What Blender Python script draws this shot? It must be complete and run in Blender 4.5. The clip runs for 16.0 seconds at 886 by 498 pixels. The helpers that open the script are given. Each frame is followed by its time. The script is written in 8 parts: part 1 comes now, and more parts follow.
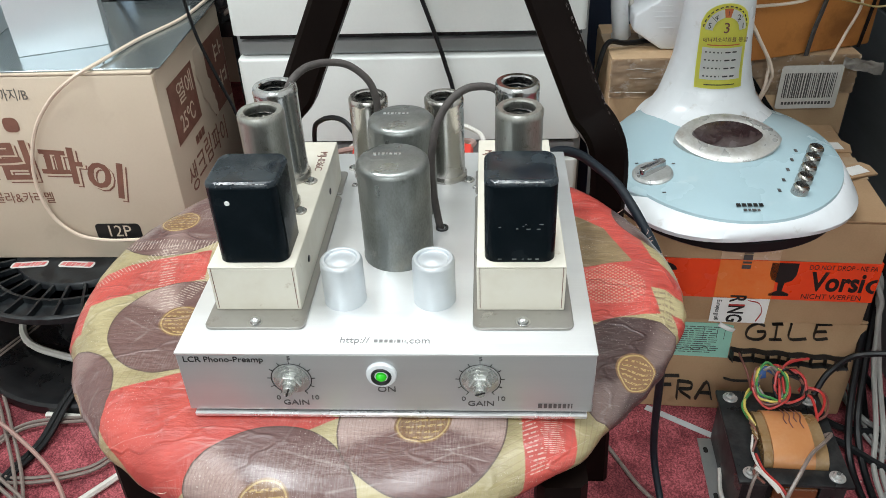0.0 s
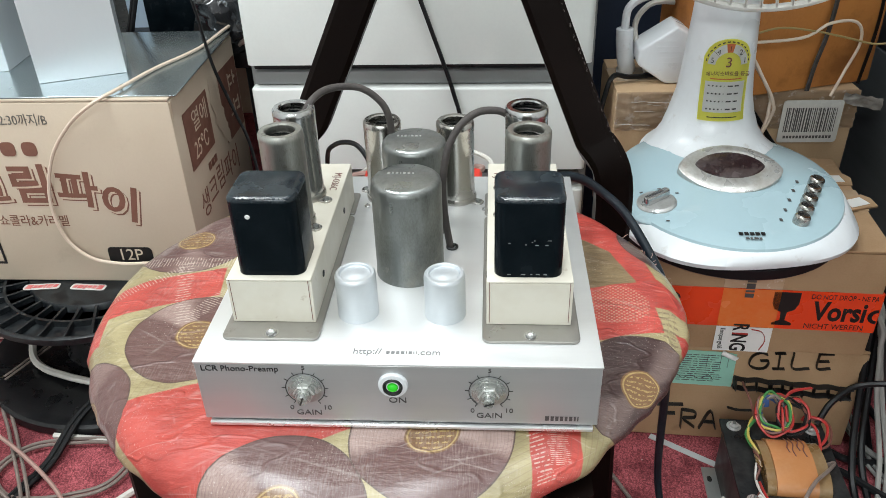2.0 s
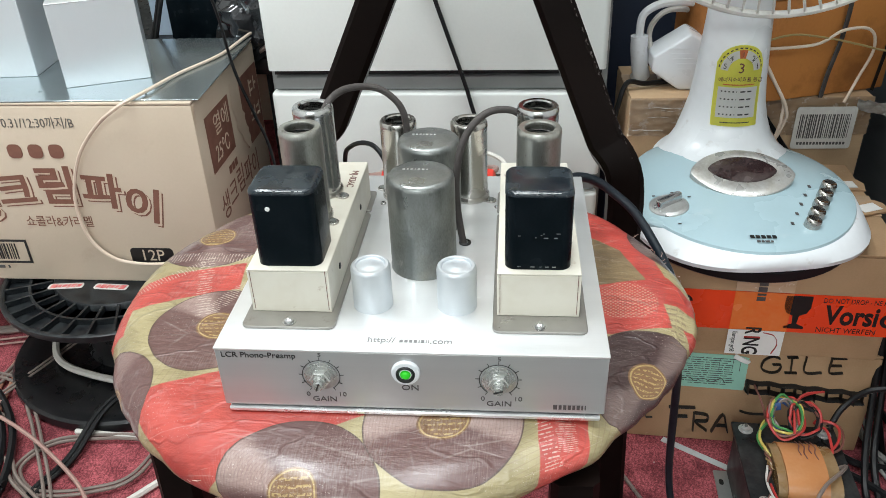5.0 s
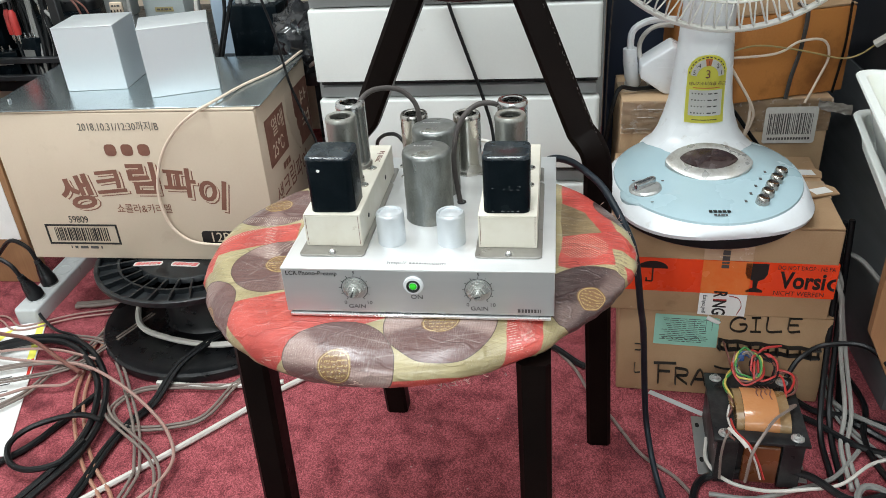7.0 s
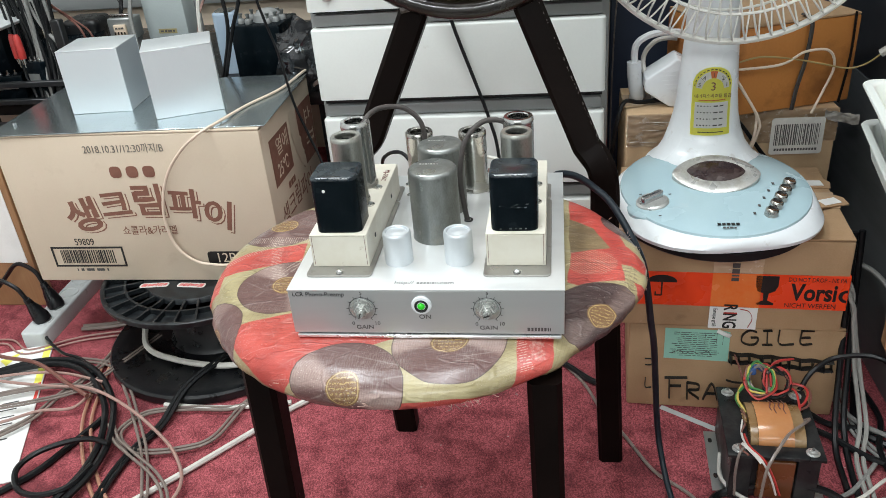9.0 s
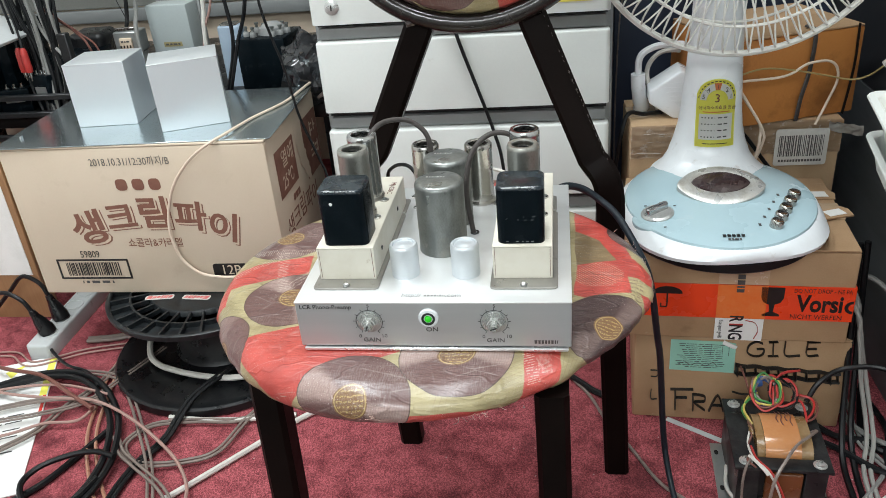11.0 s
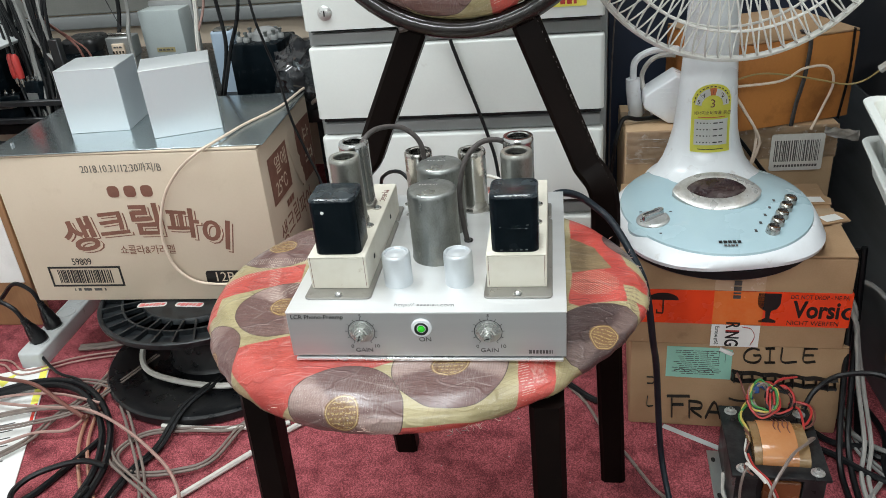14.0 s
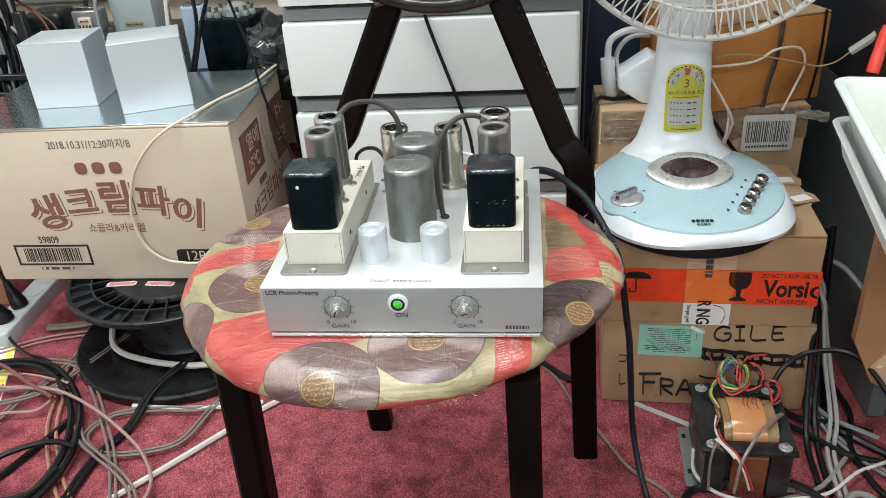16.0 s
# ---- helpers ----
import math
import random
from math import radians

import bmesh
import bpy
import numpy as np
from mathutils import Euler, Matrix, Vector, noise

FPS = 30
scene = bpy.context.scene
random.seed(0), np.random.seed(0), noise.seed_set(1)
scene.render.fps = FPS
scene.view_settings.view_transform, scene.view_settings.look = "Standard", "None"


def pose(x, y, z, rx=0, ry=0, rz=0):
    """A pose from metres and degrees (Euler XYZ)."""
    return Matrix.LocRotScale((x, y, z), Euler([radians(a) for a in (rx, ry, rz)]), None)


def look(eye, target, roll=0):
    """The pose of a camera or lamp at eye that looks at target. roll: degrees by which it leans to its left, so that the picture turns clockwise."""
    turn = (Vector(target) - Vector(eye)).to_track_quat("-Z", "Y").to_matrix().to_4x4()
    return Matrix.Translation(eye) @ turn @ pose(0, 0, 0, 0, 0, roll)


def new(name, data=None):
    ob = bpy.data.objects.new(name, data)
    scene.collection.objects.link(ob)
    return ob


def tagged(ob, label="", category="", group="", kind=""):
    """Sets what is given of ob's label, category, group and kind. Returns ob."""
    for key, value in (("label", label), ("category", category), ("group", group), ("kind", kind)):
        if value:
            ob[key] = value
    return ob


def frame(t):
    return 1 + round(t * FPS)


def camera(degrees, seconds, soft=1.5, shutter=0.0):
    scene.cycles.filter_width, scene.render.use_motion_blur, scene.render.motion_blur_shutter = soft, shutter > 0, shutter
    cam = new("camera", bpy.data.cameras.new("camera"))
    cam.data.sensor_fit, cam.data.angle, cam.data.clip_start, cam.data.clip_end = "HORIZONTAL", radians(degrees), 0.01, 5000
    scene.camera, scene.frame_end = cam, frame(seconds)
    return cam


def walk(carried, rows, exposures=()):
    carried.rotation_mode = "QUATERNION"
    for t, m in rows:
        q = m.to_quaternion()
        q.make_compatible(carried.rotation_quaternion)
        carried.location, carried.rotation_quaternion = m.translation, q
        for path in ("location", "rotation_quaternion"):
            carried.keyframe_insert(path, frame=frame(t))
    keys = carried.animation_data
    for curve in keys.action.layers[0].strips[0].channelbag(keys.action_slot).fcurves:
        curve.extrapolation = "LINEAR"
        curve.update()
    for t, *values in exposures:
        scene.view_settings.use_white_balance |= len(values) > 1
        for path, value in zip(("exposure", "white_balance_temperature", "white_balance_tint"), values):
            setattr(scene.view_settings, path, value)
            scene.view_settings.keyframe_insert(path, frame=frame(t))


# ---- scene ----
cam = camera(58.4, 16.0, soft=0.7)
K = 0.77  # one plan unit in metres: the chassis is 0.26 units or 20 cm wide
PATH = [
    (0, (0.064, -0.36, 0.839), (-0.048, 1.285, -0.293), -2.4),
    (0.5, (0.06, -0.369, 0.839), (-0.057, 1.289, -0.273), -2.2),
    (1, (0.061, -0.373, 0.842), (-0.068, 1.301, -0.245), -2.3),
    (1.5, (0.06, -0.377, 0.838), (-0.065, 1.309, -0.23), -2.0),
    (2, (0.06, -0.382, 0.838), (-0.061, 1.312, -0.219), -1.8),
    (2.5, (0.059, -0.386, 0.839), (-0.058, 1.311, -0.214), -1.6),
    (3, (0.061, -0.387, 0.839), (-0.07, 1.31, -0.21), -1.9),
    (3.2, (0.061, -0.389, 0.838), (-0.085, 1.309, -0.211), -2.0),
    (5.3, (0.065, -0.410, 0.837), (-0.099, 1.29, -0.192), -2.1),
    (5.5, (0.066, -0.422, 0.839), (-0.094, 1.283, -0.194), -2.1),
    (5.8, (0.075, -0.487, 0.860), (-0.146, 1.730, -0.477), -2.3),
    (6, (0.087, -0.543, 0.874), (-0.09, 1.166, -0.149), -2.3),
    (6.2, (0.103, -0.590, 0.883), (-0.160, 1.635, -0.431), -2.7),
    (6.3, (0.109, -0.608, 0.887), (-0.180, 1.613, -0.427), -3.0),
    (6.5, (0.119, -0.625, 0.895), (-0.134, 1.086, -0.11), -3.4),
    (6.7, (0.123, -0.625, 0.896), (-0.220, 1.599, -0.403), -3.8),
    (7, (0.128, -0.62, 0.897), (-0.147, 1.093, -0.098), -3.9),
    (7.5, (0.125, -0.617, 0.897), (-0.155, 1.102, -0.087), -4.4),
    (8, (0.124, -0.613, 0.897), (-0.159, 1.11, -0.079), -4.6),
    (8.5, (0.124, -0.612, 0.897), (-0.161, 1.113, -0.074), -4.7),
    (9, (0.125, -0.612, 0.897), (-0.164, 1.118, -0.065), -5.0),
    (11.5, (0.121, -0.613, 0.9), (-0.174, 1.13, -0.033), -5.2),
    (12, (0.122, -0.612, 0.9), (-0.171, 1.135, -0.03), -5.3),
    (12.5, (0.123, -0.605, 0.898), (-0.169, 1.142, -0.03), -5.4),
    (13, (0.123, -0.606, 0.899), (-0.167, 1.141, -0.032), -5.5),
    (13.5, (0.123, -0.603, 0.898), (-0.163, 1.144, -0.032), -5.4),
    (14, (0.123, -0.602, 0.899), (-0.163, 1.146, -0.031), -5.2),
    (14.5, (0.121, -0.606, 0.9), (-0.142, 1.145, -0.03), -4.6),
    (15, (0.118, -0.604, 0.895), (-0.147, 1.144, -0.041), -4.5),
    (15.5, (0.116, -0.602, 0.892), (-0.12, 1.131, -0.079), -4.0),
    (16, (0.118, -0.603, 0.892), (-0.098, 1.131, -0.081), -4.0),
]
walk(cam, [(t, look(K * Vector(eye), K * Vector(target), roll)) for t, eye, target, roll in PATH],
     [(0, -0.08), (3, -0.08), (5.5, -0.03), (6, 0.03), (6.5, 0.10), (7, 0.0), (9, -0.03), (12.5, -0.06), (14, -0.14), (14.5, -0.08), (15.5, 0.04), (16, 0.04)])


# ---- world and light ----
world = bpy.data.worlds.new("world")
scene.world = world
world.use_nodes = True
world.node_tree.nodes["Background"].inputs[0].default_value = (0.9, 0.95, 1.0, 1)
world.node_tree.nodes["Background"].inputs[1].default_value = 0.01


def area_lamp(name, eye, target, sx, sy, watts, colour):
    data = bpy.data.lights.new(name, "AREA")
    data.shape, data.size, data.size_y, data.energy, data.color = "RECTANGLE", sx, sy, watts, colour
    ob = new(name, data)
    ob.matrix_world = look(eye, target)
    return ob


LAMPS = [(-0.75, 0.1), (0.0, 0.0), (0.75, 0.1), (-0.75, -2.7), (0.15, -2.7), (1.0, -2.7)]
for lx, ly in LAMPS:
    area_lamp("ceiling_lamp_light", (lx, ly, 2.26), (lx, ly, 0), 0.16, 1.15, (20 if ly > -1 else 26.5) * (1 - 0.8 * lx), (0.905, 0.965, 0.985))

# ---- building blocks: all lengths below in plan units ----


def place(x, y, z, rx=0, ry=0, rz=0):
    return pose(K * x, K * y, K * z, rx, ry, rz)


def thing(name, m, label, category, group="", kind=""):
    ob = new(name)
    ob.empty_display_size = 0.02
    ob.matrix_basis = m
    return tagged(ob, label, category, group, kind)


def finish(me, material, angle=38):
    me.materials.append(material)
    me.polygons.foreach_set("use_smooth", [True] * len(me.polygons))
    me.set_sharp_from_angle(angle=radians(angle))


def part(name, bm, material, parent=None, label="", m=None, angle=38):
    """Links a bmesh as one mesh object under a thing or part, m being its pose there."""
    bmesh.ops.scale(bm, vec=(K, K, K), verts=bm.verts)
    me = bpy.data.meshes.new(name)
    bm.to_mesh(me)
    bm.free()
    finish(me, material, angle)
    ob = new(name, me)
    ob.parent = parent
    if m is not None:
        ob.matrix_basis = m
    if label:
        ob["label"] = label
    return ob


def again(ob, m, parent=None):
    """Another object on the same mesh."""
    other = new(ob.name.split(".")[0], ob.data)
    other.parent = parent or ob.parent
    other.matrix_basis = m
    if "label" in ob:
        other["label"] = ob["label"]
    return other


def join(*bms):
    out = bms[0]
    for b in bms[1:]:
        me = bpy.data.meshes.new("tmp")
        b.to_mesh(me)
        b.free()
        out.from_mesh(me)
        bpy.data.meshes.remove(me)
    return out


def moved(bm, m):
    bmesh.ops.transform(bm, matrix=m, verts=bm.verts)
    return bm


def box(x0, x1, y0, y1, z0, z1, bevel=0.0, seg=2):
    bm = bmesh.new()
    bmesh.ops.create_cube(bm, size=1)
    for v in bm.verts:
        v.co = Vector((x0 + (v.co.x + 0.5) * (x1 - x0), y0 + (v.co.y + 0.5) * (y1 - y0), z0 + (v.co.z + 0.5) * (z1 - z0)))
    if bevel:
        bmesh.ops.bevel(bm, geom=bm.edges[:], offset=bevel, segments=seg, profile=0.5, affect="EDGES")
    return bm


def prism(poly, z0, z1, bevel=0.0, seg=2):
    bm = bmesh.new()
    low = [bm.verts.new((x, y, z0)) for x, y in poly]
    high = [bm.verts.new((x, y, z1)) for x, y in poly]
    n = len(poly)
    bm.faces.new(list(reversed(low)))
    top = bm.faces.new(high)
    for i in range(n):
        bm.faces.new((low[i], low[(i + 1) % n], high[(i + 1) % n], high[i]))
    bmesh.ops.recalc_face_normals(bm, faces=bm.faces)
    if bevel:
        bmesh.ops.bevel(bm, geom=list(top.edges), offset=bevel, segments=seg, profile=0.5, affect="EDGES")
    bmesh.ops.recalc_face_normals(bm, faces=bm.faces)
    return bm


def rounded(x0, x1, y0, y1, r, n=6):
    out = []
    for cx, cy, a in ((x1 - r, y1 - r, 0), (x0 + r, y1 - r, 90), (x0 + r, y0 + r, 180), (x1 - r, y0 + r, 270)):
        for i in range(n + 1):
            b = radians(a + 90 * i / n)
            out.append((cx + r * math.cos(b), cy + r * math.sin(b)))
    return out


def soft_block(x0, x1, y0, y1, r, z0, z1, bevel, seg=6):
    """An upright block with rounded corners and a rounded top edge."""
    bm = bmesh.new()
    levels = [(0.0, z0)] + [(bevel * (1 - math.cos(radians(90 * i / seg))), z1 - bevel + bevel * math.sin(radians(90 * i / seg))) for i in range(seg + 1)]
    rings = [[bm.verts.new((x, y, z)) for x, y in rounded(x0 + d, x1 - d, y0 + d, y1 - d, r - d, 10)] for d, z in levels]
    n = len(rings[0])
    for a, b in zip(rings, rings[1:]):
        for i in range(n):
            bm.faces.new((a[i], a[(i + 1) % n], b[(i + 1) % n], b[i]))
    bm.faces.new(list(reversed(rings[0])))
    bm.faces.new(rings[-1])
    bmesh.ops.recalc_face_normals(bm, faces=bm.faces)
    return bm


def lathe(profile, seg=48, caps=True):
    """profile: (radius, height) from one end to the other, round z."""
    bm = bmesh.new()
    rings = []
    for r, z in profile:
        rings.append([bm.verts.new((r * math.cos(2 * math.pi * i / seg), r * math.sin(2 * math.pi * i / seg), z)) for i in range(seg)])
    for a, b in zip(rings, rings[1:]):
        for i in range(seg):
            bm.faces.new((a[i], a[(i + 1) % seg], b[(i + 1) % seg], b[i]))
    if caps:
        if profile[0][0] > 1e-5:
            bm.faces.new(list(reversed(rings[0])))
        if profile[-1][0] > 1e-5:
            bm.faces.new(rings[-1])
    bmesh.ops.remove_doubles(bm, verts=bm.verts, dist=1e-6)
    bmesh.ops.recalc_face_normals(bm, faces=bm.faces)
    return bm


def glide(points, n=8, closed=False):
    """A smooth line through the points."""
    p = [Vector(q) for q in points]
    out = []
    m = len(p)
    for i in range(m if closed else m - 1):
        if closed:
            a, b, c, d = p[(i - 1) % m], p[i], p[(i + 1) % m], p[(i + 2) % m]
        else:
            b, c = p[i], p[i + 1]
            a = p[i - 1] if i else b + (b - c)
            d = p[i + 2] if i + 2 < m else c + (c - b)
        for k in range(n):
            t = k / n
            out.append(0.5 * (2 * b + (c - a) * t + (2 * a - 5 * b + 4 * c - d) * t * t + (3 * b - a - 3 * c + d) * t ** 3))
    if not closed:
        out.append(p[-1])
    return out


def tube(line, r, seg=8, closed=False, flat=1.0):
    """A round bar along a line of vectors."""
    bm = bmesh.new()
    n = len(line)
    ahead = []
    for i in range(n):
        a = line[(i - 1) % n] if closed or i else line[0]
        b = line[(i + 1) % n] if closed or i < n - 1 else line[-1]
        ahead.append((b - a).normalized())
    up = Vector((0, 0, 1)) if abs(ahead[0].z) < 0.9 else Vector((1, 0, 0))
    rings = []
    for i in range(n):
        d = ahead[i]
        up = (up - d * up.dot(d)).normalized()
        side = d.cross(up)
        rings.append([bm.verts.new(line[i] + r * (math.cos(2 * math.pi * k / seg) * side + flat * math.sin(2 * math.pi * k / seg) * up)) for k in range(seg)])
    for i in range(n if closed else n - 1):
        a, b = rings[i], rings[(i + 1) % n]
        for k in range(seg):
            bm.faces.new((a[k], a[(k + 1) % seg], b[(k + 1) % seg], b[k]))
    if not closed:
        bm.faces.new(rings[0])
        bm.faces.new(rings[-1])
    bmesh.ops.recalc_face_normals(bm, faces=bm.faces)
    return bm


def square_bar(line, w, d, bevel=0.15):
    """A square bar along a line, with a width across x and a depth across y."""
    bm = bmesh.new()
    rings = []
    c = bevel * min(w, d)
    shape = [(w / 2 - c, d / 2), (-w / 2 + c, d / 2), (-w / 2, d / 2 - c), (-w / 2, -d / 2 + c), (-w / 2 + c, -d / 2), (w / 2 - c, -d / 2), (w / 2, -d / 2 + c), (w / 2, d / 2 - c)]
    for i, p in enumerate(line):
        a, b = line[max(i - 1, 0)], line[min(i + 1, len(line) - 1)]
        t = (b - a).normalized()
        side = Vector((1, 0, 0))
        side = (side - t * side.dot(t)).normalized()
        other = t.cross(side)
        rings.append([bm.verts.new(p + side * x + other * y) for x, y in shape])
    for a, b in zip(rings, rings[1:]):
        for k in range(8):
            bm.faces.new((a[k], a[(k + 1) % 8], b[(k + 1) % 8], b[k]))
    bm.faces.new(rings[0])
    bm.faces.new(rings[-1])
    bmesh.ops.recalc_face_normals(bm, faces=bm.faces)
    return bm


def lettering(name, words, size, material, parent, m, wide=1.0, deep=0.0004, align="CENTER", bend=0.0, label="", bold=0.0):
    """Words with the built-in font, standing in their own xy plane."""
    cu = bpy.data.curves.new(name, "FONT")
    cu.body, cu.size, cu.align_x, cu.align_y, cu.extrude, cu.resolution_u = words, size, align, "CENTER", deep / 2, 3
    cu.offset = bold * size
    ob = new("tmp", cu)
    me = bpy.data.meshes.new_from_object(ob)
    bpy.data.objects.remove(ob)
    bpy.data.curves.remove(cu)
    bm = bmesh.new()
    bm.from_mesh(me)
    bpy.data.meshes.remove(me)
    for v in bm.verts:
        v.co.x *= wide
        v.co.y += bend * v.co.x ** 2
    return part(name, bm, material, parent, label, m)


def bars(name, widths, gap, height, material, parent, m, label=""):
    """Plain bars in a row, for writing that is not lettered."""
    total = sum(widths) + gap * (len(widths) - 1)
    x = -total / 2
    bm = None
    for w in widths:
        b = box(x, x + w, -height / 2, height / 2, 0, 0.0004)
        bm = b if bm is None else join(bm, b)
        x += w + gap
    return part(name, bm, material, parent, label, m)


FRONT = (90, 0, 0)  # turns the xy plane of writing to face the viewer, towards -y


# ---- materials ----


def material(name, colour, rough=0.5, metal=0.0, second=None, scale=30.0, amount=0.5, fine=300.0, bump=0.0, bump_scale=200.0, coat=0.0, spread=0.12, stretch=(1, 1, 1), spec=0.5, vary=0.0):
    m = bpy.data.materials.new(name)
    m.use_nodes = True
    nt = m.node_tree
    n, l = nt.nodes, nt.links
    bsdf = n["Principled BSDF"]
    bsdf.inputs["Metallic"].default_value = metal
    bsdf.inputs["Coat Weight"].default_value = coat
    bsdf.inputs["Coat Roughness"].default_value = 0.08
    bsdf.inputs["Specular IOR Level"].default_value = spec
    tc = n.new("ShaderNodeTexCoord")
    mp = n.new("ShaderNodeMapping")
    mp.inputs["Scale"].default_value = stretch
    l.new(tc.outputs["Object"], mp.inputs["Vector"])
    n1 = n.new("ShaderNodeTexNoise")
    n1.inputs["Scale"].default_value, n1.inputs["Detail"].default_value = scale, 6
    n2 = n.new("ShaderNodeTexNoise")
    n2.inputs["Scale"].default_value, n2.inputs["Detail"].default_value = fine, 3
    for q in (n1, n2):
        l.new(mp.outputs[0], q.inputs["Vector"])
    mix = n.new("ShaderNodeMix")
    mix.data_type = "RGBA"
    dark = second or tuple(c * 0.72 for c in colour)
    mix.inputs[6].default_value, mix.inputs[7].default_value = (*colour, 1), (*dark, 1)
    ramp = n.new("ShaderNodeMapRange")
    ramp.inputs[1].default_value, ramp.inputs[2].default_value = 0.42, 0.72
    ramp.inputs[4].default_value = amount
    add = n.new("ShaderNodeMath")
    add.operation = "MULTIPLY_ADD"
    add.inputs[1].default_value = 0.3
    l.new(n2.outputs[0], add.inputs[0])
    l.new(n1.outputs[0], add.inputs[2])
    sub = n.new("ShaderNodeMath")
    sub.operation = "SUBTRACT"
    sub.inputs[1].default_value = 0.15
    l.new(add.outputs[0], sub.inputs[0])
    l.new(sub.outputs[0], ramp.inputs[0])
    l.new(ramp.outputs[0], mix.inputs[0])
    out = mix.outputs[2]
    if vary:
        info = n.new("ShaderNodeObjectInfo")
        hsv = n.new("ShaderNodeHueSaturation")
        mr = n.new("ShaderNodeMapRange")
        mr.inputs[3].default_value, mr.inputs[4].default_value = 1 - vary, 1 + vary
        l.new(info.outputs["Random"], mr.inputs[0])
        l.new(mr.outputs[0], hsv.inputs["Value"])
        l.new(out, hsv.inputs["Color"])
        out = hsv.outputs[0]
    l.new(out, bsdf.inputs["Base Color"])
    rr = n.new("ShaderNodeMapRange")
    rr.inputs[1].default_value, rr.inputs[2].default_value = 0.3, 0.7
    rr.inputs[3].default_value, rr.inputs[4].default_value = max(rough - spread, 0.03), min(rough + spread, 1)
    l.new(n1.outputs[0], rr.inputs[0])
    l.new(rr.outputs[0], bsdf.inputs["Roughness"])
    if bump:
        n3 = n.new("ShaderNodeTexNoise")
        n3.inputs["Scale"].default_value, n3.inputs["Detail"].default_value = bump_scale, 4
        l.new(mp.outputs[0], n3.inputs["Vector"])
        bp = n.new("ShaderNodeBump")
        bp.inputs["Strength"].default_value, bp.inputs["Distance"].default_value = bump, 0.001
        l.new(n3.outputs[0], bp.inputs["Height"])
        l.new(bp.outputs[0], bsdf.inputs["Normal"])
    return m


CARTON = material("carton", (0.60, 0.505, 0.395), 0.75, second=(0.54, 0.445, 0.335), scale=9, bump=0.15, bump_scale=350, spec=0.25)
KRAFT = material("kraft_card", (0.42, 0.272, 0.155), 0.7, second=(0.325, 0.20, 0.108), scale=14, amount=0.7, fine=500, bump=0.25, bump_scale=300, spec=0.3)
# kraft card brightened to make up for light missing on the back box
KRAFT_LIT = material("brightened_kraft_card", (0.54, 0.375, 0.225), 0.65, second=(0.44, 0.29, 0.165), scale=14, amount=0.7, fine=500, bump=0.25, bump_scale=300, spec=0.35)
KRAFT_DARK = material("brown_card", (0.52, 0.21, 0.057), 0.5, second=(0.39, 0.145, 0.038), scale=8, bump=0.2, bump_scale=250, spec=0.3)
PRINT_BROWN = material("brown_ink", (0.215, 0.092, 0.062), 0.65, scale=40)
PRINT_PALE = material("pale_card_ink", (0.62, 0.5, 0.38), 0.7, scale=40)
INK = material("black_ink", (0.007, 0.0065, 0.0065), 0.5, scale=60)
INK_DATE = material("faded_black_ink", (0.12, 0.11, 0.10), 0.6, second=(0.22, 0.19, 0.16), scale=120)
INK_PALE = material("pale_grey_ink", (0.20, 0.20, 0.20), 0.6, scale=60)
DARK_AMBER = material("dark_amber", (0.13, 0.045, 0.015), 0.3, second=(0.08, 0.025, 0.01), scale=30, coat=0.4)
INK_GREY = material("grey_ink", (0.07, 0.065, 0.065), 0.6, scale=60)
TAPE_CLEAR = material("shiny_tape", (0.50, 0.35, 0.22), 0.09, second=(0.62, 0.49, 0.36), scale=30, amount=0.6, fine=160, bump=0.9, bump_scale=50, coat=1.0, stretch=(0.45, 1, 2.2))
ORANGE = material("orange_tape", (0.84, 0.062, 0.012), 0.28, second=(0.72, 0.045, 0.01), scale=15, bump=0.15, bump_scale=60, coat=0.3)
ORANGE_PALE = material("overlapping_tape", (0.80, 0.17, 0.03), 0.2, second=(0.8, 0.26, 0.08), scale=30, bump=0.3, bump_scale=80, coat=0.5)
PAPER = material("white_paper", (0.78, 0.78, 0.76), 0.6, second=(0.66, 0.66, 0.64), scale=25)
GREEN_PAPER = material("green_paper", (0.30, 0.58, 0.47), 0.65, second=(0.25, 0.5, 0.41), scale=30)
YELLOW = material("yellow_label", (0.84, 0.81, 0.13), 0.4, scale=30, amount=0.25)
ORANGE_INK = material("orange_ink", (0.75, 0.22, 0.08), 0.5, scale=30)
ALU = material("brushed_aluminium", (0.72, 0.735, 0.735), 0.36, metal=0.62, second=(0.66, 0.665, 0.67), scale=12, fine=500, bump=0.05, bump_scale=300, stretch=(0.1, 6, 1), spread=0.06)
# base colour set well below the top plate's, carrying the front's weaker light
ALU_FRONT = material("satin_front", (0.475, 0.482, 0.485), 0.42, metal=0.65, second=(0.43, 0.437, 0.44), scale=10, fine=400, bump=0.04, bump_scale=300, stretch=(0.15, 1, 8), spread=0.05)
ALU_EDGE = material("bare_edge", (0.85, 0.86, 0.87), 0.3, metal=0.9, scale=30)
ALU_CAP = material("matt_aluminium", (0.67, 0.71, 0.74), 0.42, metal=0.65, second=(0.58, 0.615, 0.65), scale=30, spread=0.08, bump=0.06, bump_scale=200)
STEEL = material("dull_steel", (0.25, 0.264, 0.256), 0.42, metal=0.8, second=(0.12, 0.12, 0.108), scale=30, amount=0.85, fine=800, bump=0.3, bump_scale=180, spread=0.2, stretch=(1.6, 1.6, 0.7))
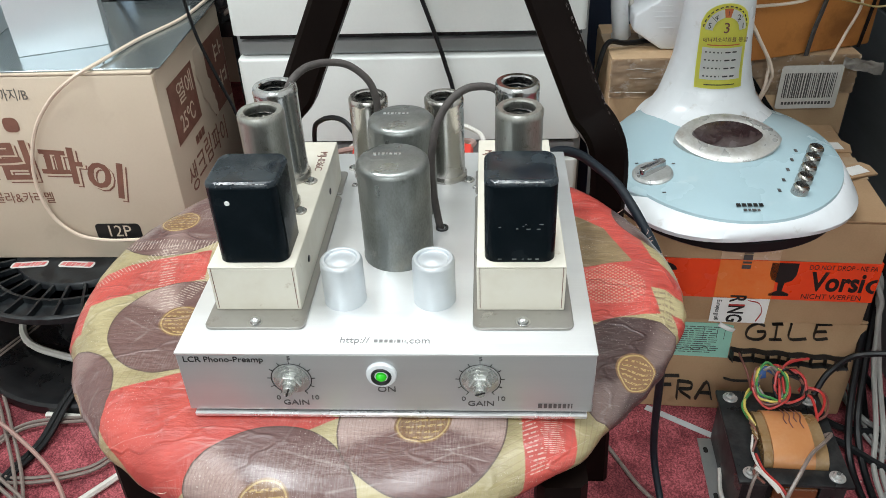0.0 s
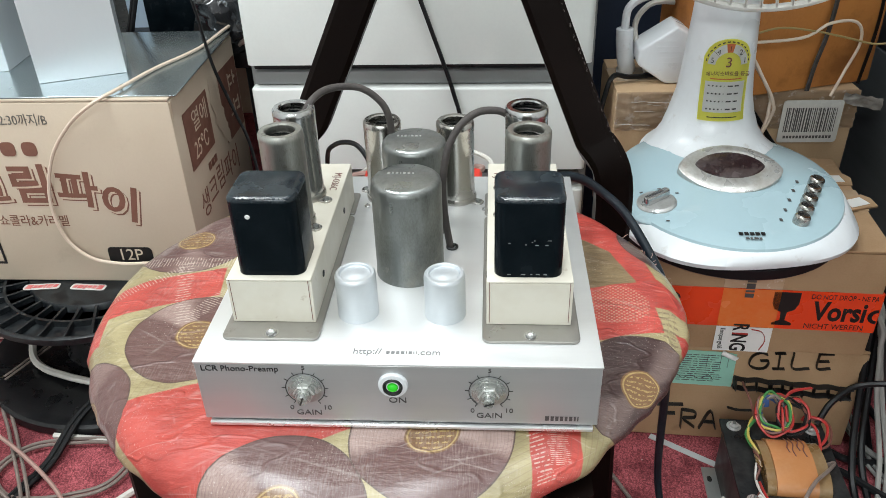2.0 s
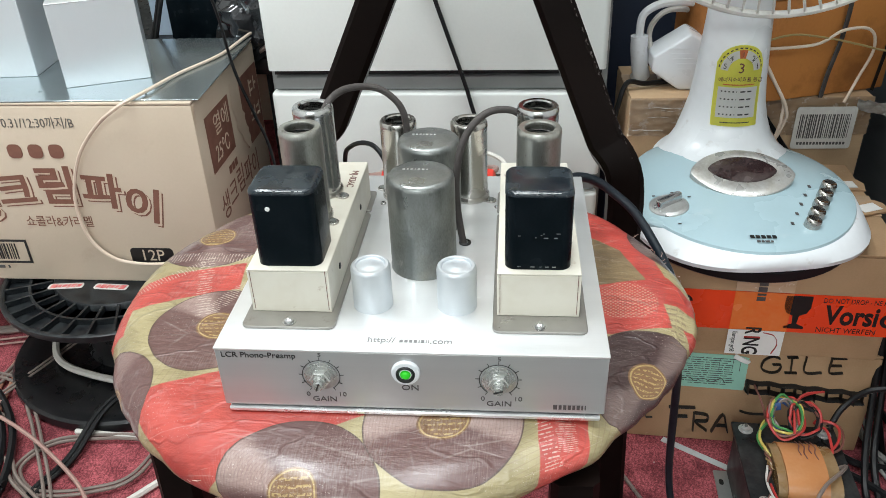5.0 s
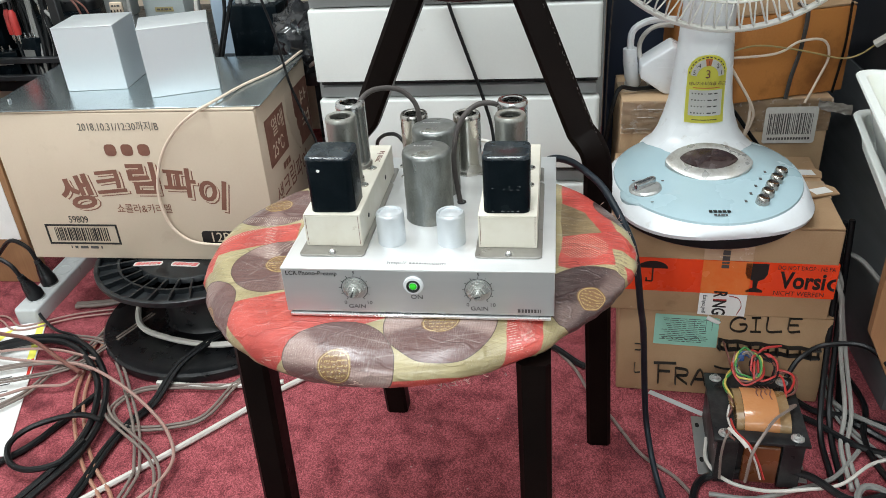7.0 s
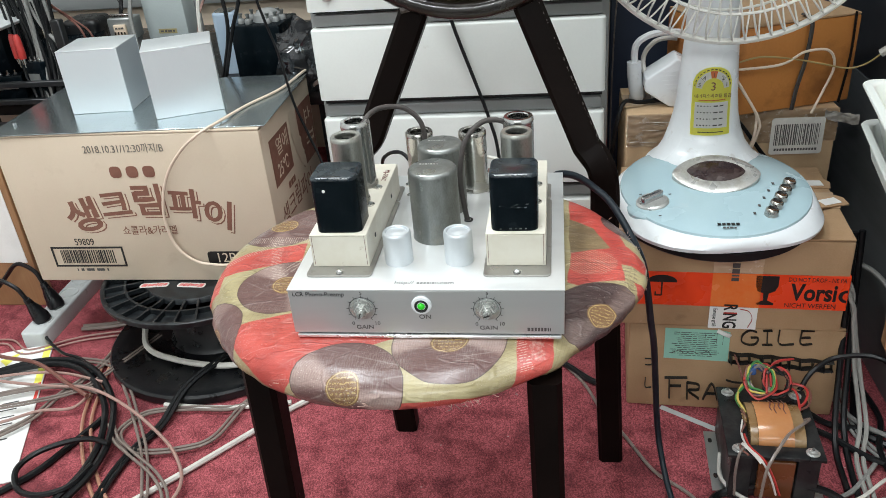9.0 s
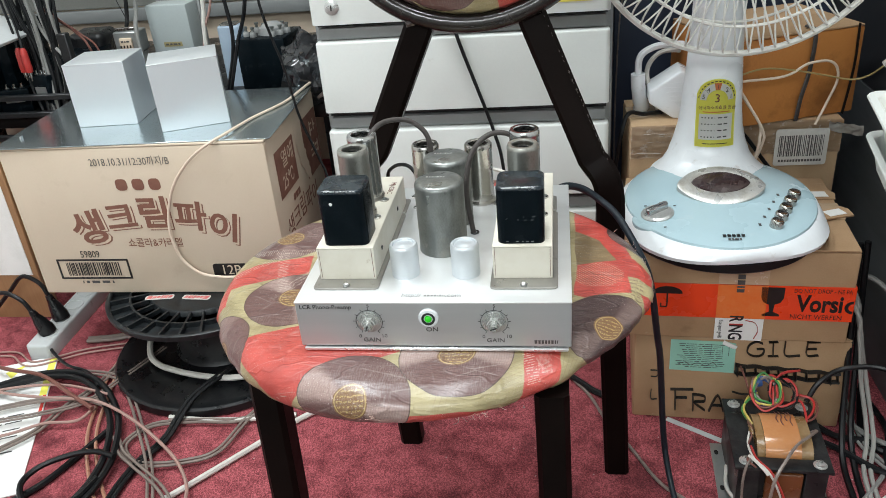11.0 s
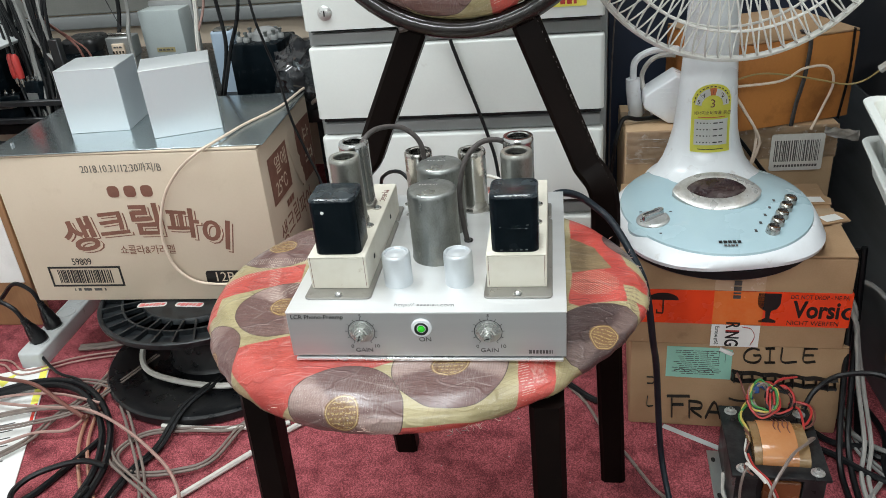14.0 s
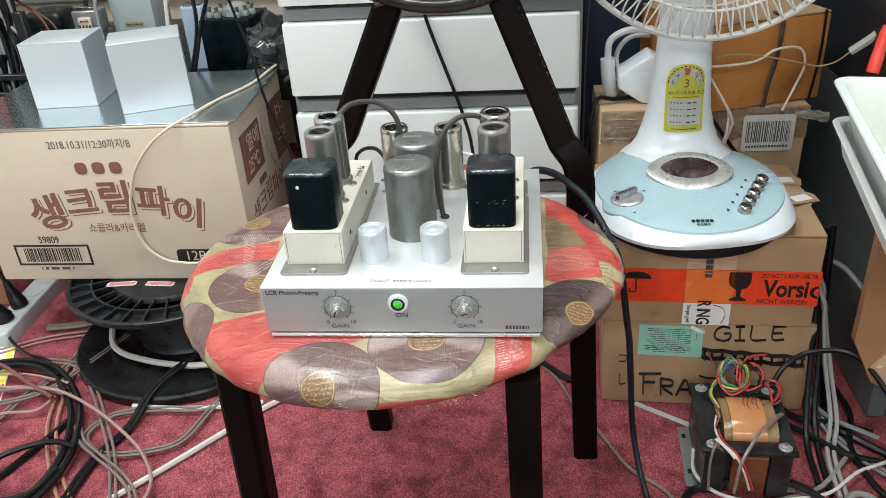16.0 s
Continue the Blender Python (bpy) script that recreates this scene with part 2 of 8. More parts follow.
STEEL_SIDE = material("drawn_steel", (0.40, 0.405, 0.375), 0.38, metal=0.85, second=(0.20, 0.19, 0.165), scale=24, amount=0.8, fine=700, bump=0.12, bump_scale=170, stretch=(3, 3, 0.5), spread=0.14)
CHROME = material("chrome", (0.58, 0.59, 0.595), 0.2, metal=1, second=(0.30, 0.29, 0.27), scale=45, amount=0.75, fine=500, spread=0.1)
NICKEL = material("nickel", (0.50, 0.49, 0.465), 0.25, metal=1, second=(0.42, 0.39, 0.34), scale=60, spread=0.1)
ZINC = material("zinc_plate", (0.50, 0.57, 0.60), 0.22, metal=0.95, second=(0.42, 0.50, 0.52), scale=6, amount=0.6, fine=100, spread=0.06)
ZINC_BOX = material("satin_zinc_box", (0.84, 0.89, 0.925), 0.35, metal=0.70, second=(0.79, 0.85, 0.885), scale=5, fine=300, stretch=(1, 1, 0.3), spread=0.03)
PLATE = material("grey_plate", (0.36, 0.35, 0.325), 0.38, metal=0.8, second=(0.29, 0.28, 0.255), scale=25, spread=0.12)
CREAM = material("cream_enamel", (0.67, 0.64, 0.555), 0.38, second=(0.57, 0.52, 0.42), scale=34, amount=0.5, fine=200, bump=0.1, bump_scale=150)
BLACK_ENAMEL = material("black_enamel", (0.0030, 0.0058, 0.0080), 0.2, second=(0.010, 0.014, 0.018), scale=55, amount=0.5, fine=500, bump=0.06, bump_scale=120, spec=0.08)
# scratched black whose blue-grey gloss imitates the ceiling's reflection on the transformer tops
BLACK_WORN_SHEEN = material("worn_black_top_sheen", (0.005, 0.010, 0.015), 0.24, second=(0.030, 0.042, 0.050), scale=80, amount=0.7, fine=600, bump=0.1, bump_scale=120, spec=0.42)
RUBBER = material("black_rubber", (0.0048, 0.0053, 0.0062), 0.4, scale=40, spread=0.1, spec=0.28)
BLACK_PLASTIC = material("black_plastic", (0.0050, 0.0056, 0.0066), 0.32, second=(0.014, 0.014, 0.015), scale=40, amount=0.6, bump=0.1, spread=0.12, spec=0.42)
DUSTY_BLACK = material("dusty_black_plastic", (0.0050, 0.0062, 0.0080), 0.40, second=(0.030, 0.036, 0.038), scale=70, amount=0.7, fine=420, bump=0.1, spread=0.12, spec=0.4)
SHINY_BLACK = material("shiny_black_film", (0.012, 0.013, 0.015), 0.12, second=(0.03, 0.03, 0.032), scale=60, amount=0.6, spread=0.06, spec=0.7)
SLEEVE = material("brown_grey_sleeve", (0.055, 0.047, 0.044), 0.7, scale=200, bump=0.3, bump_scale=900)
FRAME = material("dark_brown_paint", (0.0046, 0.0028, 0.0024), 0.34, second=(0.009, 0.0055, 0.0046), scale=20, bump=0.12, bump_scale=120, spread=0.08, spec=0.05)
FRAME_GLOSS = material("glossy_brown_paint", (0.0075, 0.005, 0.0045), 0.2, second=(0.03, 0.024, 0.02), scale=90, amount=0.5, fine=500, bump=0.25, bump_scale=140, spread=0.08, spec=0.5)
FRAME_CHIP = material("chipped_paint", (0.03, 0.02, 0.018), 0.35, second=(0.17, 0.15, 0.14), scale=140, amount=0.9, bump=0.3)
CABINET = material("light_grey_cabinet", (0.69, 0.715, 0.69), 0.45, second=(0.62, 0.645, 0.62), scale=6, amount=0.5, bump=0.06, bump_scale=400)
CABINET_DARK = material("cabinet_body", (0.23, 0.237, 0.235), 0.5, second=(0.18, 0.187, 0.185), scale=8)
FAN_WHITE = material("fan_white", (0.735, 0.765, 0.79), 0.32, second=(0.65, 0.67, 0.685), scale=16, amount=0.55, fine=150, coat=0.15)
FAN_BLUE = material("fan_blue", (0.395, 0.535, 0.585), 0.25, second=(0.36, 0.49, 0.53), scale=12, amount=0.6, coat=0.35)
FAN_WINDOW = material("dark_red_window", (0.026, 0.012, 0.013), 0.2, second=(0.11, 0.085, 0.08), scale=35, amount=0.7, coat=0.4)
BEZEL = material("dusty_chrome", (0.56, 0.56, 0.54), 0.34, metal=0.6, second=(0.33, 0.30, 0.26), scale=55, amount=0.9, fine=400, spread=0.15)
POT_METAL = material("dull_plated_metal", (0.52, 0.53, 0.51), 0.27, metal=0.8, second=(0.28, 0.285, 0.27), scale=90, amount=0.7, fine=700, spread=0.12)
WORN_CHROME = material("worn_chrome", (0.60, 0.61, 0.60), 0.34, metal=0.7, second=(0.38, 0.38, 0.36), scale=60, amount=0.7, fine=400, spread=0.12)
GUARD_WHITE = material("guard_white", (0.62, 0.615, 0.58), 0.4, second=(0.48, 0.465, 0.42), scale=40, amount=0.6, fine=300)
RESIN = material("cloudy_resin", (0.20, 0.115, 0.045), 0.3, second=(0.28, 0.20, 0.11), scale=40, amount=0.8, coat=0.3, bump=0.2, bump_scale=60)
NAVY_RUBBER = material("blue_black_rubber", (0.008, 0.013, 0.019), 0.42, scale=40, spread=0.1, spec=0.3)
WIRE_WHITE = material("white_wire", (0.56, 0.54, 0.50), 0.42, second=(0.42, 0.40, 0.35), scale=40)
WIRE_CREAM = material("cream_wire", (0.70, 0.58, 0.47), 0.42, second=(0.6, 0.47, 0.36), scale=40)
FRAYED = material("frayed_cloth", (0.44, 0.30, 0.25), 0.8, second=(0.36, 0.20, 0.17), scale=60)
WIRE_ASH = material("ash_grey_wire", (0.21, 0.21, 0.20), 0.42, second=(0.13, 0.13, 0.12), scale=40)
WIRE_STONE = material("stone_grey_wire", (0.29, 0.285, 0.265), 0.45, second=(0.21, 0.205, 0.19), scale=40)
WIRE_TAN = material("dull_tan_wire", (0.36, 0.27, 0.11), 0.45, second=(0.28, 0.2, 0.08), scale=50)
WIRE_GREY = material("grey_wire", (0.19, 0.152, 0.132), 0.36, second=(0.115, 0.088, 0.076), scale=40)
WIRE_COPPER = material("clear_copper_wire", (0.36, 0.175, 0.115), 0.32, second=(0.27, 0.14, 0.10), scale=60, coat=0.4)
WIRE_PINK = material("pink_wire", (0.34, 0.205, 0.175), 0.35, second=(0.25, 0.165, 0.145), scale=50, coat=0.3)
WIRE_BROWN = material("brown_wire", (0.16, 0.06, 0.045), 0.4, scale=50)
WIRE_RED = material("red_wire", (0.42, 0.035, 0.03), 0.38, scale=50)
WIRE_YELLOW = material("yellow_wire", (0.50, 0.40, 0.09), 0.4, second=(0.42, 0.33, 0.10), scale=50)
WIRE_GREEN = material("green_wire", (0.05, 0.22, 0.06), 0.38, scale=50)
WIRE_BLUE = material("blue_wire", (0.03, 0.075, 0.22), 0.38, scale=50)
RED_PLASTIC = material("red_plastic", (0.62, 0.04, 0.025), 0.35, scale=40)
COPPER_TAPE = material("amber_coil_tape", (0.46, 0.20, 0.078), 0.14, second=(0.55, 0.29, 0.14), scale=22, coat=0.8, bump=0.12, bump_scale=40)
LAMINATION = material("black_iron", (0.012, 0.013, 0.014), 0.38, second=(0.055, 0.055, 0.053), scale=30, amount=0.7, spread=0.15, spec=0.25)
GALVANISED = material("galvanised", (0.45, 0.47, 0.47), 0.4, metal=0.8, second=(0.33, 0.34, 0.34), scale=20)
WALL = material("beige_wall", (0.60, 0.50, 0.39), 0.75, second=(0.50, 0.41, 0.315), scale=4)
WALL_GREY = material("grey_rail", (0.19, 0.20, 0.20), 0.5, second=(0.13, 0.14, 0.14), scale=5)
WALL_UPPER = material("grey_wall_panel", (0.21, 0.212, 0.195), 0.6, second=(0.15, 0.152, 0.142), scale=7, amount=0.7)
DULL_YELLOW = material("faded_yellow_label", (0.30, 0.255, 0.12), 0.5, second=(0.17, 0.13, 0.07), scale=60)
WALL_PALE = material("pale_wall", (0.74, 0.74, 0.72), 0.8, scale=3)
CEILING = material("white_ceiling", (0.78, 0.78, 0.76), 0.85, scale=4)
DARK_PANEL = material("dark_panel", (0.018, 0.019, 0.021), 0.42, second=(0.035, 0.036, 0.038), scale=5, spread=0.1)
PANEL_GREY = material("grey_steel_panel", (0.105, 0.115, 0.12), 0.4, second=(0.07, 0.077, 0.08), scale=5, amount=0.8, fine=60, stretch=(1, 0.5, 3), spread=0.12)
BARE_FLOOR = material("grey_floor", (0.13, 0.132, 0.13), 0.5, second=(0.10, 0.102, 0.10), scale=6)
STICKER = material("filmed_sticker", (0.60, 0.59, 0.56), 0.25, second=(0.52, 0.50, 0.46), scale=40, coat=0.5, bump=0.2, bump_scale=60)
FILM = material("crumpled_clear_film", (0.50, 0.47, 0.43), 0.12, second=(0.30, 0.26, 0.21), scale=60, amount=0.7, coat=1.0, bump=0.3, bump_scale=90)
STICKER_RED = material("faded_red_print", (0.52, 0.10, 0.10), 0.35, second=(0.60, 0.30, 0.27), scale=130, amount=0.8)
STYRO = material("white_tray", (0.60, 0.625, 0.60), 0.45, second=(0.52, 0.54, 0.515), scale=20)
WOOD = material("brown_wood", (0.33, 0.18, 0.085), 0.5, second=(0.22, 0.11, 0.05), scale=12, amount=0.8, stretch=(1, 1, 0.08), bump=0.1)
GREY_BOX = material("pale_grey_paint", (0.33, 0.37, 0.37), 0.45, second=(0.27, 0.30, 0.30), scale=10)
BLUE_CAN = material("pale_blue_can", (0.33, 0.42, 0.52), 0.35, second=(0.4, 0.47, 0.55), scale=10)
STRIP = material("grey_white_plastic", (0.47, 0.49, 0.49), 0.45, second=(0.36, 0.37, 0.37), scale=14)
PORCELAIN = material("grey_terminal", (0.26, 0.27, 0.265), 0.3, second=(0.15, 0.15, 0.145), scale=60)



def stain_or_glint(m, colour, scale, low, high, amount):
    """Scattered stains, scratches or painted highlights of another colour over a material."""
    n, l = m.node_tree.nodes, m.node_tree.links
    base = n["Principled BSDF"].inputs["Base Color"]
    src = base.links[0].from_socket
    tc = n.new("ShaderNodeTexCoord")
    spots = n.new("ShaderNodeTexNoise")
    spots.inputs["Scale"].default_value, spots.inputs["Detail"].default_value, spots.inputs["Roughness"].default_value = scale, 7, 0.65
    l.new(tc.outputs["Object"], spots.inputs["Vector"])
    mr = n.new("ShaderNodeMapRange")
    mr.inputs[1].default_value, mr.inputs[2].default_value, mr.inputs[4].default_value = low, high, amount
    l.new(spots.outputs[0], mr.inputs[0])
    mx = n.new("ShaderNodeMix")
    mx.data_type = "RGBA"
    mx.inputs[7].default_value = (*colour, 1)
    l.new(mr.outputs[0], mx.inputs[0])
    l.new(src, mx.inputs[6])
    l.new(mx.outputs[2], base)


stain_or_glint(CREAM, (0.30, 0.20, 0.11), 90, 0.66, 0.74, 0.5)
stain_or_glint(KRAFT, (0.20, 0.125, 0.07), 22, 0.61, 0.72, 0.4)
stain_or_glint(KRAFT, (0.62, 0.50, 0.38), 60, 0.66, 0.74, 0.4)
stain_or_glint(CARTON, (0.42, 0.33, 0.235), 14, 0.60, 0.74, 0.35)
stain_or_glint(KRAFT_DARK, (0.17, 0.062, 0.02), 11, 0.53, 0.68, 0.6)
stain_or_glint(STEEL, (0.42, 0.42, 0.39), 110, 0.63, 0.72, 0.6)
stain_or_glint(STEEL, (0.06, 0.055, 0.045), 60, 0.62, 0.72, 0.5)
stain_or_glint(STEEL_SIDE, (0.09, 0.08, 0.065), 170, 0.58, 0.68, 0.65)
stain_or_glint(STEEL, (0.30, 0.285, 0.24), 26, 0.54, 0.68, 0.5)
stain_or_glint(BLACK_WORN_SHEEN, (0.20, 0.22, 0.23), 150, 0.66, 0.73, 0.6)
stain_or_glint(FAN_WHITE, (0.38, 0.34, 0.29), 30, 0.61, 0.72, 0.6)
stain_or_glint(FAN_BLUE, (0.50, 0.58, 0.60), 30, 0.62, 0.74, 0.5)
stain_or_glint(CABINET, (0.46, 0.45, 0.41), 34, 0.67, 0.75, 0.4)
stain_or_glint(PLATE, (0.16, 0.14, 0.115), 70, 0.60, 0.70, 0.5)
stain_or_glint(BLACK_PLASTIC, (0.085, 0.085, 0.08), 120, 0.66, 0.73, 0.55)
# pale patches painted on the tape for the highlights of its crumpled film
stain_or_glint(TAPE_CLEAR, (0.86, 0.80, 0.72), 75, 0.57, 0.66, 0.6)
stain_or_glint(STRIP, (0.22, 0.21, 0.19), 60, 0.62, 0.72, 0.5)


def emission(name, colour, strength):
    m = bpy.data.materials.new(name)
    m.use_nodes = True
    b = m.node_tree.nodes["Principled BSDF"]
    b.inputs["Base Color"].default_value = (*colour, 1)
    b.inputs["Emission Color"].default_value = (*colour, 1)
    b.inputs["Emission Strength"].default_value = strength
    b.inputs["Roughness"].default_value = 0.2
    return m


GREEN_LED = emission("lit_green_lens", (0.02, 0.45, 0.015), 0.5)


def carpet_material():
    m = material("red_carpet", (0.345, 0.086, 0.098), 0.95, second=(0.178, 0.040, 0.048), scale=38, amount=1.0, fine=700, bump=1.0, bump_scale=600, spec=0.1)
    nt = m.node_tree
    n, l = nt.nodes, nt.links
    bsdf = n["Principled BSDF"]
    src = bsdf.inputs["Base Color"].links[0].from_socket
    tc = n.new("ShaderNodeTexCoord")
    wave = n.new("ShaderNodeTexWave")
    wave.inputs["Scale"].default_value, wave.inputs["Distortion"].default_value, wave.inputs["Detail"].default_value, wave.inputs["Detail Scale"].default_value = 48, 16, 5, 3
    l.new(tc.outputs["Object"], wave.inputs["Vector"])
    mix = n.new("ShaderNodeMix")
    mix.data_type, mix.blend_type = "RGBA", "MULTIPLY"
    mix.inputs[0].default_value = 0.8
    ramp = n.new("ShaderNodeMapRange")
    ramp.inputs[3].default_value, ramp.inputs[4].default_value = 0.55, 1.25
    l.new(wave.outputs[0], ramp.inputs[0])
    l.new(src, mix.inputs[6])
    l.new(ramp.outputs[0], mix.inputs[7])
    grain = n.new("ShaderNodeTexNoise")
    grain.inputs["Scale"].default_value, grain.inputs["Detail"].default_value = 620, 2
    l.new(tc.outputs["Object"], grain.inputs["Vector"])
    gr = n.new("ShaderNodeMapRange")
    gr.inputs[1].default_value, gr.inputs[2].default_value, gr.inputs[3].default_value, gr.inputs[4].default_value = 0.35, 0.65, 0.68, 1.32
    l.new(grain.outputs[0], gr.inputs[0])
    mg = n.new("ShaderNodeMix")
    mg.data_type, mg.blend_type = "RGBA", "MULTIPLY"
    mg.inputs[0].default_value = 1.0
    l.new(mix.outputs[2], mg.inputs[6])
    l.new(gr.outputs[0], mg.inputs[7])
    # dark trodden spots
    sp = n.new("ShaderNodeTexNoise")
    sp.inputs["Scale"].default_value, sp.inputs["Detail"].default_value = 17, 7
    l.new(tc.outputs["Object"], sp.inputs["Vector"])
    sr = n.new("ShaderNodeMapRange")
    sr.inputs[1].default_value, sr.inputs[2].default_value, sr.inputs[3].default_value, sr.inputs[4].default_value = 0.53, 0.70, 0.0, 0.5
    l.new(sp.outputs[0], sr.inputs[0])
    mix2 = n.new("ShaderNodeMix")
    mix2.data_type = "RGBA"
    mix2.inputs[7].default_value = (0.05, 0.014, 0.018, 1)
    l.new(sr.outputs[0], mix2.inputs[0])
    l.new(mg.outputs[2], mix2.inputs[6])
    # pale specks of lint
    lint = n.new("ShaderNodeTexVoronoi")
    lint.inputs["Scale"].default_value = 70
    l.new(tc.outputs["Object"], lint.inputs["Vector"])
    lr = n.new("ShaderNodeMapRange")
    lr.inputs[1].default_value, lr.inputs[2].default_value, lr.inputs[3].default_value, lr.inputs[4].default_value = 0.06, 0.10, 0.8, 0.0
    l.new(lint.outputs["Distance"], lr.inputs[0])
    mix3 = n.new("ShaderNodeMix")
    mix3.data_type = "RGBA"
    mix3.inputs[7].default_value = (0.42, 0.32, 0.3, 1)
    few = n.new("ShaderNodeSeparateColor")
    l.new(lint.outputs["Color"], few.inputs[0])
    pick = n.new("ShaderNodeMath")
    pick.operation = "LESS_THAN"
    pick.inputs[1].default_value = 0.16
    l.new(few.outputs[0], pick.inputs[0])
    both = n.new("ShaderNodeMath")
    both.operation = "MULTIPLY"
    l.new(lr.outputs[0], both.inputs[0])
    l.new(pick.outputs[0], both.inputs[1])
    l.new(both.outputs[0], mix3.inputs[0])
    l.new(mix2.outputs[2], mix3.inputs[6])
    l.new(mix3.outputs[2], bsdf.inputs["Base Color"])
    return m


CARPET = carpet_material()

# ---- setting ----
FLOOR = -0.03


def setting(name, bm, mat, label, category):
    return tagged(part(name, bm, mat), label, category, kind="structure")


X0, X1, Y0, Y1, TOP = -2.0, 1.8, -4.9, 1.75, 3.0
setting("floor", box(X0, X1, -0.3, Y1, FLOOR - 0.1, FLOOR), CARPET, "worn dark red carpet with dark trodden spots", "floor")
# unseen floor, assumed grey to keep red out of the metals' reflections
setting("floor", box(X0, X1, Y0, -0.3, FLOOR - 0.1, FLOOR - 0.003), BARE_FLOOR, "plain grey floor added out of view beyond the carpet", "floor")
setting("wall_north", box(X0 - 0.1, X1 + 0.1, Y1, Y1 + 0.1, FLOOR - 0.1, TOP + 0.1), WALL, "plain beige wall behind the shelf", "wall")
setting("wall_south", box(X0 - 0.1, X1 + 0.1, Y0 - 0.1, Y0, FLOOR - 0.1, TOP + 0.1), WALL_PALE, "plain pale wall", "wall")
setting("wall_west", box(X0 - 0.1, X0, Y0, Y1, FLOOR - 0.1, TOP + 0.1), WALL_PALE, "plain pale wall", "wall")
setting("wall_east", box(X1, X1 + 0.1, Y0, Y1, FLOOR - 0.1, TOP + 0.1), WALL_PALE, "plain pale wall", "wall")
setting("ceiling", box(X0, X1, Y0, Y1, TOP, TOP + 0.1), CEILING, "plain white ceiling", "ceiling")
setting("trim", box(X0, X1, Y1 - 0.03, Y1, 0.449, 0.486, 0.004), WALL_GREY, "grey rail along the beige wall", "trim")
setting("trim", box(X0, X1, Y1 - 0.012, Y1, 0.490, 1.6, 0.004), WALL_UPPER, "grey wall panel above the rail", "trim")
for lx, ly in LAMPS:
    lamp = thing("ceiling_light", pose(lx, ly, TOP * K), "white fluorescent fitting on the ceiling", "lamp", "ceiling lights")
    part("housing", box(-0.13, 0.13, -0.8, 0.8, -0.045, 0, 0.008), FAN_WHITE, lamp)


# ---- chair with a round seat ----
def shade(n, l, kind, op, *values):
    q = n.new(kind)
    q.operation = op
    for i, v in enumerate(values):
        if hasattr(v, "links"):
            l.new(v, q.inputs[i])
        else:
            q.inputs[i].default_value = v
    return q.outputs["Value"] if kind == "ShaderNodeVectorMath" and op in ("DISTANCE", "DOT_PRODUCT", "LENGTH") else q.outputs[0]


DISCS = [(0.023, -0.006, 0.055), (-0.071, -0.066, 0.056), (-0.168, 0.094, 0.052), (-0.215, 0.236, 0.052), (-0.246, 0.018, 0.05), (0.176, 0.043, 0.056),
         (0.224, 0.25, 0.05), (-0.06, 0.36, 0.055), (0.10, -0.135, 0.05), (0.275, 0.13, 0.045)]
PATCHES = [[(-0.215, 0.02), (-0.15, -0.07), (-0.03, 0.0), (-0.13, 0.045)], [(-0.262, 0.115), (-0.165, 0.15), (-0.172, 0.192), (-0.235, 0.172), (-0.268, 0.15)],
           [(0.087, 0.01), (0.10, -0.13), (0.125, -0.10), (0.127, 0.008)], [(0.138, 0.165), (0.183, 0.174), (0.192, 0.14), (0.195, 0.108), (0.149, 0.094), (0.138, 0.10)],
           [(0.138, 0.32), (0.172, 0.304), (0.187, 0.242), (0.163, 0.222), (0.138, 0.245)], [(0.187, 0.245), (0.201, 0.178), (0.181, 0.174), (0.162, 0.225)], [(0.201, 0.181), (0.228, 0.15), (0.225, 0.130), (0.19, 0.140), (0.180, 0.175)],
           [(-0.024, -0.082), (-0.02, -0.15), (0.085, -0.15), (0.082, -0.076)], [(-0.29, 0.07), (-0.245, 0.088), (-0.25, 0.12), (-0.3, 0.13)],
           [(0.215, 0.09), (0.30, 0.07), (0.30, 0.10), (0.205, 0.112)]]

LADDERS = [(-0.184, 0.108, -0.2107, 0.199, 0.0065, 24, True), (0.201, 0.135, 0.201, 0.084, 0.008, 7, False), (0.092, -0.003, 0.103, -0.045, 0.006, 14, True), (0.110, -0.003, 0.112, -0.03, 0.007, 20, True),
           (-0.180, 0.1134, -0.150, 0.176, 0.007, 26, True), (-0.2586, 0.146, -0.207, 0.193, 0.0055, 26, True), (-0.250, 0.199, -0.160, 0.200, 0.0065, 34, True)]
NET = (0.162, 0.142, 0.026)


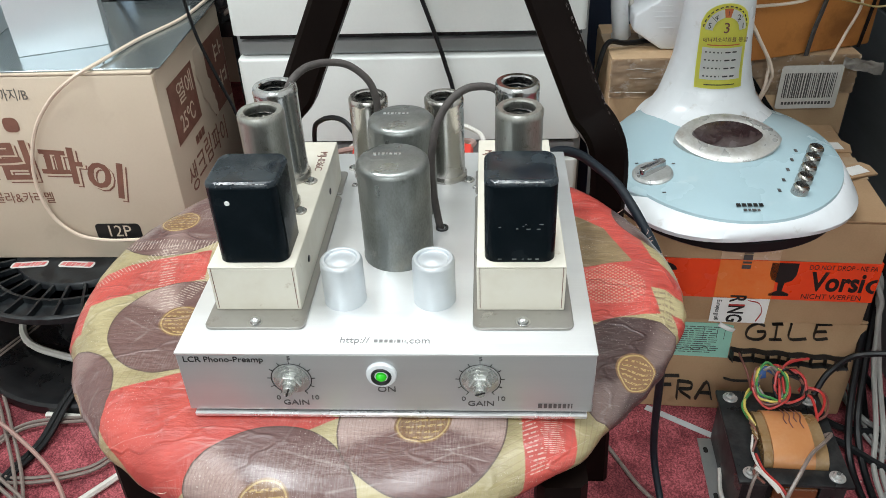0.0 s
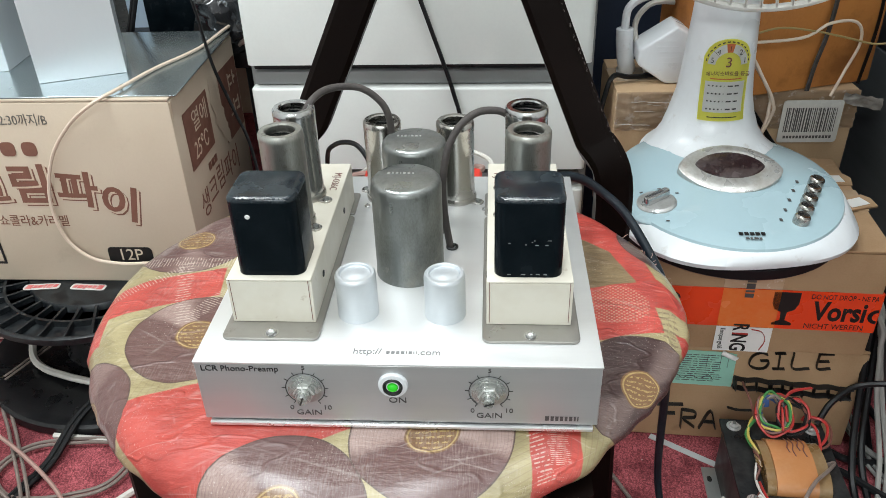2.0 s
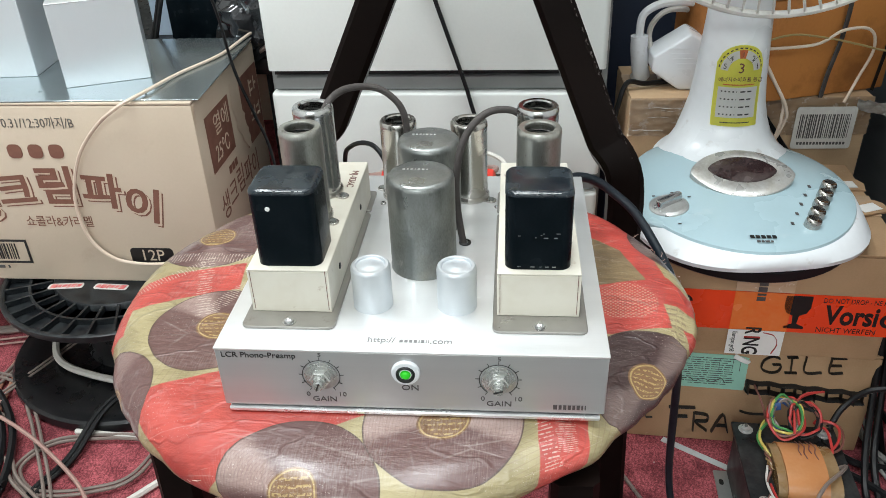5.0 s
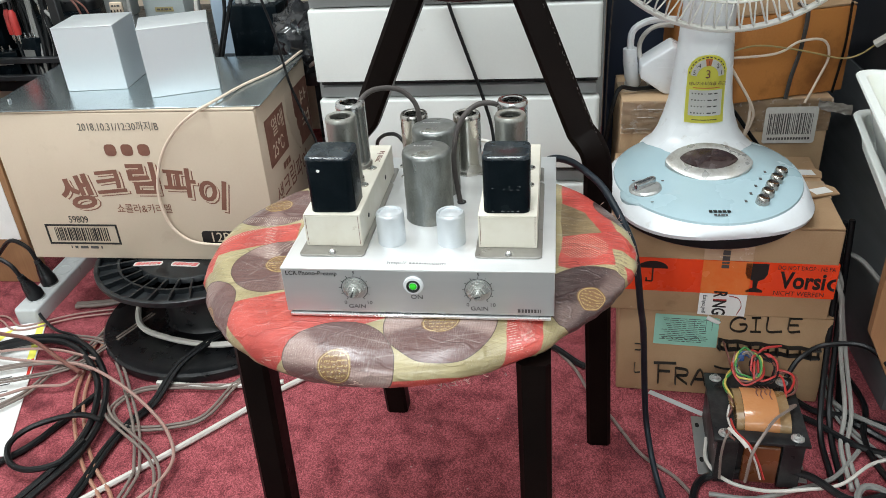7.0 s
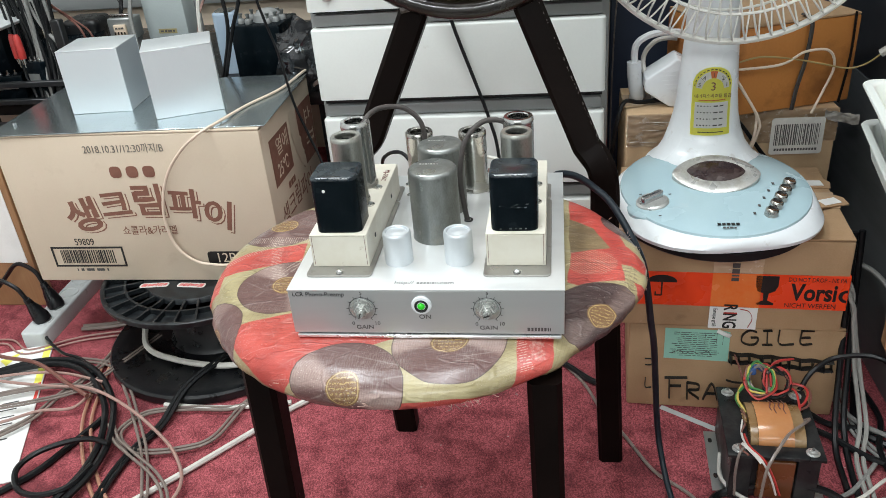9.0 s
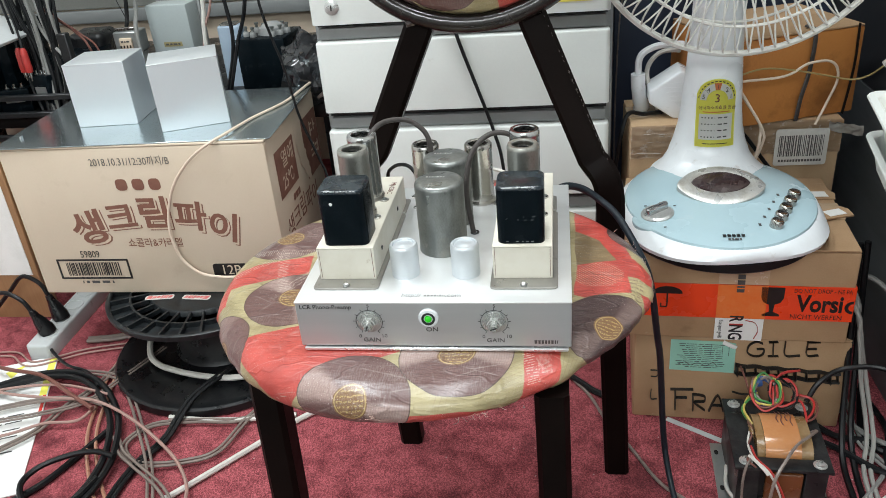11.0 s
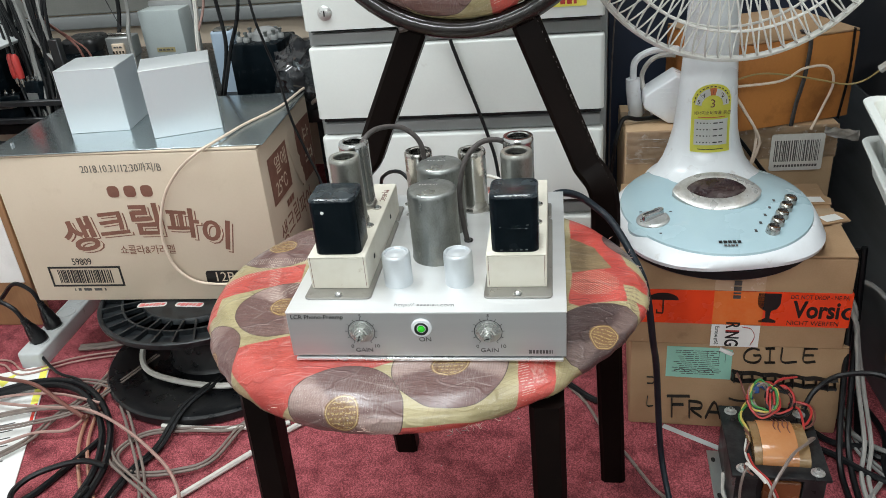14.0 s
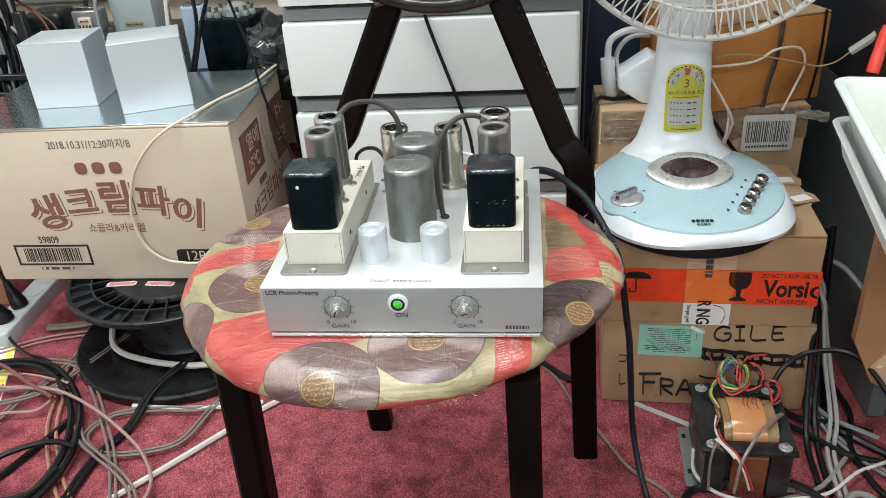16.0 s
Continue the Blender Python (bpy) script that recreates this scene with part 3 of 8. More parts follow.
def cover_material():
    m = bpy.data.materials.new("record_print_cover")
    m.use_nodes = True
    nt = m.node_tree
    n, l = nt.nodes, nt.links
    bsdf = n["Principled BSDF"]
    uv = n.new("ShaderNodeUVMap")
    uv.uv_map = "cloth"
    warp = n.new("ShaderNodeTexNoise")
    warp.inputs["Scale"].default_value = 14
    l.new(uv.outputs[0], warp.inputs["Vector"])
    off = shade(n, l, "ShaderNodeVectorMath", "SUBTRACT", warp.outputs["Color"], (0.5, 0.5, 0.5))
    scaled = n.new("ShaderNodeVectorMath")
    scaled.operation = "SCALE"
    l.new(off, scaled.inputs[0])
    scaled.inputs["Scale"].default_value = 0.012
    pos = shade(n, l, "ShaderNodeVectorMath", "ADD", uv.outputs[0], scaled.outputs[0])
    flat = shade(n, l, "ShaderNodeVectorMath", "MULTIPLY", pos, (1, 1, 0))

    def mix(fac, a, b):
        q = n.new("ShaderNodeMix")
        q.data_type = "RGBA"
        for i, v in ((0, fac), (6, a), (7, b)):
            if hasattr(v, "links"):
                l.new(v, q.inputs[i])
            else:
                q.inputs[i].default_value = v if i == 0 else (*v, 1)
        return q.outputs[2]

    def step(value, a, b):
        q = n.new("ShaderNodeMapRange")
        q.interpolation_type = "SMOOTHSTEP"
        l.new(value, q.inputs[0])
        q.inputs[1].default_value, q.inputs[2].default_value = a, b
        return q.outputs[0]

    def noise_at(scale, detail=4, stretch=(1, 1, 1), turn=0.0):
        mp = n.new("ShaderNodeMapping")
        mp.inputs["Scale"].default_value, mp.inputs["Rotation"].default_value = stretch, (0, 0, turn)
        l.new(uv.outputs[0], mp.inputs[0])
        q = n.new("ShaderNodeTexNoise")
        q.inputs["Scale"].default_value, q.inputs["Detail"].default_value = scale, detail
        l.new(mp.outputs[0], q.inputs["Vector"])
        return q.outputs[0]

    khaki = mix(step(noise_at(20), 0.35, 0.65), (0.37, 0.31, 0.165), (0.25, 0.205, 0.10))
    red = mix(step(noise_at(30), 0.35, 0.65), (0.47, 0.062, 0.046), (0.36, 0.042, 0.032))
    colour = khaki
    olive = mix(step(noise_at(26), 0.35, 0.65), (0.215, 0.15, 0.075), (0.15, 0.10, 0.05))
    for which, poly in enumerate([[(0.137, 0.245), (0.165, 0.222), (0.183, 0.174), (0.137, 0.163)]] + PATCHES):
        cx, cy = sum(p[0] for p in poly) / len(poly), sum(p[1] for p in poly) / len(poly)
        inside = None
        for (ax, ay), (bx, by) in zip(poly, poly[1:] + poly[:1]):
            nx, ny = by - ay, ax - bx
            k = math.hypot(nx, ny)
            nx, ny = nx / k, ny / k
            if (cx - ax) * nx + (cy - ay) * ny < 0:
                nx, ny = -nx, -ny
            d = shade(n, l, "ShaderNodeVectorMath", "DOT_PRODUCT", flat, (nx, ny, 0))
            d = shade(n, l, "ShaderNodeMath", "SUBTRACT", d, ax * nx + ay * ny)
            inside = d if inside is None else shade(n, l, "ShaderNodeMath", "MINIMUM", inside, d)
        colour = mix(step(inside, -0.0005, 0.0008), colour, red if which else olive)
    fine = noise_at(420, 3)
    sep = n.new("ShaderNodeSeparateXYZ")
    l.new(flat, sep.inputs[0])
    for i, (cx, cy, r) in enumerate(DISCS):
        d = shade(n, l, "ShaderNodeVectorMath", "DISTANCE", flat, (cx, cy, 0))
        rim = step(d, r + 0.0006, r - 0.0008)
        edge = step(d, r + 0.0014, r + 0.0006)
        dx = shade(n, l, "ShaderNodeMath", "SUBTRACT", sep.outputs[0], cx)
        dy = shade(n, l, "ShaderNodeMath", "SUBTRACT", sep.outputs[1], cy)
        ang = shade(n, l, "ShaderNodeMath", "ARCTAN2", dy, dx)
        two = shade(n, l, "ShaderNodeMath", "MULTIPLY_ADD", ang, 2.0, 0.9 * i)
        cosine = shade(n, l, "ShaderNodeMath", "COSINE", two)
        sheen = step(cosine, 0.55, 1.0)
        # right-hand discs get a darker base, painting in the shade on that side
        disc = mix(shade(n, l, "ShaderNodeMath", "MULTIPLY", sheen, (0.8, 0.6, 0.6, 0.3, 0.3, 0.25, 0.2, 0.3, 0.3, 0.2)[i]), (0.046, 0.022, 0.021) if i in (5, 6, 9) else (0.108, 0.050, 0.045), (0.42, 0.30, 0.265))
        groove = shade(n, l, "ShaderNodeMath", "SINE", shade(n, l, "ShaderNodeMath", "MULTIPLY", d, 2600.0))
        disc = mix(step(groove, 0.3, 2.6), disc, (0.10, 0.042, 0.04))
        colour = mix(edge, colour, (0.06, 0.03, 0.022))
        colour = mix(rim, colour, disc)
        gold = step(d, 0.0182, 0.0174)
        ringline = shade(n, l, "ShaderNodeMath", "MULTIPLY", step(d, 0.0150, 0.0156), step(d, 0.0168, 0.0162))
        letters = shade(n, l, "ShaderNodeMath", "SINE", shade(n, l, "ShaderNodeMath", "MULTIPLY", dy, 1350.0))
        letters = shade(n, l, "ShaderNodeMath", "MULTIPLY", step(letters, 0.1, 0.5), step(fine, 0.45, 0.55))
        letters = shade(n, l, "ShaderNodeMath", "MULTIPLY", letters, step(d, 0.0145, 0.0138))
        face = mix(letters, (0.17, 0.085, 0.035), (0.38, 0.26, 0.10))
        face = mix(ringline, face, (0.38, 0.26, 0.10))
        colour = mix(gold, colour, face)
    # fine pale hatching and specks rubbed into the clear film, in patches
    for turn, width, seed, low in ((0.35, 0.09, 9.0, 0.53), (1.75, 0.09, 11.0, 0.54), (-0.5, 0.09, 21.0, 0.53), (1.1, 0.08, 17.0, 0.54)):
        here = step(sep.outputs[0], 0.17, 0.09)
        hair = step(noise_at(850, 2, (1, 0.12, 1), turn), 0.44, 0.62)
        area = step(noise_at(seed, 4, (1, 1, 1), turn * 3), low, low + 0.12)
        f = shade(n, l, "ShaderNodeMath", "MULTIPLY", shade(n, l, "ShaderNodeMath", "MULTIPLY", hair, area), shade(n, l, "ShaderNodeMath", "MULTIPLY", here, width))
        colour = mix(f, colour, (0.70, 0.63, 0.57))
    speck = shade(n, l, "ShaderNodeMath", "MULTIPLY", step(noise_at(620, 2), 0.62, 0.72), step(noise_at(15, 3, (1, 1, 1), 2.0), 0.48, 0.62))
    colour = mix(shade(n, l, "ShaderNodeMath", "MULTIPLY", speck, 0.4), colour, (0.70, 0.63, 0.57))
    # long thin scratches
    for turn, scale, amount in ((0.5, 7.0, 0.17), (-0.8, 9.0, 0.13), (1.9, 6.0, 0.13)):
        mp = n.new("ShaderNodeMapping")
        mp.inputs["Rotation"].default_value, mp.inputs["Scale"].default_value = (0, 0, turn), (1, 3.2, 1)
        l.new(uv.outputs[0], mp.inputs[0])
        cells = n.new("ShaderNodeTexVoronoi")
        cells.feature = "DISTANCE_TO_EDGE"
        cells.inputs["Scale"].default_value = scale
        l.new(mp.outputs[0], cells.inputs["Vector"])
        f = shade(n, l, "ShaderNodeMath", "MULTIPLY", step(cells.outputs["Distance"], 0.011, 0.002), step(noise_at(26, 4, (1, 1, 1), turn), 0.48, 0.62))
        colour = mix(shade(n, l, "ShaderNodeMath", "MULTIPLY", f, amount), colour, (0.66, 0.60, 0.55))
    # printed ladders of fine rungs, and a pale net on the red
    for ax, ay, bx, by, half, rungs, pale in LADDERS:
        long = math.hypot(bx - ax, by - ay)
        ux, uy = (bx - ax) / long, (by - ay) / long
        along = shade(n, l, "ShaderNodeMath", "SUBTRACT", shade(n, l, "ShaderNodeVectorMath", "DOT_PRODUCT", flat, (ux, uy, 0)), ax * ux + ay * uy)
        across = shade(n, l, "ShaderNodeMath", "SUBTRACT", shade(n, l, "ShaderNodeVectorMath", "DOT_PRODUCT", flat, (-uy, ux, 0)), ay * ux - ax * uy)
        across = shade(n, l, "ShaderNodeMath", "ABSOLUTE", across)
        across = shade(n, l, "ShaderNodeMath", "MULTIPLY_ADD", noise_at(190, 3), 0.006, shade(n, l, "ShaderNodeMath", "SUBTRACT", across, 0.003))
        worn = step(noise_at(330, 3, (1, 0.5, 1), 0.7), 0.36, 0.56)
        rung = step(shade(n, l, "ShaderNodeMath", "SINE", shade(n, l, "ShaderNodeMath", "MULTIPLY", along, 2 * math.pi * rungs / long)), 0.2, 0.7)
        f = shade(n, l, "ShaderNodeMath", "MULTIPLY", rung, step(across, half + 0.0004, half - 0.0004))
        f = shade(n, l, "ShaderNodeMath", "MULTIPLY", f, step(along, 0.0, 0.001))
        f = shade(n, l, "ShaderNodeMath", "MULTIPLY", f, step(along, long, long - 0.001))
        f = shade(n, l, "ShaderNodeMath", "MULTIPLY", f, shade(n, l, "ShaderNodeMath", "MULTIPLY", worn, 0.62))
        colour = mix(f, colour, (0.56, 0.47, 0.40) if pale else (0.13, 0.07, 0.05))
    d = shade(n, l, "ShaderNodeVectorMath", "DISTANCE", flat, (NET[0], NET[1], 0))
    gx = shade(n, l, "ShaderNodeMath", "SINE", shade(n, l, "ShaderNodeMath", "MULTIPLY", sep.outputs[0], 1500.0))
    gy = shade(n, l, "ShaderNodeMath", "SINE", shade(n, l, "ShaderNodeMath", "MULTIPLY", sep.outputs[1], 1500.0))
    f = shade(n, l, "ShaderNodeMath", "MULTIPLY", step(shade(n, l, "ShaderNodeMath", "MULTIPLY", gx, gy), 0.1, 0.5), step(d, NET[2] + 0.001, NET[2] - 0.001))
    colour = mix(shade(n, l, "ShaderNodeMath", "MULTIPLY", f, 0.55), colour, (0.52, 0.42, 0.30))
    # stitched dark ornaments
    for turn, scale in ((0.15, 60.0), (1.05, 75.0)):
        mp = n.new("ShaderNodeMapping")
        mp.inputs["Rotation"].default_value = (0, 0, turn)
        l.new(uv.outputs[0], mp.inputs[0])
        wave = n.new("ShaderNodeTexWave")
        wave.inputs["Scale"].default_value, wave.inputs["Distortion"].default_value = scale, 1.0
        l.new(mp.outputs[0], wave.inputs["Vector"])
        f = shade(n, l, "ShaderNodeMath", "MULTIPLY", step(wave.outputs["Fac"], 0.86, 0.97), step(noise_at(11 + 5 * turn, 1), 0.56, 0.62))
        f = shade(n, l, "ShaderNodeMath", "MULTIPLY", f, 0.2)
        colour = mix(f, colour, (0.16, 0.07, 0.05))
    for turn, width in ((0.5, 0.3), (-0.7, 0.25)):
        scuff = step(noise_at(60, 5, (1, 14, 1), turn), 0.60, 0.74)
        soft = step(noise_at(12, 2, (1, 1, 1), turn), 0.48, 0.66)
        f = shade(n, l, "ShaderNodeMath", "MULTIPLY", shade(n, l, "ShaderNodeMath", "MULTIPLY", scuff, soft), width * 0.7)
        colour = mix(f, colour, (0.66, 0.6, 0.54))
    l.new(colour, bsdf.inputs["Base Color"])
    bsdf.inputs["Roughness"].default_value = 0.42
    bsdf.inputs["Coat Weight"].default_value = 0.5
    bsdf.inputs["Coat Roughness"].default_value = 0.2
    bp = n.new("ShaderNodeBump")
    bp.inputs["Strength"].default_value, bp.inputs["Distance"].default_value = 0.5, 0.003
    # soft dents, with sharp creases of the film crossing them
    crease = shade(n, l, "ShaderNodeMath", "ABSOLUTE", shade(n, l, "ShaderNodeMath", "SUBTRACT", noise_at(9, 3, (1, 1.6, 1), 0.9), 0.5))
    crease = shade(n, l, "ShaderNodeMath", "MULTIPLY", step(crease, 0.02, 0.0), 0.35)
    crumple = shade(n, l, "ShaderNodeMath", "MULTIPLY_ADD", noise_at(130, 3, (1, 2.0, 1), -0.5), 0.3, crease)
    l.new(shade(n, l, "ShaderNodeMath", "ADD", noise_at(45, 4, (1, 2.5, 1), 0.4), crumple), bp.inputs["Height"])
    l.new(bp.outputs[0], bsdf.inputs["Normal"])
    return m


COVER = cover_material()
SX, SY, SR = -0.024, 0.154, 0.245  # middle and radius of the seat


def padded_cover(name, radius, drop, parent, m, hem=True, centre=(0.0, 0.0), seg=220, squash=1.0):
    """A round cover drawn over a pad: flat top, rolled rim, ragged hem; the cloth lies unrolled in its map."""
    rows = []
    arc = 0.0
    prof = [(0.0, 0.0), (0.3, 0.0), (0.6, 0.0), (0.8, -0.0005), (0.88, -0.0015), (0.93, -0.004), (0.965, -0.009), (0.988, -0.016), (1.0, -0.024), (0.996, -0.031), (0.986, -0.036), (0.972, -drop)]
    last = None
    bm = bmesh.new()
    layer = bm.loops.layers.uv.new("cloth")
    coords = {}
    rng = random.Random(5)
    wig = [0.0035 * noise.noise((math.cos(6.2832 * i / seg) * 5, math.sin(6.2832 * i / seg) * 5, 3)) + rng.uniform(-0.001, 0.001) for i in range(seg)]
    for k, (f, z) in enumerate(prof):
        r = f * radius
        if last:
            arc += math.hypot(r - last[0], z - last[1])
        last = (r, z)
        ring = []
        for i in range(seg):
            a = 2 * math.pi * i / seg
            lump = 0.0022 * noise.noise((math.cos(a) * 3.3, math.sin(a) * 3.3, f * 3)) * (1 if k > 4 else 0)
            fold = 0.0027 * noise.noise((math.cos(a) * 12, math.sin(a) * 12, f)) * (1 if k > 7 else 0.4 if k > 5 else 0)
            end = (wig[i] * 2.2 + 0.006 * noise.noise((math.cos(a) * 2.5, math.sin(a) * 2.5, 7))) if k == len(prof) - 1 else 0
            tuck = 1 - 0.38 * max(0.0, math.cos(a + 0.65)) ** 2 if k > 6 else 1
            away = (a - 5.62 + math.pi) % (2 * math.pi) - math.pi
            r = f * radius * (1 - 0.05 * f * math.exp(-(away / 0.42) ** 2))  # drawn in beside one front leg
            v = bm.verts.new(((r + lump + fold) * math.cos(a), squash * (r + lump + fold) * math.sin(a), z * tuck + lump * 0.5 + end))
            coords[v] = (centre[0] + arc * math.cos(a), centre[1] + squash * arc * math.sin(a))
            ring.append(v)
            if k == 0:
                break
        rows.append(ring)
    for a, b in zip(rows, rows[1:]):
        for i in range(seg):
            j = (i + 1) % seg
            if len(a) == 1:
                bm.faces.new((a[0], b[i], b[j]))
            else:
                bm.faces.new((a[i], b[i], b[j], a[j]))
    for face in bm.faces:
        for loop in face.loops:
            loop[layer].uv = coords[loop.vert]
    return part(name, bm, COVER, parent, "red, khaki and brown gramophone-record print under clear film", m, angle=80)


chair = thing("chair", place(SX, SY, FLOOR), "dark brown metal chair with round record-print seat", "chair")
SEAT = 0.4602 - FLOOR
seat = part("seat", moved(lathe([(0, SEAT - 0.034), (SR * 0.88, SEAT - 0.034), (SR * 0.90, SEAT - 0.03), (SR * 0.90, SEAT - 0.02), (SR * 0.87, SEAT - 0.012), (SR * 0.8, SEAT - 0.008), (0, SEAT - 0.007)], 64), Matrix.Diagonal((0.97, 0.90, 1, 1))), FRAME, chair)
padded_cover("seat_cover", SR, 0.036, seat, place(0, 0, SEAT), centre=(SX, SY), squash=0.925)
rng = random.Random(3)
for i in range(7):
    a = rng.uniform(-2.1, -0.9)
    r = SR * 0.975
    p = Vector((r * math.cos(a), 0.925 * r * math.sin(a), SEAT - 0.030))
    d = Vector((rng.uniform(-0.006, 0.006), rng.uniform(-0.003, 0.002), -rng.uniform(0.002, 0.006)))
    part("frayed_thread", tube(glide([p, p + d * 0.5 + Vector((0.002, -0.002, 0)), p + d], 4), 0.0003, 4), WIRE_GREY, seat)
for middle, spread, count in ((-1.66, 0.03, 8), (-1.28, 0.045, 9), (-2.02, 0.04, 5)):
    for i in range(count):
        a = rng.gauss(middle, spread)
        r = SR * rng.uniform(0.985, 1.0)
        p = Vector((r * math.cos(a), 0.925 * r * math.sin(a), SEAT - 0.026 + rng.uniform(-0.003, 0.004)))
        d = Vector((rng.uniform(-0.007, 0.007), rng.uniform(-0.003, 0.0), rng.uniform(-0.005, 0.003)))
        part("frayed_thread", tube(glide([p, p + d * 0.5 + Vector((0.001, -0.002, rng.uniform(-0.002, 0.002))), p + d], 3), rng.uniform(0.0002, 0.00036), 4), FRAYED, seat)
for i in range(34):
    a = rng.uniform(-0.12, 0.62)
    r = SR * rng.uniform(0.985, 0.998)
    p = Vector((r * math.cos(a), 0.925 * r * math.sin(a), SEAT - rng.uniform(0.012, 0.026)))
    d = Vector((rng.uniform(0.0005, 0.003), rng.uniform(-0.004, 0.004), rng.uniform(-0.004, 0.005)))
    part("frayed_thread", tube(glide([p, p + d * 0.5 + Vector((0.001, 0.001, 0)), p + d], 3), rng.uniform(0.0002, 0.0004), 4), FRAYED, seat)
p = Vector((0.136, -0.168, SEAT - 0.034))
part("frayed_thread", tube(glide([p, p + Vector((0.001, -0.003, -0.008)), p + Vector((-0.001, -0.003, -0.018)), p + Vector((0.004, -0.003, -0.026))], 4), 0.0006, 5), WIRE_CREAM, seat)
LEGS = {"fl": ((-0.174, 0.002, 0.43), (-0.186, 0.0, FLOOR)), "fr": ((0.111, -0.015, 0.43), (0.118, -0.02, FLOOR))}
for top, foot in LEGS.values():
    c = Vector((SX, SY, FLOOR))
    part("leg", square_bar([Vector(top) - c, Vector(foot) - c], 0.0325, 0.033), FRAME, chair)
for sx, bend, up, foot in ((1, (0.183, 0.35, 0.455), (0.085, 0.405, 0.69), (0.205, 0.367, FLOOR)), (-1, (-0.152, 0.392, 0.465), (-0.050, 0.415, 0.69), (-0.137, 0.425, FLOOR))):
    c = Vector((SX, SY, FLOOR))
    line = [Vector(foot), Vector(foot).lerp(Vector(bend), 0.5)] + glide([Vector(foot).lerp(Vector(bend), 0.86), Vector(bend) + Vector((0, 0, 0.015)), Vector(bend).lerp(Vector(up), 0.22)], 6) + [Vector(bend).lerp(Vector(up), 0.6), Vector(up)]
    part("back_leg", square_bar([p - c for p in line], 0.037, 0.034), FRAME, chair)
rng = random.Random(31)
for i in range(60):
    f = rng.uniform(0.05, 0.98)
    c = Vector((0.183, 0.35, 0.47)).lerp(Vector((0.085, 0.405, 0.69)), f) - Vector((SX, SY, FLOOR)) + Vector((0.0135, -0.0160, 0.006))
    w = rng.uniform(0.0002, 0.0005)
    part("paint_chip", box(-w, w, -w, w, -rng.uniform(0.0003, 0.0016), rng.uniform(0.0003, 0.0014)), FRAME_CHIP, chair, m=place(c.x + rng.uniform(-0.001, 0.0006), c.y + rng.uniform(-0.0006, 0.001), c.z, 0, -22, 0))
# round back: hoop, pad and its cover
BX, BY, BZ, BR = 0.012, 0.43, 0.868, 0.192
back = place(BX - SX, BY - SY, BZ - FLOOR, 90 - 12, 0, -4)
hoop = part("hoop", tube([Vector((BR * math.cos(2 * math.pi * i / 72), BR * math.sin(2 * math.pi * i / 72), 0)) for i in range(72)], 0.0125, 10, closed=True), FRAME_GLOSS, chair, m=back)
part("back_pad", lathe([(0, -0.02), (BR * 0.9, -0.02), (BR * 0.93, -0.006), (BR * 0.93, 0.01), (0, 0.015)], 64), FRAME, chair, m=back)
padded_cover("back_cover", BR * 0.945, 0.05, chair, back @ place(0, 0, 0.024), centre=(0.05, 0.12), seg=140)
for w in range(2):
    part("weld_bead", tube(glide([(-0.013, 0, 0), (0, 0.003, 0.002), (0.013, 0, 0)], 4), 0.004, 6), FRAME_CHIP, chair, m=place((0.085, -0.057)[w] - SX, 0.39 - SY, 0.683 - FLOOR))

# ---- preamplifier ----
AMP = 0.4606
amp = thing("tube_preamplifier", place(0, 0, AMP), "silver valve preamplifier with cans and black transformers", "amplifier")


def up(z):
    return z - AMP


part("base_plate", box(-0.127, 0.127, -0.0025, 0.259, 0, 0.0035, 0.0008, 1), ALU_EDGE, amp)
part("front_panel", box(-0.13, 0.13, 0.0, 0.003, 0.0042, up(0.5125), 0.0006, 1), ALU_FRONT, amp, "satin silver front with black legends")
part("side_panel", box(0.1275, 0.13, 0.0032, 0.261, 0.0042, up(0.5125), 0.0005, 1), ALU, amp)
part("side_panel", box(-0.13, -0.1275, 0.0032, 0.261, 0.0042, up(0.5125), 0.0005, 1), ALU, amp)
part("rear_panel", box(-0.127, 0.127, 0.2585, 0.261, 0.0042, up(0.5122), 0.0005, 1), ALU, amp)
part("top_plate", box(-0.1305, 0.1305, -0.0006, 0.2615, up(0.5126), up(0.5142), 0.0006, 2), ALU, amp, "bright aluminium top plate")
Z = up(0.5142)


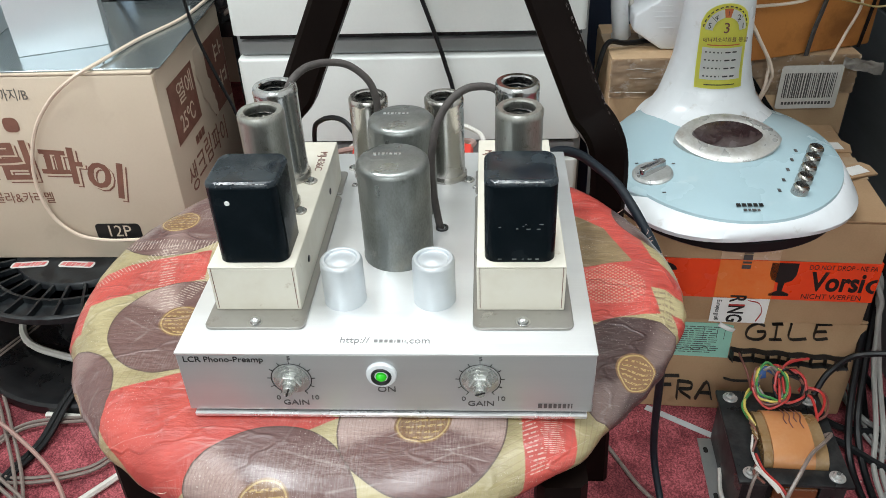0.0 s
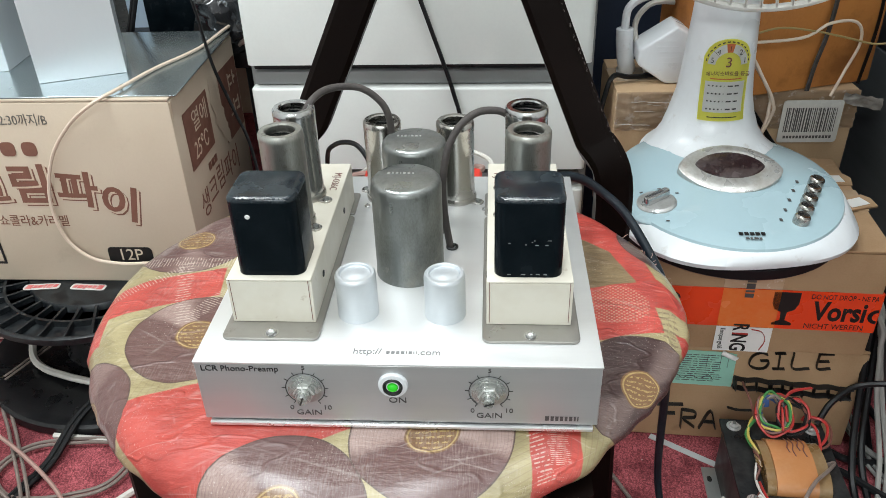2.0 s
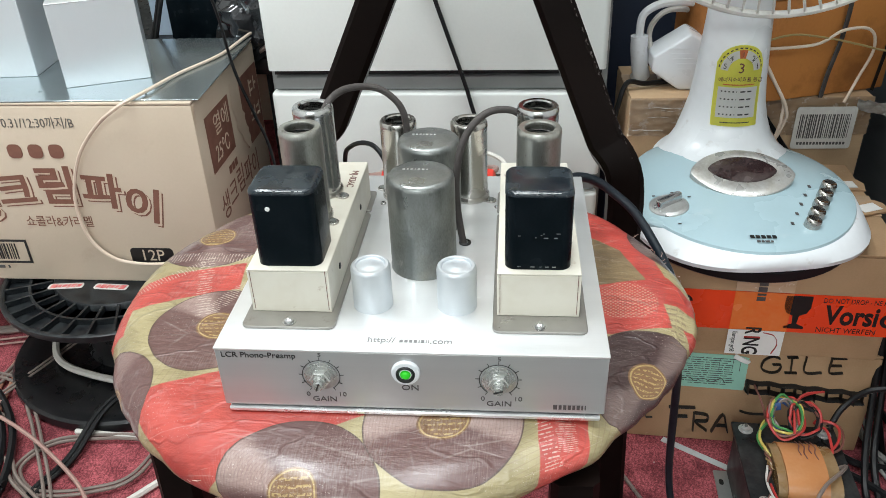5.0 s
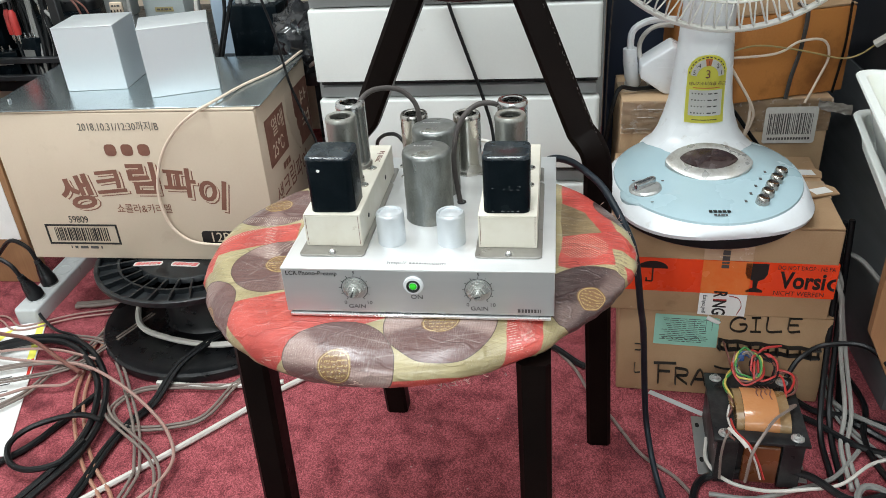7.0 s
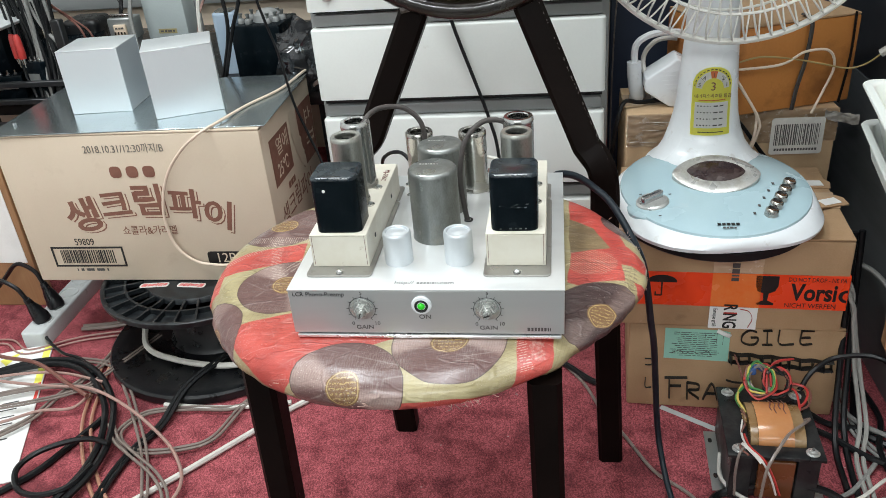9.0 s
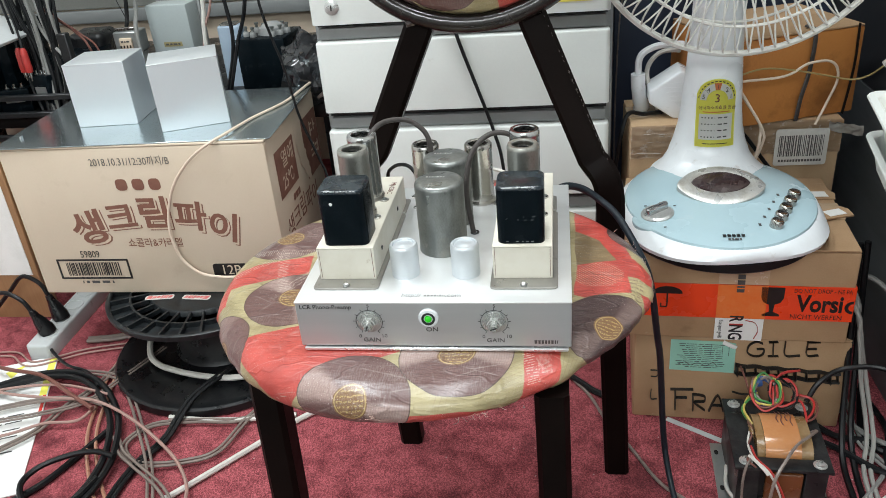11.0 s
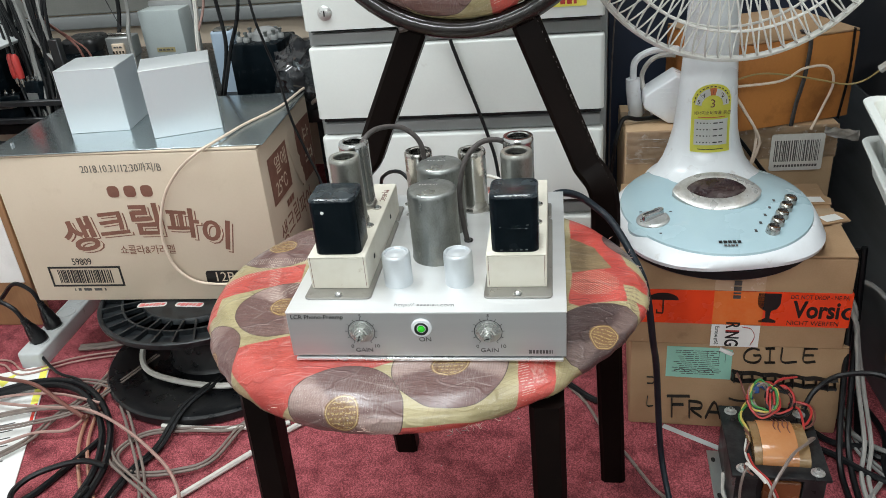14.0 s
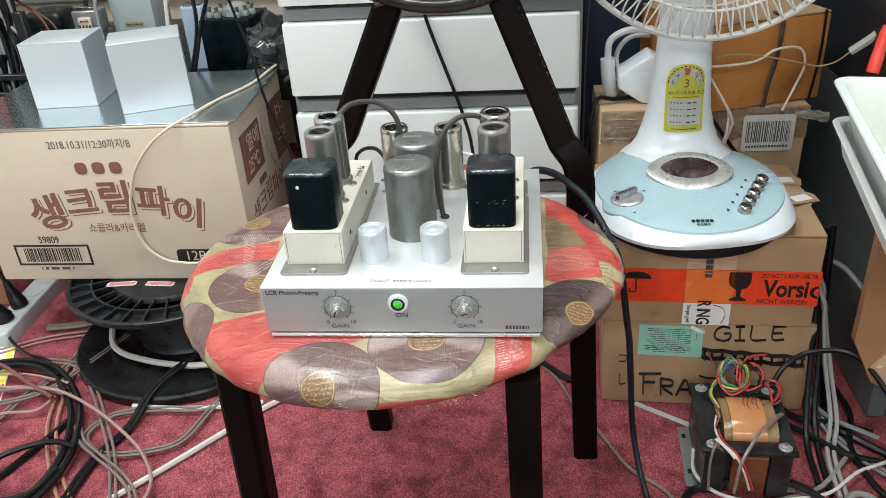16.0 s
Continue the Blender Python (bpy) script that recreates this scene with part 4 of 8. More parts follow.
def shield(x, y, base, tall, mat, ears=True):
    s = part("tube_shield", lathe([(0.0158, 0.004), (0.0158, 0.012), (0.0155, 0.013), (0.0155, tall - 0.006), (0.0158, tall - 0.005), (0.0155, tall - 0.0015), (0.0145, tall), (0.0112, tall), (0.0104, tall - 0.001), (0.0104, tall - 0.003), (0.0138, tall - 0.004), (0.0138, 0.006)], 40, caps=False), mat, amp, "bright metal valve shield with open top", place(x, y, base))
    helix = [Vector((0.0112 * math.cos(0.5 * i), 0.0112 * math.sin(0.5 * i), tall - 0.016 + 0.0009 * i / 4)) for i in range(52)]
    part("spring", tube(helix, 0.0008, 5), NICKEL, s)
    part("socket", lathe([(0.0, 0.0), (0.0172, 0.0), (0.0172, 0.003), (0.0162, 0.0045), (0.0, 0.0045)], 32), NICKEL, s)
    part("valve", lathe([(0, 0.004), (0.0095, 0.004), (0.0095, tall - 0.026), (0.006, tall - 0.016), (0.002, tall - 0.012), (0, tall - 0.011)], 24), BLACK_ENAMEL, s, "dark glass valve inside")
    if ears:
        for a in (0, 180):
            part("ear", prism(rounded(0.013, 0.026, -0.0045, 0.0045, 0.004), 0.0, 0.0016, 0.0005, 1), NICKEL, s, m=pose(0, 0, 0, 0, 0, a - 28))
            part("rivet", lathe([(0, 0.0034), (0.0016, 0.0032), (0.0024, 0.0022), (0.0026, 0.0016)], 12), STEEL, s, m=pose(0, 0, 0, 0, 0, a - 28) @ place(0.0215, 0, 0))
    return s


for side in (-1, 1):
    x0, x1 = (-0.1175, -0.0525) if side < 0 else (0.0545, 0.118)
    cx = (x0 + x1) / 2
    outline = rounded(x0, x1, 0.0215, 0.186, 0.005)
    plate = part("mounting_plate", prism(outline, Z + 0.0003, Z + 0.002, 0.0005, 1), PLATE, amp, "grey steel mounting plate")
    part("mounting_plate", prism(rounded(x0, x1 - 0.001, 0.1885, 0.226, 0.003), Z + 0.0003, Z + 0.002, 0.0005, 1), PLATE, amp, "grey steel mounting plate")
    part("screw", lathe([(0, 0.0036), (0.0018, 0.0033), (0.0034, 0.0018), (0.0036, 0.0003), (0.0048, 0.0002), (0.0048, 0)], 20), CHROME, plate, m=place(cx, 0.0275, Z + 0.002))
    b0, b1 = (-0.1135, -0.0572) if side < 0 else (0.0572, 0.1130)
    zt = up(0.5505)
    sub = part("cream_chassis", join(box(b0, b1, 0.0395, 0.0408, Z + 0.002, zt - 0.0015, 0.0004, 1), box(b0, b0 + 0.0013, 0.0411, 0.212, Z + 0.002, zt - 0.0015, 0.0004, 1), box(b1 - 0.0013, b1, 0.0411, 0.212, Z + 0.002, zt - 0.0015, 0.0004, 1), box(b0, b1, 0.0395, 0.213, zt - 0.0013, zt, 0.0006, 2), box(b0, b1, 0.2122, 0.2135, Z + 0.002, zt - 0.0015, 0.0004, 1)), CREAM, amp, "cream enamelled folded sub-chassis")
    for e in (b0 + 0.002, b1 - 0.002):
        part("fold_gap", box(e - 0.00018, e + 0.00018, 0.0392, 0.0396, Z + 0.004, zt - 0.0006), WIRE_BROWN, sub)
    inner = b1 if side < 0 else b0
    for yy in (0.075, 0.165):
        part("screw_hole", lathe([(0, 0.0006), (0.0022, 0.0006), (0.0026, 0)], 14), INK, sub, m=place(inner, yy, Z + 0.018, 0, -90 * side, 0))
    t0, t1 = (-0.1068, -0.0622) if side < 0 else (0.0622, 0.1062)
    tall = 0.0575
    block = soft_block(t0, t1, 0.0445, 0.0855, 0.0075, zt + 0.0002, zt + tall, 0.0036)
    tr = part("transformer", block, BLACK_ENAMEL, amp, "glossy black potted transformer" if side < 0 else "chipped black potted transformer", angle=60)
    # added shell over the block's top, so only it carries the painted reflection
    part("lid", soft_block(t0 - 0.0002, t1 + 0.0002, 0.0443, 0.0857, 0.0077, zt + tall - 0.0036, zt + tall + 0.0002, 0.0036), BLACK_WORN_SHEEN, tr, "scratched black top with the ceiling's reflection put into its blue-grey colour", angle=60)
    if side < 0:
        part("paint_dot", lathe([(0, 0.0006), (0.0014, 0.0005), (0.0018, 0)], 14), PAPER, tr, "white paint dot", place(-0.0935, 0.0446, zt + 0.044, 90, 0, 0))
    rg = random.Random(8 + side)
    # chipped edge; the left block's pale flecks also imitate its rounded edge's reflection
    for i in range(24 if side < 0 else 34):
        w, h = rg.uniform(0.0005, 0.0026 if side < 0 else 0.0040), rg.uniform(0.0002, 0.0007 if side < 0 else 0.0010)
        part("paint_chip", box(-w / 2, w / 2, -h / 2, h / 2, -0.0003, 0.0003), STRIP, tr, m=place(rg.uniform(t0 + 0.007, t1 - 0.007), 0.04533, zt + tall - 0.00085, 45, 0, 0))
    if side > 0:
        for i in range(14):
            w, h = rg.uniform(0.0005, 0.0028), rg.uniform(0.0002, 0.0007)
            xx = rg.uniform(t0 + 0.008, t1 - 0.008)
            zz = zt + (rg.uniform(0.024, 0.028) if i % 2 else 0.0025)
            part("paint_chip", box(-w / 2, w / 2, -h / 2, h / 2, 0, 0.0003), GALVANISED, tr, m=place(xx, 0.0444, zz, 90, 0, 0))
    for i, yy in enumerate((0.116, 0.158)):
        shield((b0 + b1) / 2, yy, zt, 0.0725, STEEL_SIDE if i == 0 else CHROME)
    lettering("written_mark", "MJ-036C", 0.0082, WIRE_BROWN, sub, place(inner + side * 0.0075, 0.180, zt + 0.0001, 0, 0, -90), wide=1.05)
shield(-0.0305, 0.224, Z, 0.071, NICKEL)
shield(0.0300, 0.222, Z, 0.071, NICKEL)
for i, yy in enumerate((0.109, 0.173)):
    can = part("inductor_can", lathe([(0, 0), (0.0252, 0), (0.0252, 0.002), (0.0248, 0.003), (0.0248, 0.071), (0.0243, 0.0735), (0.0228, 0.0753), (0.021, 0.076), (0.0, 0.0762)], 64), STEEL, amp, "dull grey steel inductor can", place(0.0005, yy, Z))
    bars("stamped_mark", [0.0018, 0.0012, 0.0018, 0.0006, 0.0018, 0.0018, 0.0012], 0.0014, 0.0022, ALU_EDGE, can, place(-0.004, 0.006, 0.0762))
for xx in (-0.0305, 0.0292):
    cap = part("aluminium_cap", lathe([(0, 0), (0.0139, 0), (0.0139, 0.0302), (0.0136, 0.032), (0.0126, 0.0333), (0.0112, 0.0335), (0.0107, 0.0333), (0.0101, 0.0316), (0.0097, 0.0315), (0.0, 0.0317)], 48), ALU_CAP, amp, "bright aluminium screening cap", place(xx, 0.054, Z))
    part("cap_disc", lathe([(0, 0.0320), (0.0030, 0.0321), (0.0034, 0.0319), (0.0062, 0.0320), (0.0066, 0.0318), (0.0092, 0.0319), (0.0095, 0.0316)], 36), ALU_CAP, cap, "dull scuffed disc in the cap's top")
for x, y in ((-0.0315, 0.196), (0.0545, 0.2), (-0.045, 0.205)):
    part("screw", lathe([(0, 0.002), (0.0016, 0.0018), (0.0026, 0.0008), (0.0026, 0)], 14), CHROME, amp, m=place(x, y, Z))
part("grommet", lathe([(0.0028, 0.0), (0.0048, 0.0), (0.0048, 0.0012), (0.0038, 0.0018), (0.0028, 0.0012)], 18, caps=False), INK, amp, m=place(0.0300, 0.1395, Z))
part("screened_lead", tube(glide([(-0.083, 0.158, up(0.606)), (-0.0753, 0.166, up(0.6215)), (-0.0662, 0.1805, up(0.6265)), (-0.0519, 0.1935, up(0.625)), (-0.0377, 0.1987, up(0.620)), (-0.0244, 0.2, up(0.6065)), (-0.0200, 0.2, up(0.588)), (-0.021, 0.2, up(0.56)), (-0.021, 0.2, Z)], 8), 0.0028, 10), SLEEVE, amp, "grey-brown screened lead")
part("screened_lead", tube(glide([(0.082, 0.160, up(0.604)), (0.0701, 0.166, up(0.6135)), (0.0597, 0.1636, up(0.6172)), (0.0481, 0.1597, up(0.6165)), (0.0370, 0.1545, up(0.609)), (0.0290, 0.1494, up(0.596)), (0.0250, 0.1455, up(0.579)), (0.0235, 0.1429, up(0.558)), (0.0255, 0.1416, up(0.535)), (0.0292, 0.1395, Z - 0.004)], 8), 0.0028, 10), SLEEVE, amp, "grey-brown screened lead")
# rear sockets and plugs
for xx, mat in ((-0.055, RED_PLASTIC), (0.045, RED_PLASTIC), (-0.075, RUBBER), (0.062, RUBBER)):
    part("phono_socket", lathe([(0.0045, 0), (0.0045, 0.012), (0.0035, 0.013), (0, 0.013)], 14), NICKEL, amp, m=place(xx, 0.261, up(0.495), -90, 0, 0))
# controls
for xx, nut in ((-0.0595, False), (0.0592, True)):
    zz = up(0.4925)
    turn = place(xx, -0.0001, zz, 90, 0, 0)
    pot = part("gain_control", lathe([(0, 0), (0.0112, 0), (0.0112, 0.001), (0.0104, 0.0013), (0, 0.0013)], 40), POT_METAL, amp, "bare potentiometer bush with slotted shaft", turn)
    part("washer", lathe([(0.0092, 0.0013), (0.0092, 0.0024), (0.0068, 0.003), (0, 0.003)], 28), POT_METAL, pot)
    part("nut", prism([(0.0072 * math.cos(math.pi * i / 3), 0.0072 * math.sin(math.pi * i / 3)) for i in range(6)], 0.003, 0.0062, 0.0008, 1), POT_METAL, pot)
    part("bush", lathe([(0.0046, 0.006), (0.0046, 0.0078), (0.0042, 0.0082), (0, 0.0082)], 24), POT_METAL, pot)
    shaft = part("shaft", lathe([(0.0034, 0.008), (0.0034, 0.0118), (0.003, 0.0122), (0, 0.0122)], 24), POT_METAL, pot)
    part("slot", box(-0.0033, 0.0033, -0.0005, 0.0005, 0.0120, 0.0126), INK, shaft, m=pose(0, 0, 0, 0, 0, 20 if nut else 70))
    ring = tube([Vector((0.0127 * math.sin(radians(a)), 0.0127 * math.cos(radians(a)), 0.0002)) for a in range(-145, 146, 5)], 0.00028, 4)
    part("dial_ring", ring, INK, pot)
    for i in range(11):
        a = radians(-145 + 29 * i)
        part("dial_mark", moved(box(-0.0002, 0.0002, 0.0127, 0.0153, 0, 0.0003), Matrix.Rotation(-a, 4, "Z")), INK, pot)
    for words, dx, dz, sz in (("5", 0.0005, 0.0173, 0.0046), ("0", -0.0105, -0.0165, 0.0052), ("10", 0.0130, -0.0162, 0.0052), ("GAIN", 0.0005, -0.0207, 0.0062)):
        lettering("legend", words, sz, INK_GREY, amp, place(xx + dx, -0.0002, zz + dz, *FRONT), wide=1.15)
led = part("indicator", lathe([(0.0, 0), (0.0096, 0), (0.0098, 0.001), (0.0090, 0.0026), (0.0066, 0.0030)], 36), FAN_WHITE, amp, "white bezel with lit green lens", place(-0.002, 0, up(0.4975), 90, 0, 0))
part("bezel", lathe([(0.0066, 0.0028), (0.0062, 0.0044), (0.0056, 0.0046), (0.0036, 0.0024)], 28, caps=False), LAMINATION, led)
part("lens", lathe([(0.0036, 0.0026), (0.0033, 0.0040), (0.0022, 0.0050), (0, 0.0054)], 24), GREEN_LED, led, "glowing green lens")
lettering("legend", "ON", 0.0066, INK_GREY, amp, place(0.0003, -0.0002, up(0.4838), *FRONT), wide=1.15)
lettering("legend", "LCR Phono-Preamp", 0.0063, INK, amp, place(-0.1005, -0.0002, up(0.5085), *FRONT), wide=1.0)
bars("maker_mark", [0.0026, 0.0020, 0.0021, 0.0020, 0.0018, 0.0021, 0.0012, 0.0008], 0.0010, 0.0036, INK_GREY, amp, place(0.1065, -0.0002, up(0.4705), *FRONT))
lettering("legend", "http://", 0.0078, INK_PALE, amp, place(-0.0190, 0.0118, Z + 0.0001), wide=0.98)
bars("maker_mark", [0.0022, 0.0021, 0.0020, 0.0021, 0.0006, 0.0020, 0.0005, 0.0005], 0.0011, 0.0024, INK_PALE, amp, place(0.0032, 0.0110, Z + 0.0001))
lettering("legend", ".com", 0.0078, INK_PALE, amp, place(0.0210, 0.0114, Z + 0.0001), wide=0.98)

# ---- pale carton with the steel sheet and two zinc boxes ----


def card_box(name, m, w, d, h, mat, label, tape=None, lid=None):
    """A closed carton standing on its front left lower corner, with flaps, seam and worn corners."""
    t = thing(name, m, label, "box")
    part("body", box(0, w, 0, d, 0, h - 0.004, 0.0035, 2), mat, t)
    half = d / 2
    part("flap", box(0.001, w - 0.001, 0.0008, half - 0.0012, h - 0.0036, h, 0.0012, 2), lid or mat, t)
    part("flap", box(0.001, w - 0.001, half + 0.0012, d - 0.0008, h - 0.0036, h, 0.0012, 2), lid or mat, t)
    if tape:
        part("tape", box(-0.0006, w + 0.0006, half - 0.03, half + 0.03, h + 0.0002, h + 0.0008, 0.0002, 1), tape, t)
    return t


CW, CH = 0.521, 0.312
carton = card_box("carton", place(-0.918, 0.655, 0.125), CW, 0.315, CH, CARTON, "pale cardboard carton with brown printing, resting on a cable reel")


def on_front(x, z, lift=0.0006):
    return place(x, -lift, z, *FRONT)


def carton_at(x, z):
    return on_front(x + 0.918, z - 0.125)


lettering("date_print", "2018.10.31/12:30까지/B", 0.0205, INK_DATE, carton, carton_at(-0.661, 0.4055), wide=0.80)
for k in range(3):
    part("maker_print", prism(rounded(-0.0115, 0.0115, -0.0115, 0.0115, 0.008), 0, 0.0004), PRINT_BROWN, carton, "plain brown printed shape", carton_at(-0.688 + 0.033 * k, 0.3605))
# the arched product words: pale shadow behind brown letters
ARCH = [("생", -0.778, 0.268, 0.080, 9), ("크", -0.708, 0.290, 0.068, 5), ("림", -0.638, 0.298, 0.074, 0), ("파", -0.568, 0.290, 0.068, -5), ("이", -0.506, 0.266, 0.068, -11)]
for word, x, z, size, lean in ARCH:
    base = carton_at(x, z)
    glyph = lettering("letter", word, size * 0.94, PRINT_BROWN, carton, base @ place(0, 0, 0.0006, 0, 0, lean), wide=1.1, bold=0.024)
    lettering("letter_shadow", word, size * 0.96, PRINT_PALE, glyph, place(0.0035, -0.0035, -0.0004), wide=1.1, bold=0.02)
    lettering("letter_outline", word, size * 0.96, PRINT_BROWN, glyph, place(0.0056, -0.0056, -0.0007), wide=1.1, bold=0.02)
lettering("flavour_print", "쇼콜라&카라멜", 0.0215, PRINT_BROWN, carton, carton_at(-0.652, 0.2375), wide=0.86)
lettering("number_print", "59809", 0.021, INK, carton, carton_at(-0.797, 0.2135), wide=0.8)
frame_bm = None
for a in ((-0.0765, 0.0765, 0.0185, 0.0225), (-0.0765, 0.0765, -0.0225, -0.0185), (-0.0765, -0.0725, -0.0185, 0.0185), (0.0725, 0.0765, -0.0185, 0.0185)):
    b = box(a[0], a[1], a[2], a[3], 0, 0.0004)
    frame_bm = b if frame_bm is None else join(frame_bm, b)
code = part("barcode_frame", frame_bm, INK, carton, "printed black barcode in a frame", carton_at(-0.797, 0.181))
rg = random.Random(4)
x = -0.058
while x < 0.056:
    w = rg.choice((0.0012, 0.002, 0.0032))
    part("bar", box(x, x + w, -0.0145, 0.015, 0, 0.0004), INK, code)
    x += w + rg.choice((0.0012, 0.0018, 0.0028))
bars("barcode_number", [0.002, 0.006, 0.016, 0.016, 0.003], 0.006, 0.0055, INK_GREY, carton, carton_at(-0.797, 0.1515))
badge = part("count_badge", prism(rounded(-0.036, 0.036, -0.0145, 0.0145, 0.007), 0, 0.0004), INK, carton, "black badge with pale lettering", carton_at(-0.512, 0.1765))
lettering("count_print", "12P", 0.029, CARTON, badge, place(0, 0, 0.0005), wide=0.95)


def carton_side(y, z):
    return place(CW + 0.0006, y - 0.655, z - 0.125, 90, 0, 90)


def side_panel(y0, y1, z0, z1):
    return part("print_panel", box(-(y1 - y0) / 2, (y1 - y0) / 2, -(z1 - z0) / 2, (z1 - z0) / 2, 0, 0.0004), PRINT_BROWN, carton, "brown printed panel", carton_side((y0 + y1) / 2, (z0 + z1) / 2))


p1 = side_panel(0.69, 0.80, 0.305, 0.398)
lettering("warning_print", "열에", 0.038, PRINT_PALE, p1, place(0.012, 0.018, 0.0005), wide=1.05)
lettering("warning_print", "25℃", 0.038, PRINT_PALE, p1, place(0.0, -0.024, 0.0005), wide=0.8)
p2 = side_panel(0.862, 0.962, 0.275, 0.400)
for zz, strokes in ((0.030, ((-0.012, 0.0, 0.004, 0.03), (-0.004, 0.008, 0.014, 0.004), (-0.002, -0.006, 0.012, 0.004), (0.014, 0.002, 0.004, 0.024), (0.021, 0.0, 0.008, 0.004))), (-0.018, ((-0.014, 0.004, 0.016, 0.004), (-0.014, -0.008, 0.018, 0.004), (0.0, 0.0, 0.004, 0.028), (0.014, 0.006, 0.014, 0.004), (0.016, -0.008, 0.012, 0.004), (0.025, 0.0, 0.004, 0.026)))):
    for bx, by, bw, bh in strokes:
        part("warning_mark", box(bx - bw / 2, bx + bw / 2, by - bh / 2, by + bh / 2, 0, 0.0004), PRINT_PALE, p2, m=place(0.012, zz, 0.0005))
bars("maker_print", [0.012, 0.012, 0.012], 0.003, 0.013, PRINT_BROWN, carton, carton_side(0.775, 0.282))
for i, word in enumerate("생크림파이"):
    lettering("letter", word, 0.05, PRINT_BROWN, carton, carton_side(0.715 + 0.042 * i, 0.235 + 0.004 * (2 - abs(i - 2))), wide=0.9)



def torn(line, name, label, material):
    """A ragged strip of card along a line of (y, z, half width)."""
    rg_t = random.Random(len(line))
    left, right = [], []
    for (y0, z0, w0), (y1, z1, w1) in zip(line, line[1:]):
        for k in range(5):
            f = k / 5
            y, z, w = y0 + (y1 - y0) * f, z0 + (z1 - z0) * f, w0 + (w1 - w0) * f
            left.append((y - w * rg_t.uniform(0.8, 1.2), z))
            right.append((y + w * rg_t.uniform(0.8, 1.2), z))
    part(name, prism(left + right[::-1], 0.0, 0.0003), material, carton, label, carton_side(0, 0) @ place(0, 0, 0.0006))


torn([(0.826, 0.408, 0.010), (0.832, 0.372, 0.019), (0.846, 0.33, 0.022), (0.862, 0.295, 0.014), (0.874, 0.268, 0.003)], "torn_crease", "pale torn crease in the card", CARTON)
torn([(0.659, 0.431, 0.0035), (0.6595, 0.421, 0.003), (0.6585, 0.41, 0.002), (0.6575, 0.395, 0.0006)], "rubbed_corner", "pale rubbed corner of the card", PRINT_PALE)

sheet = thing("steel_sheet", place(-0.66, 0.80, 0.4374), "thin zinc-plated steel sheet lying on the carton", "metal sheet")
part("sheet", moved(box(-0.268, 0.268, -0.143, 0.168, 0, 0.0022, 0.0006, 1), Matrix.Rotation(radians(1.5), 4, "Z")), ZINC, sheet)
for x, y in ((0.235, 0.12), (-0.235, -0.1), (0.18, -0.11)):
    part("tab", box(x - 0.001, x + 0.001, y, y + 0.008, 0.0024, 0.0075), ALU_EDGE, sheet)
for name, x, y, turn, w, d, h in (("zinc_box", -0.804, 0.757, 5.5, 0.117, 0.103, 0.122), ("zinc_box", -0.611, 0.712, 23, 0.124, 0.098, 0.126)):
    zb = thing(name, place(x, y, 0.4400, 0, 0, turn), "plain satin zinc screening box on the steel sheet", "metal box", "zinc screening boxes")
    part("front", box(0, w, 0, 0.0015, 0, h - 0.002, 0.0004, 1), ZINC_BOX, zb)
    part("back", box(0, w, d - 0.0015, d, 0, h - 0.002, 0.0004, 1), ZINC_BOX, zb)
    part("side", box(0, 0.0015, 0.0018, d - 0.0018, 0, h - 0.002, 0.0004, 1), ZINC_BOX, zb)
    part("side", box(w - 0.0015, w, 0.0018, d - 0.0018, 0, h - 0.002, 0.0004, 1), ZINC_BOX, zb)
    part("top", box(-0.0004, w + 0.0004, -0.0006, d + 0.0004, h - 0.0018, h, 0.0008, 2), ZINC_BOX, zb)

# ---- cable reel ----
RX, RY, RZ = -0.585, 0.69, 0.1245
reel = thing("cable_reel", place(RX, RY, FLOOR), "dusty black plastic cable reel standing on its end", "cable reel")
H = RZ - FLOOR
part("hub", lathe([(0.0, 0.02), (0.100, 0.02), (0.093, 0.03), (0.093, H - 0.02), (0.100, H - 0.012), (0, H - 0.012)], 48), BLACK_PLASTIC, reel, m=place(0.006, 0.002, 0))
part("lower_flange", lathe([(0, 0.0), (0.218, 0.0), (0.222, 0.004), (0.222, 0.018), (0.218, 0.022), (0.200, 0.022), (0.195, 0.019), (0.118, 0.019), (0, 0.019)], 72), BLACK_PLASTIC, reel, "dusty lower flange", place(0.012, -0.010, 0))
upper = part("upper_flange", lathe([(0.1, H - 0.0145), (0.192, H - 0.0145), (0.198, H - 0.013), (0.2, H - 0.009), (0.2, H - 0.0015), (0.198, H), (0.193, H), (0.191, H - 0.002), (0.191, H - 0.011), (0.118, H - 0.011), (0.116, H - 0.002), (0.114, H), (0.0, H)], 72), DUSTY_BLACK, reel, m=place(-0.006, 0.012, 0))
part("ring_rib", lathe([(0.1505, H - 0.011), (0.1505, H - 0.0008), (0.155, H - 0.0008), (0.155, H - 0.011)], 60), DUSTY_BLACK, upper)
rib = None
for i in range(30):
    a = 12 * i
    if rib is None:
        rib = part("rib", box(0.117, 0.1915, -0.0022, 0.0022, H - 0.0105, H - 0.0005, 0.0005, 1), DUSTY_BLACK, upper)
    else:
        again(rib, pose(0, 0, 0, 0, 0, a))
